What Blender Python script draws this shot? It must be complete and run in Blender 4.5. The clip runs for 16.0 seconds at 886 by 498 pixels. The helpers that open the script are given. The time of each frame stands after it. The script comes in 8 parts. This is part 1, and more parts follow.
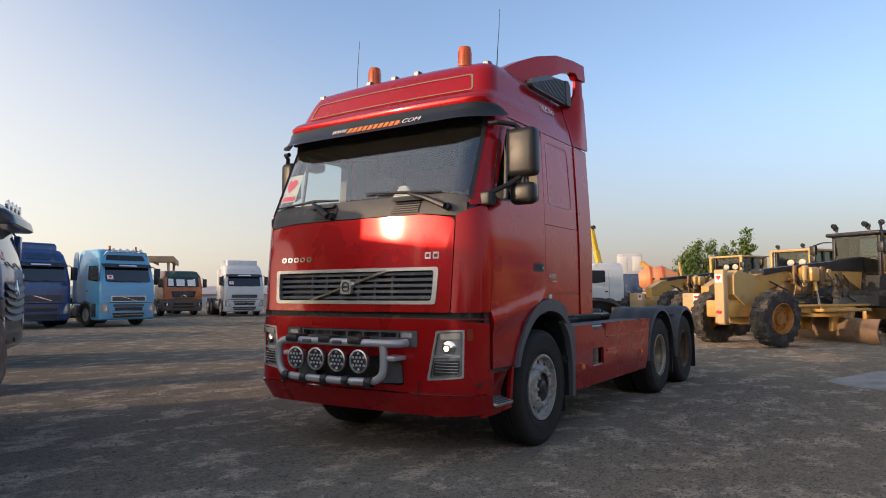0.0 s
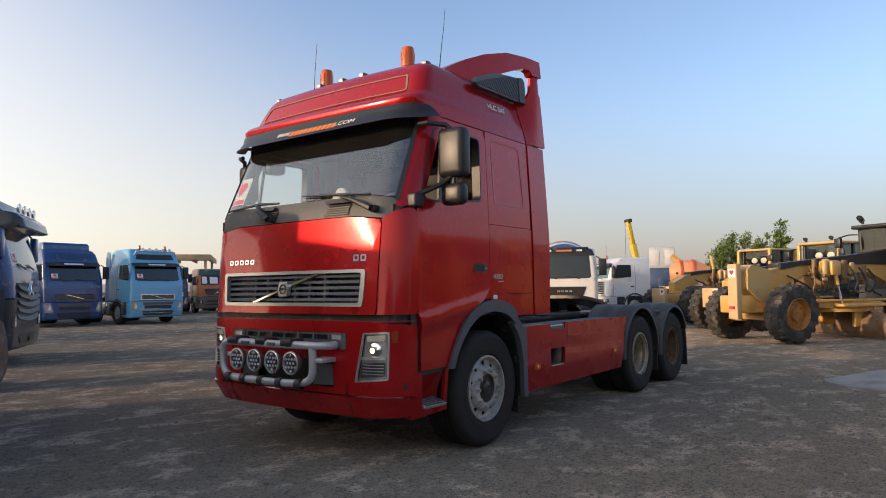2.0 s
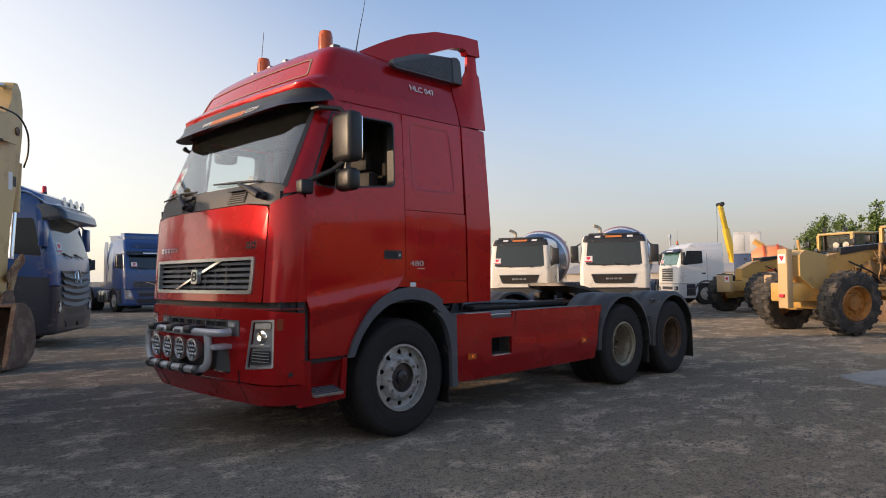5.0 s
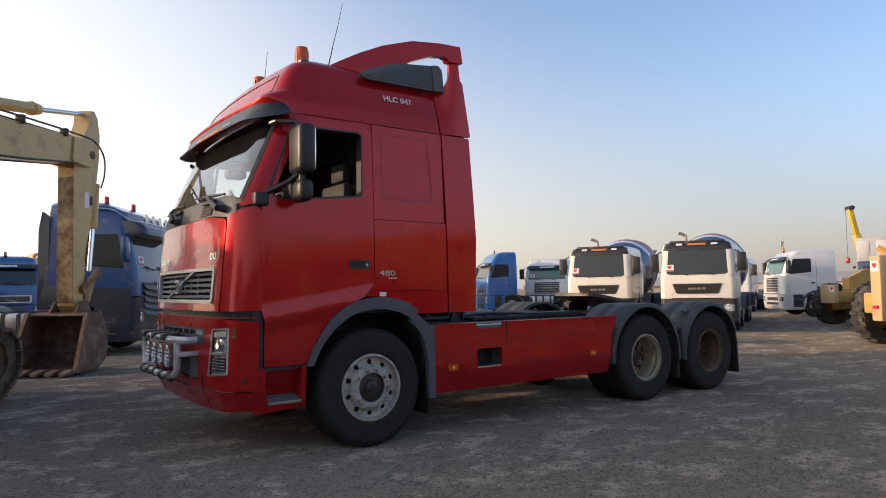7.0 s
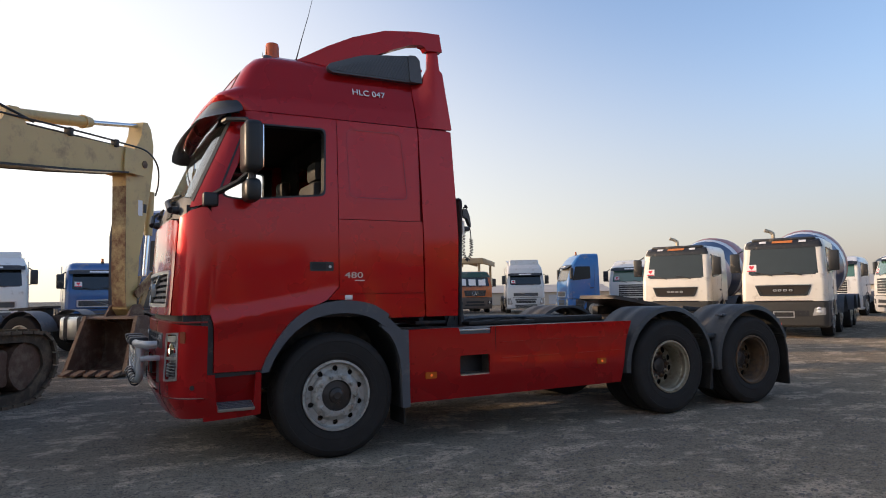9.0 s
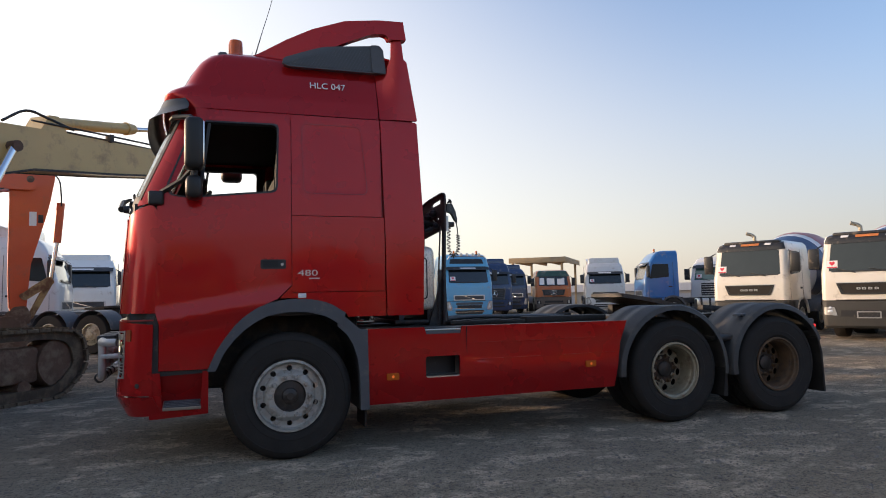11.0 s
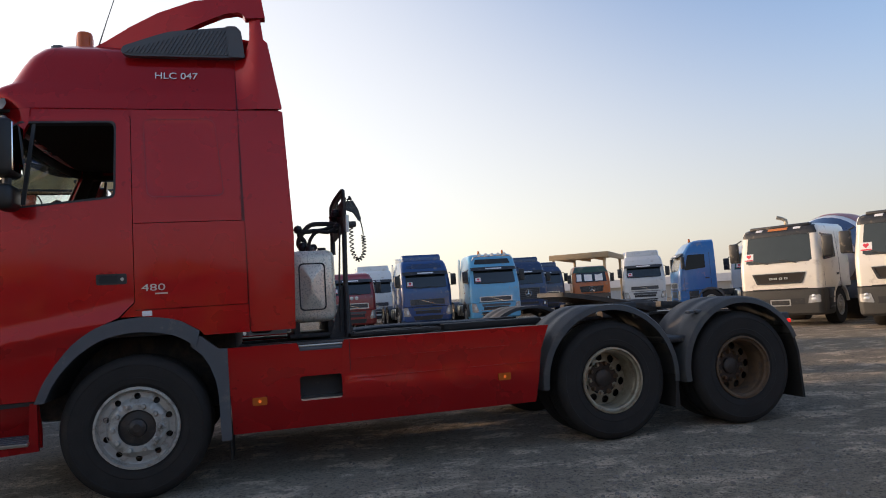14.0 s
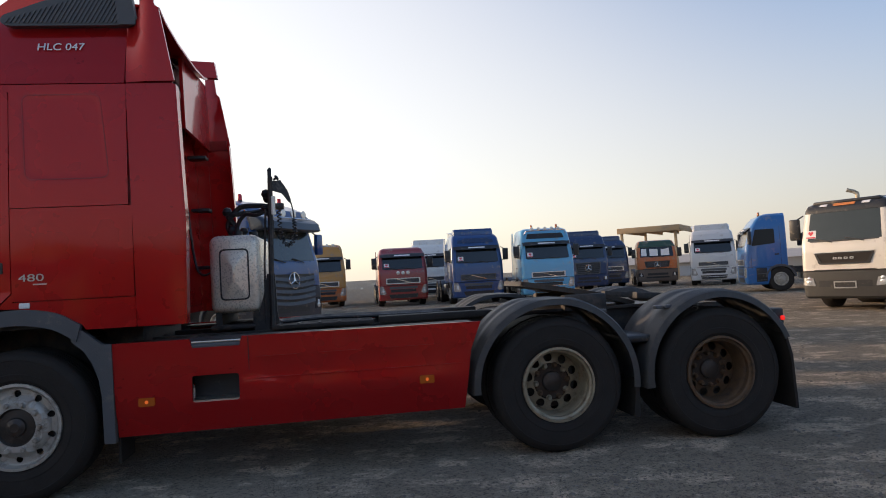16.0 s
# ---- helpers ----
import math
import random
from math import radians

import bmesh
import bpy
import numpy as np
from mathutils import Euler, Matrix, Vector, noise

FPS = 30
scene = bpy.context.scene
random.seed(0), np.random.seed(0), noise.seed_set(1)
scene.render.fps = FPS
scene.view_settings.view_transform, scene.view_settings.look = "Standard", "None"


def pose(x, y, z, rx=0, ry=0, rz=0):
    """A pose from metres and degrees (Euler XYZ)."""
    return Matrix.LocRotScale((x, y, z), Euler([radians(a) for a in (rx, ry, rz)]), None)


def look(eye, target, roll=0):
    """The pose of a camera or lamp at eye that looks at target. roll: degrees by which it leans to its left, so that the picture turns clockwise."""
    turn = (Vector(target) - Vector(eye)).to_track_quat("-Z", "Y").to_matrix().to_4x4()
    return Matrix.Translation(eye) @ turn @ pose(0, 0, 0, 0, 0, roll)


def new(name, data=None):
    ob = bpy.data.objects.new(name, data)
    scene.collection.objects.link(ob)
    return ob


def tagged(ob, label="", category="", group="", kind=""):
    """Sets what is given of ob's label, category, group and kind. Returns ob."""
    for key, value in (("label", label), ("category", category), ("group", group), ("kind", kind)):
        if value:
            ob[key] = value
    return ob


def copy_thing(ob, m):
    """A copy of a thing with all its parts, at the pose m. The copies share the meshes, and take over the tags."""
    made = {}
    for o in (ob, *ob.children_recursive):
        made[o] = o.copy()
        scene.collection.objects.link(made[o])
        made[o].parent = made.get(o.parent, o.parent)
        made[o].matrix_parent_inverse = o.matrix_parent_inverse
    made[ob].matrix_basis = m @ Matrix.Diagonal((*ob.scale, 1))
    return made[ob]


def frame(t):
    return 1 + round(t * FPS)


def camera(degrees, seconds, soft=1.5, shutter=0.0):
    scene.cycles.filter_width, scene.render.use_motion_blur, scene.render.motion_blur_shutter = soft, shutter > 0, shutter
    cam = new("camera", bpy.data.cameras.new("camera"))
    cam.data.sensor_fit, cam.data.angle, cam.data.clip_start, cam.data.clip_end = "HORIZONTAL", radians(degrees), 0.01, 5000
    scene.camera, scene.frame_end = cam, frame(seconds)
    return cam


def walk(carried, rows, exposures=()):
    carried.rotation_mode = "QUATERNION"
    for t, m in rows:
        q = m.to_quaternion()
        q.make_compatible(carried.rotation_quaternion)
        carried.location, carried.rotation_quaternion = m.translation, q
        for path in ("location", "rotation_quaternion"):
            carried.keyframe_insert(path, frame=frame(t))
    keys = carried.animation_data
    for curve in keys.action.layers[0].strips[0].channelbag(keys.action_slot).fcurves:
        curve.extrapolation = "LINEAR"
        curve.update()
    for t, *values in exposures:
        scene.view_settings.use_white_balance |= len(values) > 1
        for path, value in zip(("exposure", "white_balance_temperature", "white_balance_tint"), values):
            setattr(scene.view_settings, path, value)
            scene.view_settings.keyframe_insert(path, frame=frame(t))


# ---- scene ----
cam = camera(66.2, 16.0, 1.0)
PATH = [
    (0, (-5.905, -2.705, 1.405), (-4.234, -1.613, 1.535), -0.2),
    (0.5, (-5.757, -2.863, 1.445), (-4.087, -1.77, 1.571), -0.9),
    (1, (-5.685, -3.111, 1.459), (-4.03, -1.991, 1.556), -0.3),
    (1.5, (-5.545, -3.266, 1.425), (-3.917, -2.107, 1.517), 0.7),
    (2, (-5.367, -3.461, 1.455), (-3.766, -2.269, 1.571), -0.6),
    (2.5, (-5.235, -3.722, 1.478), (-3.618, -2.548, 1.569), 1.7),
    (3, (-5.02, -3.909, 1.414), (-3.436, -2.695, 1.547), 1.2),
    (3.5, (-4.815, -4.068, 1.434), (-3.267, -2.807, 1.56), -1.2),
    (4, (-4.628, -4.337, 1.448), (-3.138, -3.008, 1.557), 0.7),
    (4.2, (-4.544, -4.377, 1.445), (-3.065, -3.034, 1.54), -0.0),
    (6.3, (-3.501, -5.123, 1.429), (-2.23, -3.585, 1.56), -1.1),
    (6.5, (-3.398, -5.188, 1.401), (-2.163, -3.622, 1.549), -1.8),
    (7, (-3.119, -5.411, 1.408), (-1.95, -3.793, 1.526), -0.8),
    (7.5, (-2.833, -5.499, 1.392), (-1.72, -3.842, 1.521), 0.4),
    (8, (-2.508, -5.589, 1.386), (-1.438, -3.909, 1.565), -2.7),
    (8.5, (-2.206, -5.691, 1.391), (-1.198, -3.969, 1.537), -1.4),
    (9, (-1.901, -5.681, 1.385), (-0.984, -3.909, 1.517), -1.0),
    (9.5, (-1.613, -5.762, 1.377), (-0.723, -3.977, 1.528), -2.4),
    (9.7, (-1.474, -5.821, 1.371), (-0.613, -4.02, 1.49), -1.0),
    (11.8, (-0.258, -5.895, 1.347), (0.327, -3.987, 1.484), -1.7),
    (12, (-0.144, -5.863, 1.361), (0.432, -3.951, 1.475), -1.1),
    (12.5, (0.131, -5.841, 1.352), (0.654, -3.916, 1.497), -2.5),
    (13, (0.423, -5.827, 1.359), (0.883, -3.884, 1.466), -1.7),
    (13.5, (0.647, -5.711, 1.341), (1.091, -3.764, 1.463), -1.6),
    (14, (0.955, -5.535, 1.338), (1.469, -3.608, 1.485), -3.6),
    (14.5, (1.272, -5.44, 1.34), (1.79, -3.513, 1.465), -2.8),
    (15, (1.605, -5.232, 1.359), (2.106, -3.297, 1.435), -1.6),
    (15.5, (1.955, -5.166, 1.373), (2.356, -3.21, 1.5), -2.6),
    (16, (2.325, -5.136, 1.427), (2.614, -3.159, 1.504), -3.1),
]
walk(cam, [(t, look(eye, target, roll)) for t, eye, target, roll in PATH], [(0.0, 1.27, 7100, 20), (4.2, 1.27, 7100, 20), (7.0, 1.32, 7050, 20), (12.5, 1.29, 7050, 20), (14.0, 1.23, 7050, 20), (16.0, 1.15, 7050, 20)])

# ---- sky, sun ----
SUN_AZ, SUN_EL = 147.0, 12.0
world = bpy.data.worlds.new("sky")
scene.world = world
world.use_nodes = True
wn, wl = world.node_tree.nodes, world.node_tree.links
bg = wn["Background"]
sky = wn.new("ShaderNodeTexSky")
sky.sky_type, sky.sun_disc = "NISHITA", False
sky.sun_elevation, sky.sun_rotation = radians(SUN_EL), radians(90 - SUN_AZ)
sky.air_density, sky.dust_density, sky.ozone_density, sky.altitude = 1.0, 1.9, 2.7, 0
# dust haze that pales the sky towards the horizon
geo, sep = wn.new("ShaderNodeTexCoord"), wn.new("ShaderNodeSeparateXYZ")
hz, hm = wn.new("ShaderNodeMapRange"), wn.new("ShaderNodeMix")
hz.interpolation_type = "SMOOTHERSTEP"
hz.inputs[1].default_value, hz.inputs[2].default_value, hz.inputs[3].default_value, hz.inputs[4].default_value = -0.02, 0.66, 0.66, 0.0
hm.data_type = "RGBA"
wl.new(geo.outputs["Generated"], sep.inputs[0])
wl.new(hz.outputs[0], hm.inputs[0])
wl.new(sky.outputs[0], hm.inputs[6])
# the haze glows towards the sun and is duller away from it
dot, az, hc = wn.new("ShaderNodeVectorMath"), wn.new("ShaderNodeMapRange"), wn.new("ShaderNodeMix")
dot.operation, dot.inputs[1].default_value = "DOT_PRODUCT", (math.cos(radians(SUN_AZ)), math.sin(radians(SUN_AZ)), 0)
az.interpolation_type = "SMOOTHSTEP"
az.inputs[1].default_value, az.inputs[2].default_value = -0.9, 0.7
hc.data_type = "RGBA"
hc.inputs[6].default_value, hc.inputs[7].default_value = (1.12, 1.01, 1.12, 1), (3.50, 3.55, 3.08, 1)
wl.new(geo.outputs["Generated"], dot.inputs[0])
wl.new(dot.outputs["Value"], az.inputs[0])
wl.new(az.outputs[0], hc.inputs[0])
low, scaled = wn.new("ShaderNodeMapRange"), wn.new("ShaderNodeMath")
low.inputs[3].default_value, low.inputs[4].default_value = 2.1, 0.45
scaled.operation = "MULTIPLY"
wl.new(az.outputs[0], low.inputs[0])
wl.new(sep.outputs[2], scaled.inputs[0])
wl.new(low.outputs[0], scaled.inputs[1])
wl.new(scaled.outputs[0], hz.inputs[0])
wl.new(hc.outputs[2], hm.inputs[7])
wl.new(hm.outputs[2], bg.inputs[0])
glow = wn.new("ShaderNodeMapRange")
glow.inputs[3].default_value, glow.inputs[4].default_value = 0.127, 0.152
wl.new(az.outputs[0], glow.inputs[0])
wl.new(glow.outputs[0], bg.inputs[1])
sun_dir = Vector((math.cos(radians(SUN_AZ)) * math.cos(radians(SUN_EL)), math.sin(radians(SUN_AZ)) * math.cos(radians(SUN_EL)), math.sin(radians(SUN_EL))))
sun_data = bpy.data.lights.new("sun", "SUN")
sun_data.energy, sun_data.angle, sun_data.color = 1.45, radians(0.53), (1.0, 0.76, 0.50)
sun = new("sun", sun_data)
sun.matrix_world = look(sun_dir * 200, (0, 0, 0))

# ---- materials ----
def mat(name, color, rough=0.5, metal=0.0, coat=0.0, var=0.12, scale=6.0, bump=0.0, bscale=60.0, dirt=None, dirt_amount=0.0, dscale=3.0, spec=0.5, emit=0.0, crough=0.04):
    m = bpy.data.materials.new(name)
    m.use_nodes = True
    n, l = m.node_tree.nodes, m.node_tree.links
    p = n["Principled BSDF"]
    tc = n.new("ShaderNodeTexCoord")
    big = n.new("ShaderNodeTexNoise")
    big.inputs["Scale"].default_value, big.inputs["Detail"].default_value = scale, 5
    fine = n.new("ShaderNodeTexNoise")
    fine.inputs["Scale"].default_value, fine.inputs["Detail"].default_value = bscale, 4
    l.new(tc.outputs["Object"], big.inputs["Vector"])
    l.new(tc.outputs["Object"], fine.inputs["Vector"])
    mix = n.new("ShaderNodeMix")
    mix.data_type = "RGBA"
    mix.inputs[6].default_value = (*[c * (1 - var) for c in color], 1)
    mix.inputs[7].default_value = (*[min(1, c * (1 + var)) for c in color], 1)
    l.new(big.outputs[0], mix.inputs[0])
    out = mix.outputs[2]
    rmap = n.new("ShaderNodeMapRange")
    rmap.inputs[3].default_value, rmap.inputs[4].default_value = max(0.02, rough * 0.8), min(1, rough * 1.2)
    l.new(fine.outputs[0], rmap.inputs[0])
    rout = rmap.outputs[0]
    if dirt:
        dn = n.new("ShaderNodeTexNoise")
        dn.inputs["Scale"].default_value, dn.inputs["Detail"].default_value, dn.inputs["Roughness"].default_value = dscale, 8, 0.7
        l.new(tc.outputs["Object"], dn.inputs["Vector"])
        ramp = n.new("ShaderNodeMapRange")
        ramp.inputs[1].default_value, ramp.inputs[2].default_value = 0.62 - 0.35 * dirt_amount, 0.85 - 0.35 * dirt_amount
        l.new(dn.outputs[0], ramp.inputs[0])
        m2 = n.new("ShaderNodeMix")
        m2.data_type = "RGBA"
        l.new(ramp.outputs[0], m2.inputs[0])
        l.new(out, m2.inputs[6])
        m2.inputs[7].default_value = (*dirt, 1)
        out = m2.outputs[2]
        m3 = n.new("ShaderNodeMix")
        l.new(ramp.outputs[0], m3.inputs[0])
        l.new(rout, m3.inputs[2])
        m3.inputs[3].default_value = 0.85
        rout = m3.outputs[0]
    l.new(out, p.inputs["Base Color"])
    l.new(rout, p.inputs["Roughness"])
    p.inputs["Metallic"].default_value = metal
    p.inputs["Coat Weight"].default_value = coat
    p.inputs["Coat Roughness"].default_value = crough
    p.inputs["Specular IOR Level"].default_value = spec
    if emit:
        p.inputs["Emission Color"].default_value, p.inputs["Emission Strength"].default_value = (*color, 1), emit
    if bump:
        b = n.new("ShaderNodeBump")
        b.inputs["Strength"].default_value, b.inputs["Distance"].default_value = bump, 0.01
        l.new(fine.outputs[0], b.inputs["Height"])
        l.new(b.outputs[0], p.inputs["Normal"])
    return m


def glass_mat(name, tint, rough=0.0, shine=0.07):
    m = bpy.data.materials.new(name)
    m.use_nodes = True
    n, l = m.node_tree.nodes, m.node_tree.links
    n.remove(n["Principled BSDF"])
    tr, gl, mx, lw = n.new("ShaderNodeBsdfTransparent"), n.new("ShaderNodeBsdfGlossy"), n.new("ShaderNodeMixShader"), n.new("ShaderNodeLayerWeight")
    tr.inputs[0].default_value = (*tint, 1)
    gl.inputs[1].default_value = rough
    pw, mr = n.new("ShaderNodeMath"), n.new("ShaderNodeMapRange")
    pw.operation, pw.inputs[1].default_value = "POWER", 4.0
    mr.inputs[3].default_value, mr.inputs[4].default_value = shine, 0.9
    l.new(lw.outputs["Facing"], pw.inputs[0])
    l.new(pw.outputs[0], mr.inputs[0])
    l.new(mr.outputs[0], mx.inputs[0])
    l.new(tr.outputs[0], mx.inputs[1])
    l.new(gl.outputs[0], mx.inputs[2])
    # thin film of dust
    df, mf, tc, dn, dr = n.new("ShaderNodeBsdfDiffuse"), n.new("ShaderNodeMixShader"), n.new("ShaderNodeTexCoord"), n.new("ShaderNodeTexNoise"), n.new("ShaderNodeMapRange")
    df.inputs[0].default_value = (0.50, 0.48, 0.44, 1)
    dn.inputs["Scale"].default_value, dn.inputs["Detail"].default_value = 2.5, 6
    dr.inputs[3].default_value, dr.inputs[4].default_value = 0.002, 0.016
    l.new(tc.outputs["Object"], dn.inputs["Vector"])
    l.new(dn.outputs[0], dr.inputs[0])
    l.new(dr.outputs[0], mf.inputs[0])
    l.new(mx.outputs[0], mf.inputs[1])
    l.new(df.outputs[0], mf.inputs[2])
    l.new(mf.outputs[0], n["Material Output"].inputs[0])
    return m


DUST = (0.30, 0.24, 0.18)
RED = mat("red_paint", (0.42, 0.011, 0.012), 0.28, 0.40, 0.62, 0.06, 2.0, 0.10, 2.6, (0.30, 0.05, 0.04), 0.02, 2.2, spec=0.05, crough=0.07)
# darker copy of the red; also paints shade into seams and the pressed crease
RED_DARK = mat("dark_red_paint_and_shade", (0.26, 0.010, 0.012), 0.4, 0.1, 0.3, 0.1, 3.0, 0.02, 20)
BLACK = mat("black_plastic", (0.016, 0.017, 0.019), 0.45, 0, 0, 0.2, 8, 0.1, 120, DUST, 0.15, 5)
GREY = mat("grey_plastic", (0.075, 0.080, 0.088), 0.5, 0, 0, 0.15, 8, 0.15, 150, DUST, 0.15, 4)
COWL = mat("cowl_plastic", (0.062, 0.062, 0.062), 0.55, 0, 0, 0.12, 8, 0.1, 120, DUST, 0.04, 4)
VISOR = mat("dark_visor", (0.016, 0.018, 0.020), 0.32, 0, 0.0, 0.1, 5, spec=0.4)
RUBBER = mat("tyre_rubber", (0.027, 0.0235, 0.021), 0.7, 0, 0, 0.3, 5, 0.25, 90, (0.04, 0.034, 0.028), 0.2, 5, spec=0.22)
STEEL = mat("wheel_steel", (0.44, 0.415, 0.37), 0.42, 0.3, 0, 0.2, 9, 0.1, 90, (0.15, 0.12, 0.09), 0.4, 9)
RUST = mat("rusty_wheel", (0.14, 0.080, 0.042), 0.75, 0.2, 0, 0.3, 14, 0.25, 70, (0.07, 0.05, 0.04), 0.4, 10)
HUBRUST = mat("dark_hub_rust", (0.055, 0.034, 0.022), 0.75, 0.1, 0, 0.3, 14, 0.25, 70, (0.03, 0.024, 0.02), 0.4, 10)
RIM_TAN = mat("dusty_rim", (0.46, 0.40, 0.30), 0.5, 0.4, 0, 0.2, 12, 0.15, 80, (0.20, 0.13, 0.07), 0.35, 9)
CHROME = mat("chrome", (0.75, 0.74, 0.72), 0.12, 1.0, 0, 0.05, 8)
SILVER = mat("silver_trim", (0.55, 0.55, 0.54), 0.3, 0.8, 0, 0.08, 10, 0.05, 90)
ALU = mat("brushed_aluminium", (0.62, 0.60, 0.55), 0.30, 0.95, 0, 0.08, 6, 0.08, 80, DUST, 0.12, 5)
GUARD = mat("dark_guard_plastic", (0.052, 0.051, 0.050), 0.55, 0, 0, 0.2, 6, 0.2, 120, (0.13, 0.115, 0.095), 0.3, 4, spec=0.4)
HOUSING = mat("mirror_housing", (0.020, 0.0195, 0.019), 0.38, 0, 0.0, 0.15, 8, 0.04, 150, (0.04, 0.037, 0.032), 0.1, 4, spec=0.35)
TANKSKIN = mat("dull_cream_aluminium", (0.80, 0.71, 0.58), 0.28, 0.25, 0, 0.12, 5, 0.06, 60, (0.30, 0.24, 0.16), 0.15, 4)
DISC = mat("worn_rim_steel", (0.34, 0.285, 0.20), 0.42, 0.35, 0, 0.22, 10, 0.15, 80, (0.16, 0.10, 0.06), 0.4, 8)
BARTUBE = mat("grey_bar_paint", (0.42, 0.43, 0.44), 0.35, 0.3, 0.3, 0.1, 8, 0.05, 80)
FRAME = mat("chassis_black", (0.022, 0.021, 0.021), 0.6, 0, 0, 0.3, 6, 0.2, 80, (0.12, 0.09, 0.07), 0.4, 5)
GREASE = mat("greased_steel", (0.045, 0.037, 0.032), 0.4, 0.3, 0, 0.3, 10, 0.2, 80, (0.13, 0.10, 0.08), 0.25, 6)
AMBER = mat("amber_lens", (0.50, 0.10, 0.008), 0.2, 0, 0.25, 0.1, 10)
BEACON = mat("beacon_amber", (0.50, 0.085, 0.004), 0.25, 0, 0.2, 0.35, 14)
LAMPINNER = mat("lamp_inner", (0.42, 0.42, 0.41), 0.2, 0.5, 0.5, 0.4, 25)
PALELENS = mat("pale_lens", (0.62, 0.55, 0.45), 0.15, 0.2, 0.6, 0.3, 25)
AMBER_LIT = mat("amber_lamp", (0.75, 0.14, 0.02), 0.2, 0, 0.5, 0.05, 10, emit=0.25)
RED_LIT = mat("red_lamp", (0.7, 0.02, 0.015), 0.2, 0, 0.5, 0.05, 10, emit=0.5)
# pale yellow bulb with emission 1.0
BULB_EMIT = mat("emissive_bulb", (1.0, 0.86, 0.55), 0.2, 0, 0.5, 0.02, 10, emit=1.0)
CLEAR = mat("lamp_lens", (0.66, 0.67, 0.66), 0.22, 0.55, 0.6, 0.3, 30)
LAMPDARK = mat("lamp_dark", (0.06, 0.06, 0.065), 0.15, 0.3, 0.6, 0.3, 20)
WHITE_TXT = mat("white_lettering", (0.78, 0.76, 0.74), 0.5, 0, 0, 0.05, 10)
ORANGE_TXT = mat("orange_lettering", (0.65, 0.20, 0.05), 0.5, 0, 0, 0.1, 10)
STICKER = mat("white_card", (0.78, 0.76, 0.75), 0.55, 0, 0, 0.05, 10)
HEART = mat("red_print", (0.65, 0.02, 0.05), 0.5, 0, 0, 0.05, 10)
TRIM_IN = mat("cab_trim", (0.03, 0.03, 0.03), 0.7, 0, 0, 0.15, 8, 0.1, 80)
LINING = mat("dark_lining", (0.042, 0.037, 0.033), 0.8, 0, 0, 0.1, 8, spec=0.1)
SIDEGLASS = mat("side_glass", (0.012, 0.014, 0.016), 0.12, 0, 0, 0.2, 2, spec=0.25)
GLASS = glass_mat("windscreen_glass", (0.80, 0.86, 0.84), 0.0, 0.12)
DARKGLASS = mat("dark_glass", (0.012, 0.016, 0.018), 0.05, 0, 0.6, 0.2, 2)
GREENGLASS = mat("green_glass", (0.05, 0.14, 0.12), 0.06, 0, 0.6, 0.2, 2)
MIRROR = mat("mirror_glass", (0.85, 0.85, 0.85), 0.02, 1.0, 0, 0.0, 2)


# ---- mesh helpers ----
def finish(bm, angle=0.6):
    bmesh.ops.recalc_face_normals(bm, faces=bm.faces[:])
    for f in bm.faces:
        f.smooth = True
    for e in bm.edges:
        e.smooth = len(e.link_faces) == 2 and e.calc_face_angle(0) < angle


def part(name, bm, material, parent, label="", angle=0.6):
    finish(bm, angle)
    me = bpy.data.meshes.new(name)
    bm.to_mesh(me)
    bm.free()
    me.materials.append(material)
    ob = new(name, me)
    ob.parent = parent
    if label:
        ob["label"] = label
    return ob


def thing(name, label, category, m=None, group="", kind=""):
    ob = tagged(new(name), label, category, group, kind)
    ob.empty_display_size = 0.2
    if m is not None:
        ob.matrix_basis = m
    return ob


def solo(name, bm, material, label, category, m=None, group="", kind="", angle=0.6):
    ob = part(name, bm, material, None, "", angle)
    tagged(ob, label, category, group, kind)
    if m is not None:
        ob.matrix_basis = m
    return ob


def box(x0, x1, y0, y1, z0, z1, bev=0.0, bm=None, m=None, seg=2):
    b = bmesh.new()
    vs = [b.verts.new((x, y, z)) for x in (x0, x1) for y in (y0, y1) for z in (z0, z1)]
    for f in ((0, 1, 3, 2), (4, 6, 7, 5), (0, 4, 5, 1), (2, 3, 7, 6), (0, 2, 6, 4), (1, 5, 7, 3)):
        b.faces.new([vs[i] for i in f])
    if bev:
        bmesh.ops.bevel(b, geom=b.edges[:], offset=bev, segments=seg, profile=0.5, affect="EDGES")
    return merge(bm, b, m)


def merge(bm, b, m=None):
    if m is not None:
        bmesh.ops.transform(b, matrix=m, verts=b.verts[:])
    if bm is None:
        return b
    me = bpy.data.meshes.new("tmp")
    b.to_mesh(me)
    b.free()
    bm.from_mesh(me)
    bpy.data.meshes.remove(me)
    return bm


def axis_frame(p0, p1):
    d = Vector(p1) - Vector(p0)
    return Matrix.Translation(p0) @ d.to_track_quat("Z", "Y").to_matrix().to_4x4(), d.length


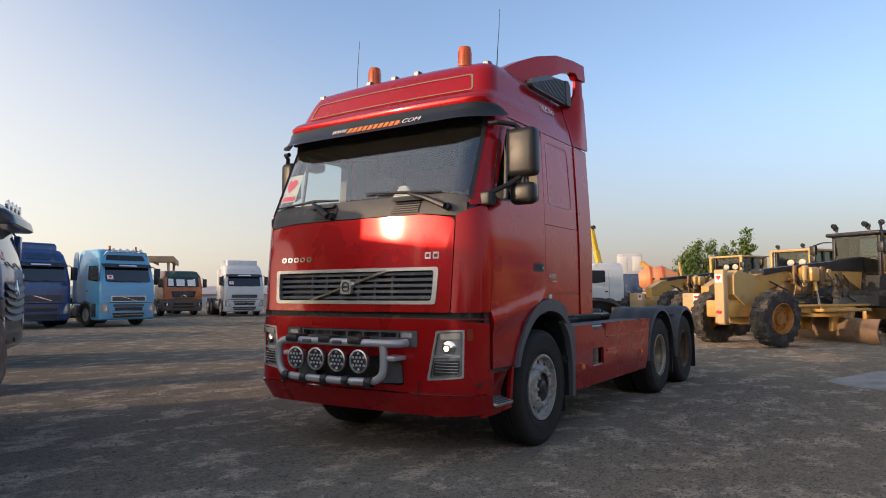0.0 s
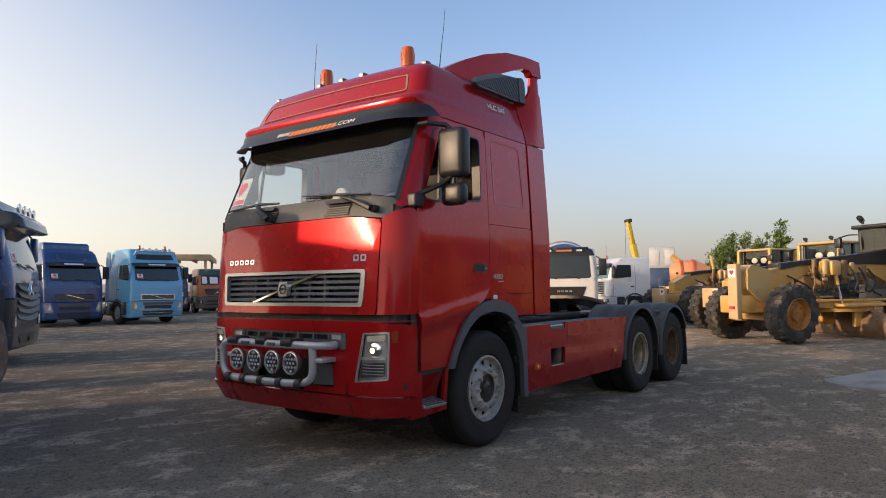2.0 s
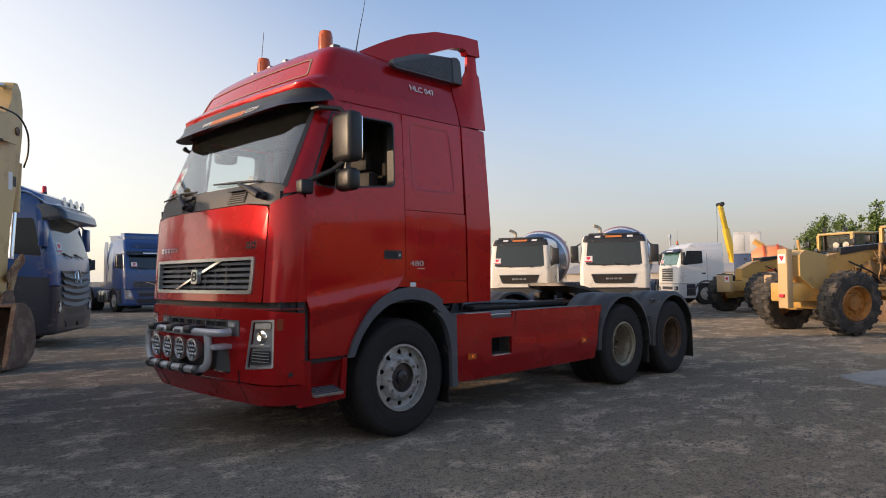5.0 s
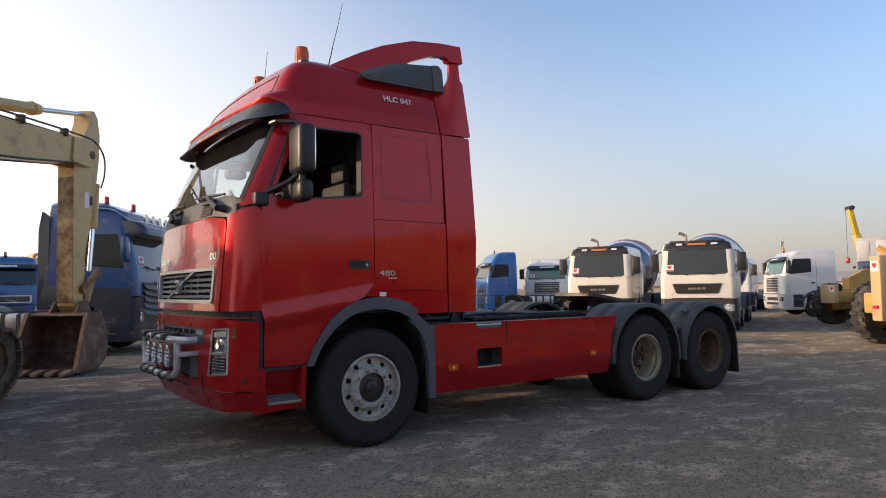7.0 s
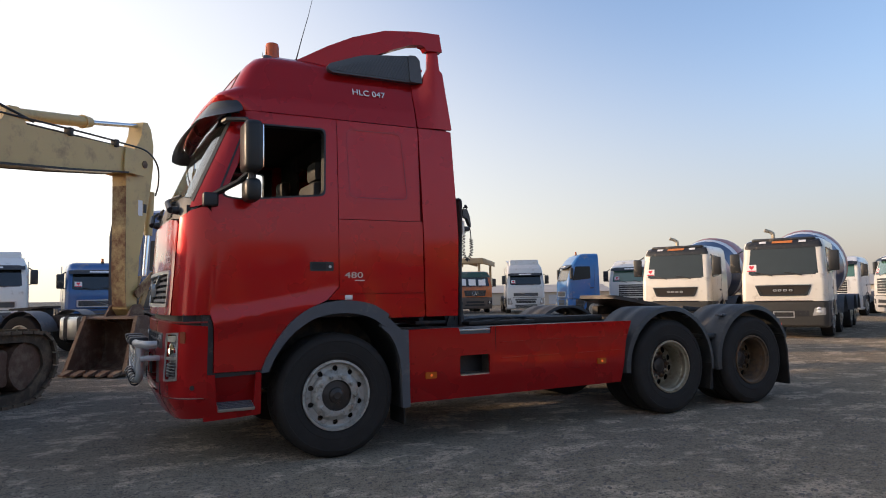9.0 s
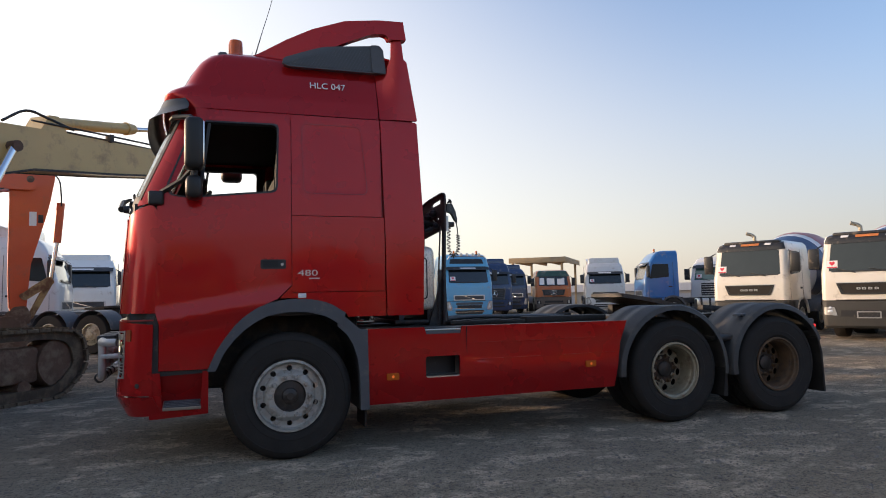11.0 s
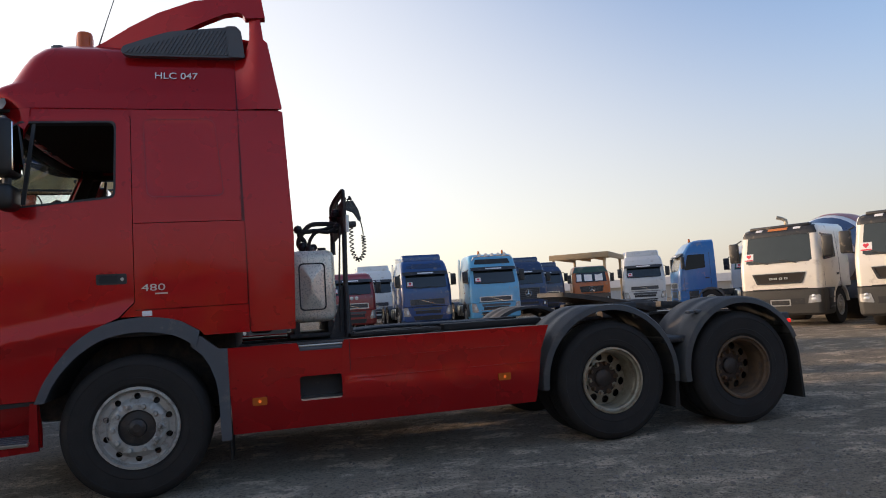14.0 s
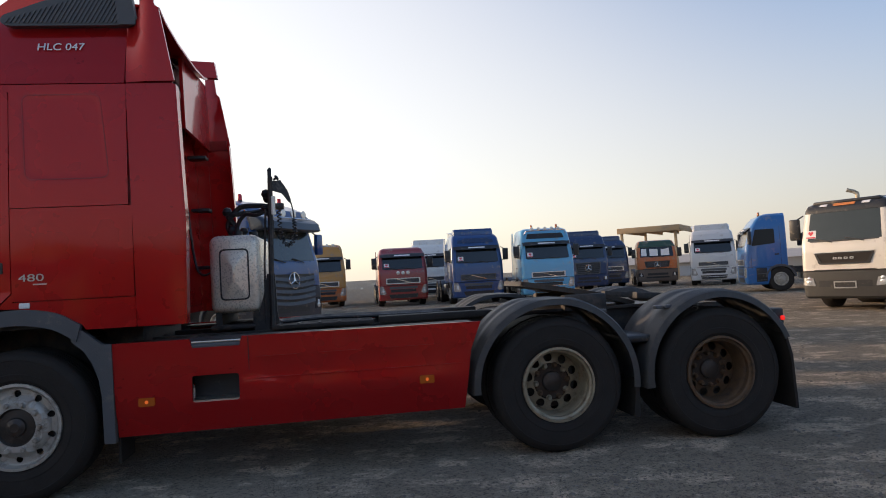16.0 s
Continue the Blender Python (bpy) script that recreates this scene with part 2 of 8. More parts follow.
def lathe(prof, m=None, seg=32, bm=None, closed=False):
    """Turns a profile of (radius, height) about z."""
    b = bmesh.new()
    rings = []
    for r, h in prof:
        if r < 1e-5:
            rings.append([b.verts.new((0, 0, h))])
        else:
            rings.append([b.verts.new((r * math.cos(2 * math.pi * i / seg), r * math.sin(2 * math.pi * i / seg), h)) for i in range(seg)])
    pairs = list(zip(rings, rings[1:])) + ([(rings[-1], rings[0])] if closed else [])
    for a, c in pairs:
        for i in range(seg):
            j = (i + 1) % seg
            q = [a[i % len(a)], a[j % len(a)], c[j % len(c)], c[i % len(c)]]
            u = []
            for v in q:
                if v not in u:
                    u.append(v)
            if len(u) > 2:
                b.faces.new(u)
    return merge(bm, b, m)


def rod(p0, p1, r0, r1=None, seg=12, bm=None, round_end=0.0):
    m, h = axis_frame(p0, p1)
    r1 = r0 if r1 is None else r1
    e = round_end
    prof = [(0, 0), (r0 - e, 0), (r0, e), (r1, h - e), (r1 - e, h), (0, h)] if e else [(0, 0), (r0, 0), (r1, h), (0, h)]
    return lathe(prof, m, seg, bm)


def tube(pts, r, seg=8, bm=None, closed=False):
    b = bmesh.new()
    pts = [Vector(p) for p in pts]
    rings, up = [], Vector((0.31, 0.2, 0.93))
    for i, p in enumerate(pts):
        a, c = pts[max(i - 1, 0)], pts[min(i + 1, len(pts) - 1)]
        if closed:
            a, c = pts[i - 1], pts[(i + 1) % len(pts)]
        d = (c - a).normalized()
        u = (up - d * up.dot(d))
        u = u.normalized() if u.length > 1e-3 else d.orthogonal().normalized()
        up = u
        w = d.cross(u)
        rr = r[i] if isinstance(r, (list, tuple)) else r
        rings.append([b.verts.new(p + (u * math.cos(2 * math.pi * k / seg) + w * math.sin(2 * math.pi * k / seg)) * rr) for k in range(seg)])
    for a, c in list(zip(rings, rings[1:])) + ([(rings[-1], rings[0])] if closed else []):
        for k in range(seg):
            b.faces.new((a[k], a[(k + 1) % seg], c[(k + 1) % seg], c[k]))
    if not closed:
        b.faces.new(rings[0])
        b.faces.new(rings[-1])
    return merge(bm, b)


def smooth_path(pts, n=6):
    """Points along a Catmull-Rom curve."""
    p = [Vector(q) for q in pts]
    p = [p[0] * 2 - p[1]] + p + [p[-1] * 2 - p[-2]]
    out = []
    for i in range(1, len(p) - 2):
        for k in range(n):
            t = k / n
            out.append(0.5 * (2 * p[i] + (p[i + 1] - p[i - 1]) * t + (2 * p[i - 1] - 5 * p[i] + 4 * p[i + 1] - p[i + 2]) * t * t + (3 * p[i] - p[i - 1] - 3 * p[i + 1] + p[i + 2]) * t ** 3))
    return out + [p[-2]]


def rnd(poly, r, n=4):
    """Rounds the corners of a polygon; r is one radius or one for each corner."""
    out, k = [], len(poly)
    for i, p in enumerate(poly):
        rr = r[i] if isinstance(r, (list, tuple)) else r
        p, a, c = Vector(p), Vector(poly[i - 1]), Vector(poly[(i + 1) % k])
        if rr <= 0:
            out.append(tuple(p))
            continue
        q0 = p + (a - p).normalized() * min(rr, (a - p).length * 0.48)
        q1 = p + (c - p).normalized() * min(rr, (c - p).length * 0.48)
        for j in range(n + 1):
            t = j / n
            out.append(tuple(q0 * (1 - t) ** 2 + p * 2 * t * (1 - t) + q1 * t * t))
    return out


def rect(u0, u1, v0, v1):
    return [(u0, v0), (u1, v0), (u1, v1), (u0, v1)]


def circle(cu, cv, r, n=20):
    return [(cu + r * math.cos(2 * math.pi * i / n), cv + r * math.sin(2 * math.pi * i / n)) for i in range(n)]


def panel(poly, fmap, thick, holes=(), du=0.0, dv=0.0, bm=None):
    """A sheet cut to a polygon with holes, bent by fmap(u, v, depth) and given thickness."""
    b = bmesh.new()
    for lp in [poly, *holes]:
        vs = [b.verts.new((u, v, 0)) for u, v in lp]
        for i in range(len(vs)):
            b.edges.new((vs[i - 1], vs[i]))
    bmesh.ops.triangle_fill(b, edges=b.edges[:], use_beauty=True, normal=(0, 0, 1))
    for step, ax in ((du, 0), (dv, 1)):
        if step:
            lo, hi = min(p[ax] for p in poly), max(p[ax] for p in poly)
            k = max(1, round((hi - lo) / step))
            for i in range(1, k):
                co, no = [0, 0, 0], [0, 0, 0]
                co[ax], no[ax] = lo + (hi - lo) * i / k, 1
                bmesh.ops.bisect_plane(b, geom=b.verts[:] + b.edges[:] + b.faces[:], dist=1e-5, plane_co=co, plane_no=no)
    o = bmesh.new()
    top, bot = {}, {}
    for v in b.verts:
        top[v], bot[v] = o.verts.new(fmap(v.co.x, v.co.y, 0)), o.verts.new(fmap(v.co.x, v.co.y, thick))
    for f in b.faces:
        o.faces.new([top[v] for v in f.verts])
        o.faces.new([bot[v] for v in reversed(f.verts)])
    for e in b.edges:
        if len(e.link_faces) == 1:
            p, q = e.verts
            try:
                o.faces.new((top[p], top[q], bot[q], bot[p]))
            except ValueError:
                pass
    b.free()
    return merge(bm, o)


def sheet(fn, us, vs, thick_vec=None, bm=None):
    """A grid surface fn(u, v), with a second skin fn(u, v) + thick_vec where given."""
    b = bmesh.new()
    g = [[b.verts.new(fn(u, v)) for v in vs] for u in us]
    h = [[b.verts.new(Vector(fn(u, v)) + Vector(thick_vec)) for v in vs] for u in us] if thick_vec is not None else None
    for i in range(len(us) - 1):
        for j in range(len(vs) - 1):
            b.faces.new((g[i][j], g[i + 1][j], g[i + 1][j + 1], g[i][j + 1]))
            if h:
                b.faces.new((h[i][j], h[i][j + 1], h[i + 1][j + 1], h[i + 1][j]))
    if h:
        nu, nv = len(us) - 1, len(vs) - 1
        for i in range(nu):
            b.faces.new((g[i][0], h[i][0], h[i + 1][0], g[i + 1][0]))
            b.faces.new((g[i][nv], g[i + 1][nv], h[i + 1][nv], h[i][nv]))
        for j in range(nv):
            b.faces.new((g[0][j], g[0][j + 1], h[0][j + 1], h[0][j]))
            b.faces.new((g[nu][j], h[nu][j], h[nu][j + 1], g[nu][j + 1]))
    return merge(bm, b)


def loft(rings, bm=None, caps=True):
    b = bmesh.new()
    vr = [[b.verts.new(p) for p in r] for r in rings]
    for a, c in zip(vr, vr[1:]):
        for i in range(len(a)):
            j = (i + 1) % len(a)
            b.faces.new((a[i], a[j], c[j], c[i]))
    if caps:
        b.faces.new(vr[0])
        b.faces.new(vr[-1])
    return merge(bm, b)


def lin(a, b, n):
    return [a + (b - a) * i / (n - 1) for i in range(n)]


def table(rows):
    """Piecewise linear function through (x, y) rows."""
    def f(x):
        if x <= rows[0][0]:
            return rows[0][1]
        for (x0, y0), (x1, y1) in zip(rows, rows[1:]):
            if x <= x1:
                return y0 + (y1 - y0) * (x - x0) / (x1 - x0)
        return rows[-1][1]
    return f


def lettering(name, text, size, material, parent, m, label=""):
    cu = bpy.data.curves.new(name, "FONT")
    cu.body, cu.size, cu.extrude, cu.align_x, cu.align_y = text, size, 0.002, "CENTER", "CENTER"
    tmp = bpy.data.objects.new(name, cu)
    scene.collection.objects.link(tmp)
    dg = bpy.context.evaluated_depsgraph_get()
    me = bpy.data.meshes.new_from_object(tmp.evaluated_get(dg))
    bpy.data.objects.remove(tmp)
    me.materials.clear()
    me.materials.append(material)
    ob = new(name, me)
    ob.parent = parent
    ob.matrix_basis = m
    if label:
        ob["label"] = label
    return ob


def wheel(parent, m, R=0.53, width=0.30, rim_r=0.29, style="front", rim_mat=None, tyre_mat=None, seg=48, dish=None, nuts=10):
    """A truck wheel; local z points outwards from the vehicle, the outer face of the tyre at z = 0."""
    w = part("wheel", lathe([(R, -width + 0.03), (R * 0.985, -width), (rim_r, -width + 0.02), (rim_r - 0.01, -width / 2), (rim_r, -0.02), (rim_r + 0.03, -0.006), (rim_r + 0.034, -0.002), (rim_r + 0.075, 0.004), (rim_r + 0.079, 0.001), (R - 0.09, 0.005), (R - 0.07, 0.004), (R - 0.067, 0.008), (R - 0.045, 0.004), (R - 0.012, -0.022), (R, -0.05)]
                           + [q for k in range(1, 5) for q in ((R, -0.05 - (width - 0.1) * (k / 5 - 0.03)), (R - 0.014, -0.05 - (width - 0.1) * (k / 5 - 0.02)), (R - 0.014, -0.05 - (width - 0.1) * (k / 5 + 0.02)), (R, -0.05 - (width - 0.1) * (k / 5 + 0.03)))],
                           None, seg, None, True), tyre_mat or RUBBER, parent, "worn black rubber tyre")
    w.matrix_basis = m
    rim_mat = rim_mat or STEEL
    front = style == "front"
    d = dish if dish is not None else (0.0 if front else -0.205)
    if front:
        rb = lathe([(rim_r + 0.012, -0.03), (rim_r + 0.008, 0.0), (rim_r - 0.010, 0.002), (rim_r - 0.016, -0.03), (rim_r - 0.024, -0.05), (rim_r - 0.036, -0.055)], None, seg)
    else:
        rb = lathe([(rim_r + 0.012, -0.03), (rim_r + 0.008, 0.0), (rim_r - 0.008, 0.002), (rim_r - 0.014, -0.022), (rim_r - 0.030, -0.032), (rim_r - 0.030, -0.075), (rim_r - 0.038, -0.085), (rim_r - 0.044, -0.145), (rim_r - 0.05, -0.228)], None, seg)
    hr = rim_r - (0.064 if front else 0.090)
    hs = [circle(hr * math.cos(2 * math.pi * (i + 0.5) / 10), hr * math.sin(2 * math.pi * (i + 0.5) / 10), 0.024 if front else 0.036, 12) for i in range(10)]
    edge = rim_r - (0.036 if front else 0.048)

    def cone(u, v, t):
        r = math.hypot(u, v)
        if front:
            z = d if r < 0.195 else d - 0.05 * min(1.0, (r - 0.195) / 0.025)
        else:
            z = d - 0.025 * max(0.0, r - 0.15) / (edge - 0.15)
        return (u, v, z - t)
    panel(circle(0, 0, edge, 40), cone, 0.012, [circle(0, 0, 0.134 if front else 0.150, 28), *hs], 0.045, 0.045, rb)
    part("rim", rb, rim_mat, w)
    if front:
        part("hub", lathe([(0, d + 0.012), (0.030, d + 0.012), (0.040, d + 0.004), (0.062, d - 0.004), (0.068, d - 0.022), (0.122, d - 0.030), (0.134, d - 0.012), (0.134, d - 0.2), (0, d - 0.2)], None, 28), GREASE, w, "dark greasy wheel hub")
    else:
        part("hub_flange", lathe([(0.07, d + 0.0), (0.142, d - 0.006), (0.152, d - 0.02), (0.152, d - 0.05)], None, 30), HUBRUST, w, "rusty hub flange")
        part("hub", lathe([(0, d + 0.03), (0.06, d + 0.03), (0.078, d + 0.02), (0.085, d - 0.02), (0.085, d - 0.1)], None, 24), GREASE, w, "greasy wheel hub")
    nr = 0.164 if front else 0.134
    for i in range(nuts):
        a = 2 * math.pi * i / nuts
        nb = lathe([(0, d + 0.030), (0.014, d + 0.030), (0.018, d + 0.020), (0.019, d + 0.006), (0.025, d + 0.002), (0.025, d - 0.015)], Matrix.Translation((nr * math.cos(a), nr * math.sin(a), 0)), 10)
        part("wheel_nut", nb, rim_mat if front or i % 2 else RUST, w)
    part("brake_drum", lathe([(0, d - 0.1), (rim_r - 0.06, d - 0.1), (rim_r - 0.06, d - 0.2), (0, d - 0.2)], None, 20), FRAME, w)
    return w

# ---- the red tractor unit: x runs from its front axle to the rear, y from its near side (0) to its far side (2.5) ----
hero = thing("truck_tractor", "glossy red high-roof truck tractor with bull bar, parked on gravel", "truck")
XF = table([(0.0, -1.30), (0.43, -1.33), (0.56, -1.385), (0.62, -1.40), (1.20, -1.39), (1.25, -1.385), (1.9, -1.345), (2.06, -1.335), (2.16, -1.315), (2.90, -1.00), (2.97, -1.02), (3.03, -1.065), (3.08, -1.06), (3.12, -1.02), (3.15, -0.96), (3.175, -0.905), (3.30, -0.845), (3.41, -0.78), (3.48, -0.71), (3.53, -0.61), (3.56, -0.42), (3.575, -0.20)])
INS = table([(0.0, 0.04), (0.43, 0.03), (0.6, 0.0), (1.9, 0.0), (2.3, 0.012), (2.95, 0.04), (3.10, 0.075), (3.25, 0.125), (3.40, 0.165), (3.48, 0.21), (3.53, 0.29), (3.56, 0.40), (3.575, 0.55)])
CR, BOW = 0.30, 0.045
CRZ = table([(2.95, 0.30), (3.08, 0.17), (3.5, 0.13), (3.6, 0.13)])


def cab(s, z, d=0.0):
    """The cab's skin: s is the way round from the middle of the front (near side positive), d the depth below the skin."""
    e, g = abs(s), (1 if s >= 0 else -1)
    half = 1.25 - INS(z)
    CR = CRZ(z)
    a = half - CR
    xf = XF(z)
    if e <= a:
        x, lat, nx, ny = xf + BOW * (e / a) ** 2, e, -1.0, 2 * BOW * e / a / a
        k = math.hypot(nx, ny)
        nx, ny = nx / k, ny / k
    elif e <= a + CR * math.pi / 2:
        th = (e - a) / CR
        x, lat = xf + BOW + CR * (1 - math.cos(th)), a + CR * math.sin(th)
        nx, ny = -math.cos(th), math.sin(th)
    else:
        x, lat, nx, ny = xf + BOW + CR + (e - a - CR * math.pi / 2), half, 0.0, 1.0
    x, lat = x - nx * d, lat - ny * d
    return (x, 1.25 - g * lat, z)


def side(x, z, d=0.0, far=False):
    """The cab's flank at x, z, turning in towards the front corner."""
    y, xc = INS(z), XF(z) + BOW + CR
    if x < xc:
        q = min(CR, xc - x)
        y += CR - math.sqrt(max(0.0, CR * CR - q * q))
    y += d
    return (x, 2.5 - y if far else y, z)


def far_side(x, z, d=0.0):
    return side(x, z, d, True)


SIDE = 0.95 + CR * math.pi / 2
# bumper with its corner, cut for the lamps and grilles
for sgn in (1, -1):
    hl = [(0.83 * sgn, 0.705), (1.145 * sgn, 0.735), (1.15 * sgn, 1.115), (0.91 * sgn, 1.105)]
    lamp = part("headlight", panel(rnd(hl, 0.015, 2), lambda u, v, d: cab(u, v, d - 0.004), 0.012, [rnd([(0.852 * sgn, 0.722), (1.131 * sgn, 0.748), (1.136 * sgn, 1.101), (0.925 * sgn, 1.092)], 0.02, 2)], 0.06, 0), SILVER, hero, "tall headlight with a silver surround")
    part("lens", panel(rnd([(0.848 * sgn, 0.718), (1.134 * sgn, 0.745), (1.14 * sgn, 1.105), (0.92 * sgn, 1.095)], 0.02, 2), lambda u, v, d: cab(u, v, d + 0.025), 0.006, [], 0.05, 0), LAMPINNER, lamp, "clear lamp lens")
    part("lower_lamp", panel(rnd([(0.875 * sgn, 0.745), (1.11 * sgn, 0.765), (1.112 * sgn, 0.875), (0.89 * sgn, 0.86)], 0.015, 2), lambda u, v, d: cab(u, v, d + 0.012), 0.012, [], 0.05, 0), LAMPDARK, lamp)
    part("divider", panel(rnd([(0.875 * sgn, 0.885), (1.115 * sgn, 0.895), (1.115 * sgn, 0.915), (0.89 * sgn, 0.91)], 0.004, 2), lambda u, v, d: cab(u, v, d + 0.008), 0.016, [], 0.05, 0), SILVER, lamp)
    for (u, v, r, mt) in ((1.02, 0.968, 0.058, CHROME), (1.0, 0.965, 0.028, BULB_EMIT)):
        if sgn < 0 and mt == BULB_EMIT:
            continue
        p = Vector(cab(u * sgn, v, 0.0 if mt == BULB_EMIT else 0.006))
        q = Vector(cab(u * sgn, v, 0.05))
        fm, _ = axis_frame(q, p)
        h = (p - q).length
        part("bulb" if mt == BULB_EMIT else "reflector", lathe([(0, h), (r * 0.6, h - 0.003), (r, h - 0.012), (r, 0)], fm, 16), mt, lamp)
    part("indicator", panel(rnd([(0.945 * sgn, 1.036), (1.115 * sgn, 1.042), (1.118 * sgn, 1.09), (0.945 * sgn, 1.082)], 0.012, 2), lambda u, v, d: cab(u, v, d + 0.003), 0.014, [], 0.04, 0), PALELENS, lamp, "pale indicator lens")
    for k in range(4):
        part("lamp_rib", panel(rect(*sorted(((0.90 + 0.001 * k) * sgn, 1.10 * sgn)), 0.775 + 0.024 * k, 0.781 + 0.024 * k), lambda u, v, d: cab(u, v, d + 0.008), 0.006, [], 0.05, 0), SILVER, lamp)
EDGE = SIDE - 0.028
upper = [(-EDGE, 0.60), (EDGE, 0.60), (EDGE, 1.16), (0.95, 1.195), (-0.95, 1.195), (-EDGE, 1.16)]
lampcut = [[(0.83 * g, 0.705), (1.145 * g, 0.735), (1.15 * g, 1.115), (0.91 * g, 1.105)] for g in (1, -1)]
topcut = rnd([(-0.74, 0.965), (0.74, 0.965), (0.74, 1.10), (-0.74, 1.10)], 0.02, 2)
midcut = rnd([(-0.62, 0.655), (0.62, 0.655), (0.58, 0.88), (-0.58, 0.88)], 0.03, 2)
part("bumper", panel(upper, cab, 0.03, [*lampcut, topcut, midcut], 0.08, 0.2), RED, hero, "glossy red front bumper")
part("bumper_lip", panel([(-EDGE, 0.44), (-0.9, 0.415), (0.9, 0.415), (EDGE, 0.44), (EDGE, 0.592), (-EDGE, 0.592)], lambda u, v, d: cab(u, v, d - 0.018 + (0.592 - v) * 0.12), 0.03, [], 0.08, 0.05), RED, hero, "red bumper lower lip")
for g in (1, -1):
    part("bumper_seam", panel(rect(*sorted((0.76 * g, 0.764 * g)), 0.42, 0.70), lambda u, v, d: cab(u, v, d - 0.0215 + max(0, 0.592 - v) * 0.12), 0.01, [], 0, 0.05), BLACK, hero)
    part("indicator_side", panel(rnd(rect(*sorted(((SIDE - 0.25) * g, (SIDE - 0.205) * g)), 1.03, 1.12), 0.01, 2), lambda u, v, d: cab(u, v, d - 0.008), 0.01, [], 0.04, 0), mat("dull_amber_lens", (0.24, 0.035, 0.006), 0.3, 0, 0.2, 0.1, 10), hero, "dull side marker on the bumper corner")
    part("fog_plug", lathe([(0, 0.004), (0.018, 0.004), (0.02, 0)], axis_frame(cab((SIDE - 0.14) * g, 0.68, 0), cab((SIDE - 0.14) * g, 0.68, -0.1))[0], 12), BLACK, hero)
# lower grille: frame, slats, bars, side vents
lg = part("lower_grille", panel(topcut, lambda u, v, d: cab(u, v, d + 0.06), 0.01, [], 0.1, 0), BLACK, hero, "black lower grille behind the bull bar")
for v in (0.972, 1.03, 1.088):
    part("slat", panel(rnd(rect(-0.735, 0.735, v - 0.008, v + 0.008), 0.004, 1), lambda u, w, d: cab(u, w, d + 0.006), 0.04, [], 0.12, 0), GREY, lg)
for k in range(7):
    u = -0.54 + k * 0.18
    part("upright", panel(rect(u - 0.011, u + 0.011, 0.97, 1.095), lambda a, w, d: cab(a, w, d + 0.004), 0.04), GREY, lg)
for g in (1, -1):
    lv = part("side_vent", panel(rnd(rect(*sorted((0.57 * g, 0.735 * g)), 0.968, 1.097), 0.01, 2), lambda u, v, d: cab(u, v, d - 0.003), 0.02, [], 0.05, 0), GREY, lg)
    part("marker_lamp", panel(rnd(rect(*sorted((0.59 * g, 0.69 * g)), 1.045, 1.08), 0.006, 2), lambda u, v, d: cab(u, v, d - 0.012), 0.012, [], 0.05, 0), CLEAR, lg)
part("bumper_inner", panel(midcut, lambda u, v, d: cab(u, v, d + 0.07), 0.01, [], 0.1, 0), BLACK, hero)
part("bumper_foglamp_blank", panel(rnd([(0.36, 0.66), (0.60, 0.67), (0.575, 0.84), (0.40, 0.84)], 0.02, 2), lambda u, v, d: cab(u, v, d + 0.01), 0.02, [], 0.08, 0), GREY, hero, "grey blanking plate in the bumper")
part("bumper_foglamp_blank", panel(rnd([(-0.60, 0.67), (-0.36, 0.66), (-0.40, 0.84), (-0.575, 0.84)], 0.02, 2), lambda u, v, d: cab(u, v, d + 0.01), 0.02, [], 0.08, 0), GREY, hero, "grey blanking plate in the bumper")
part("bumper_edge_top", panel(rect(-EDGE, EDGE, 1.188, 1.2), lambda u, v, d: cab(u, v, d + 0.012), 0.1, [], 0.08, 0), RED_DARK, hero)
part("hinge_gap", panel(rect(-EDGE, EDGE, 1.14, 1.27), lambda u, v, d: cab(u, v, d + 0.05), 0.03, [], 0.08, 0), BLACK, hero, "dark gap under the front panel")

# bull bar with four round lamps
bull = part("bull_bar", tube(smooth_path([(-1.40, 0.60, 1.0), (-1.48, 0.62, 1.0), (-1.53, 0.72, 1.0)], 4) + smooth_path([(-1.545, 0.86, 1.0), (-1.56, 1.25, 1.0), (-1.545, 1.64, 1.0), (-1.53, 1.84, 0.995), (-1.525, 1.92, 0.96), (-1.525, 1.935, 0.88), (-1.525, 1.92, 0.77), (-1.53, 1.85, 0.70), (-1.545, 1.70, 0.683), (-1.56, 1.25, 0.68), (-1.545, 0.95, 0.683), (-1.53, 0.81, 0.70), (-1.525, 0.745, 0.76), (-1.525, 0.735, 0.88), (-1.53, 0.74, 0.985)], 5), 0.033, 12), BARTUBE, hero, "pale grey tubular bull bar")
for y in (0.98, 1.22, 1.46, 1.70):
    lampb = part("spot_lamp", lathe([(0, -0.06), (0.07, -0.05), (0.092, -0.01), (0.098, 0.0), (0.098, 0.02), (0.088, 0.024), (0.084, 0.012), (0, 0.012)], axis_frame((-1.535, y, 0.845), (-1.6, y, 0.845))[0], 24), SILVER, bull, "round chrome-rimmed spot lamp")
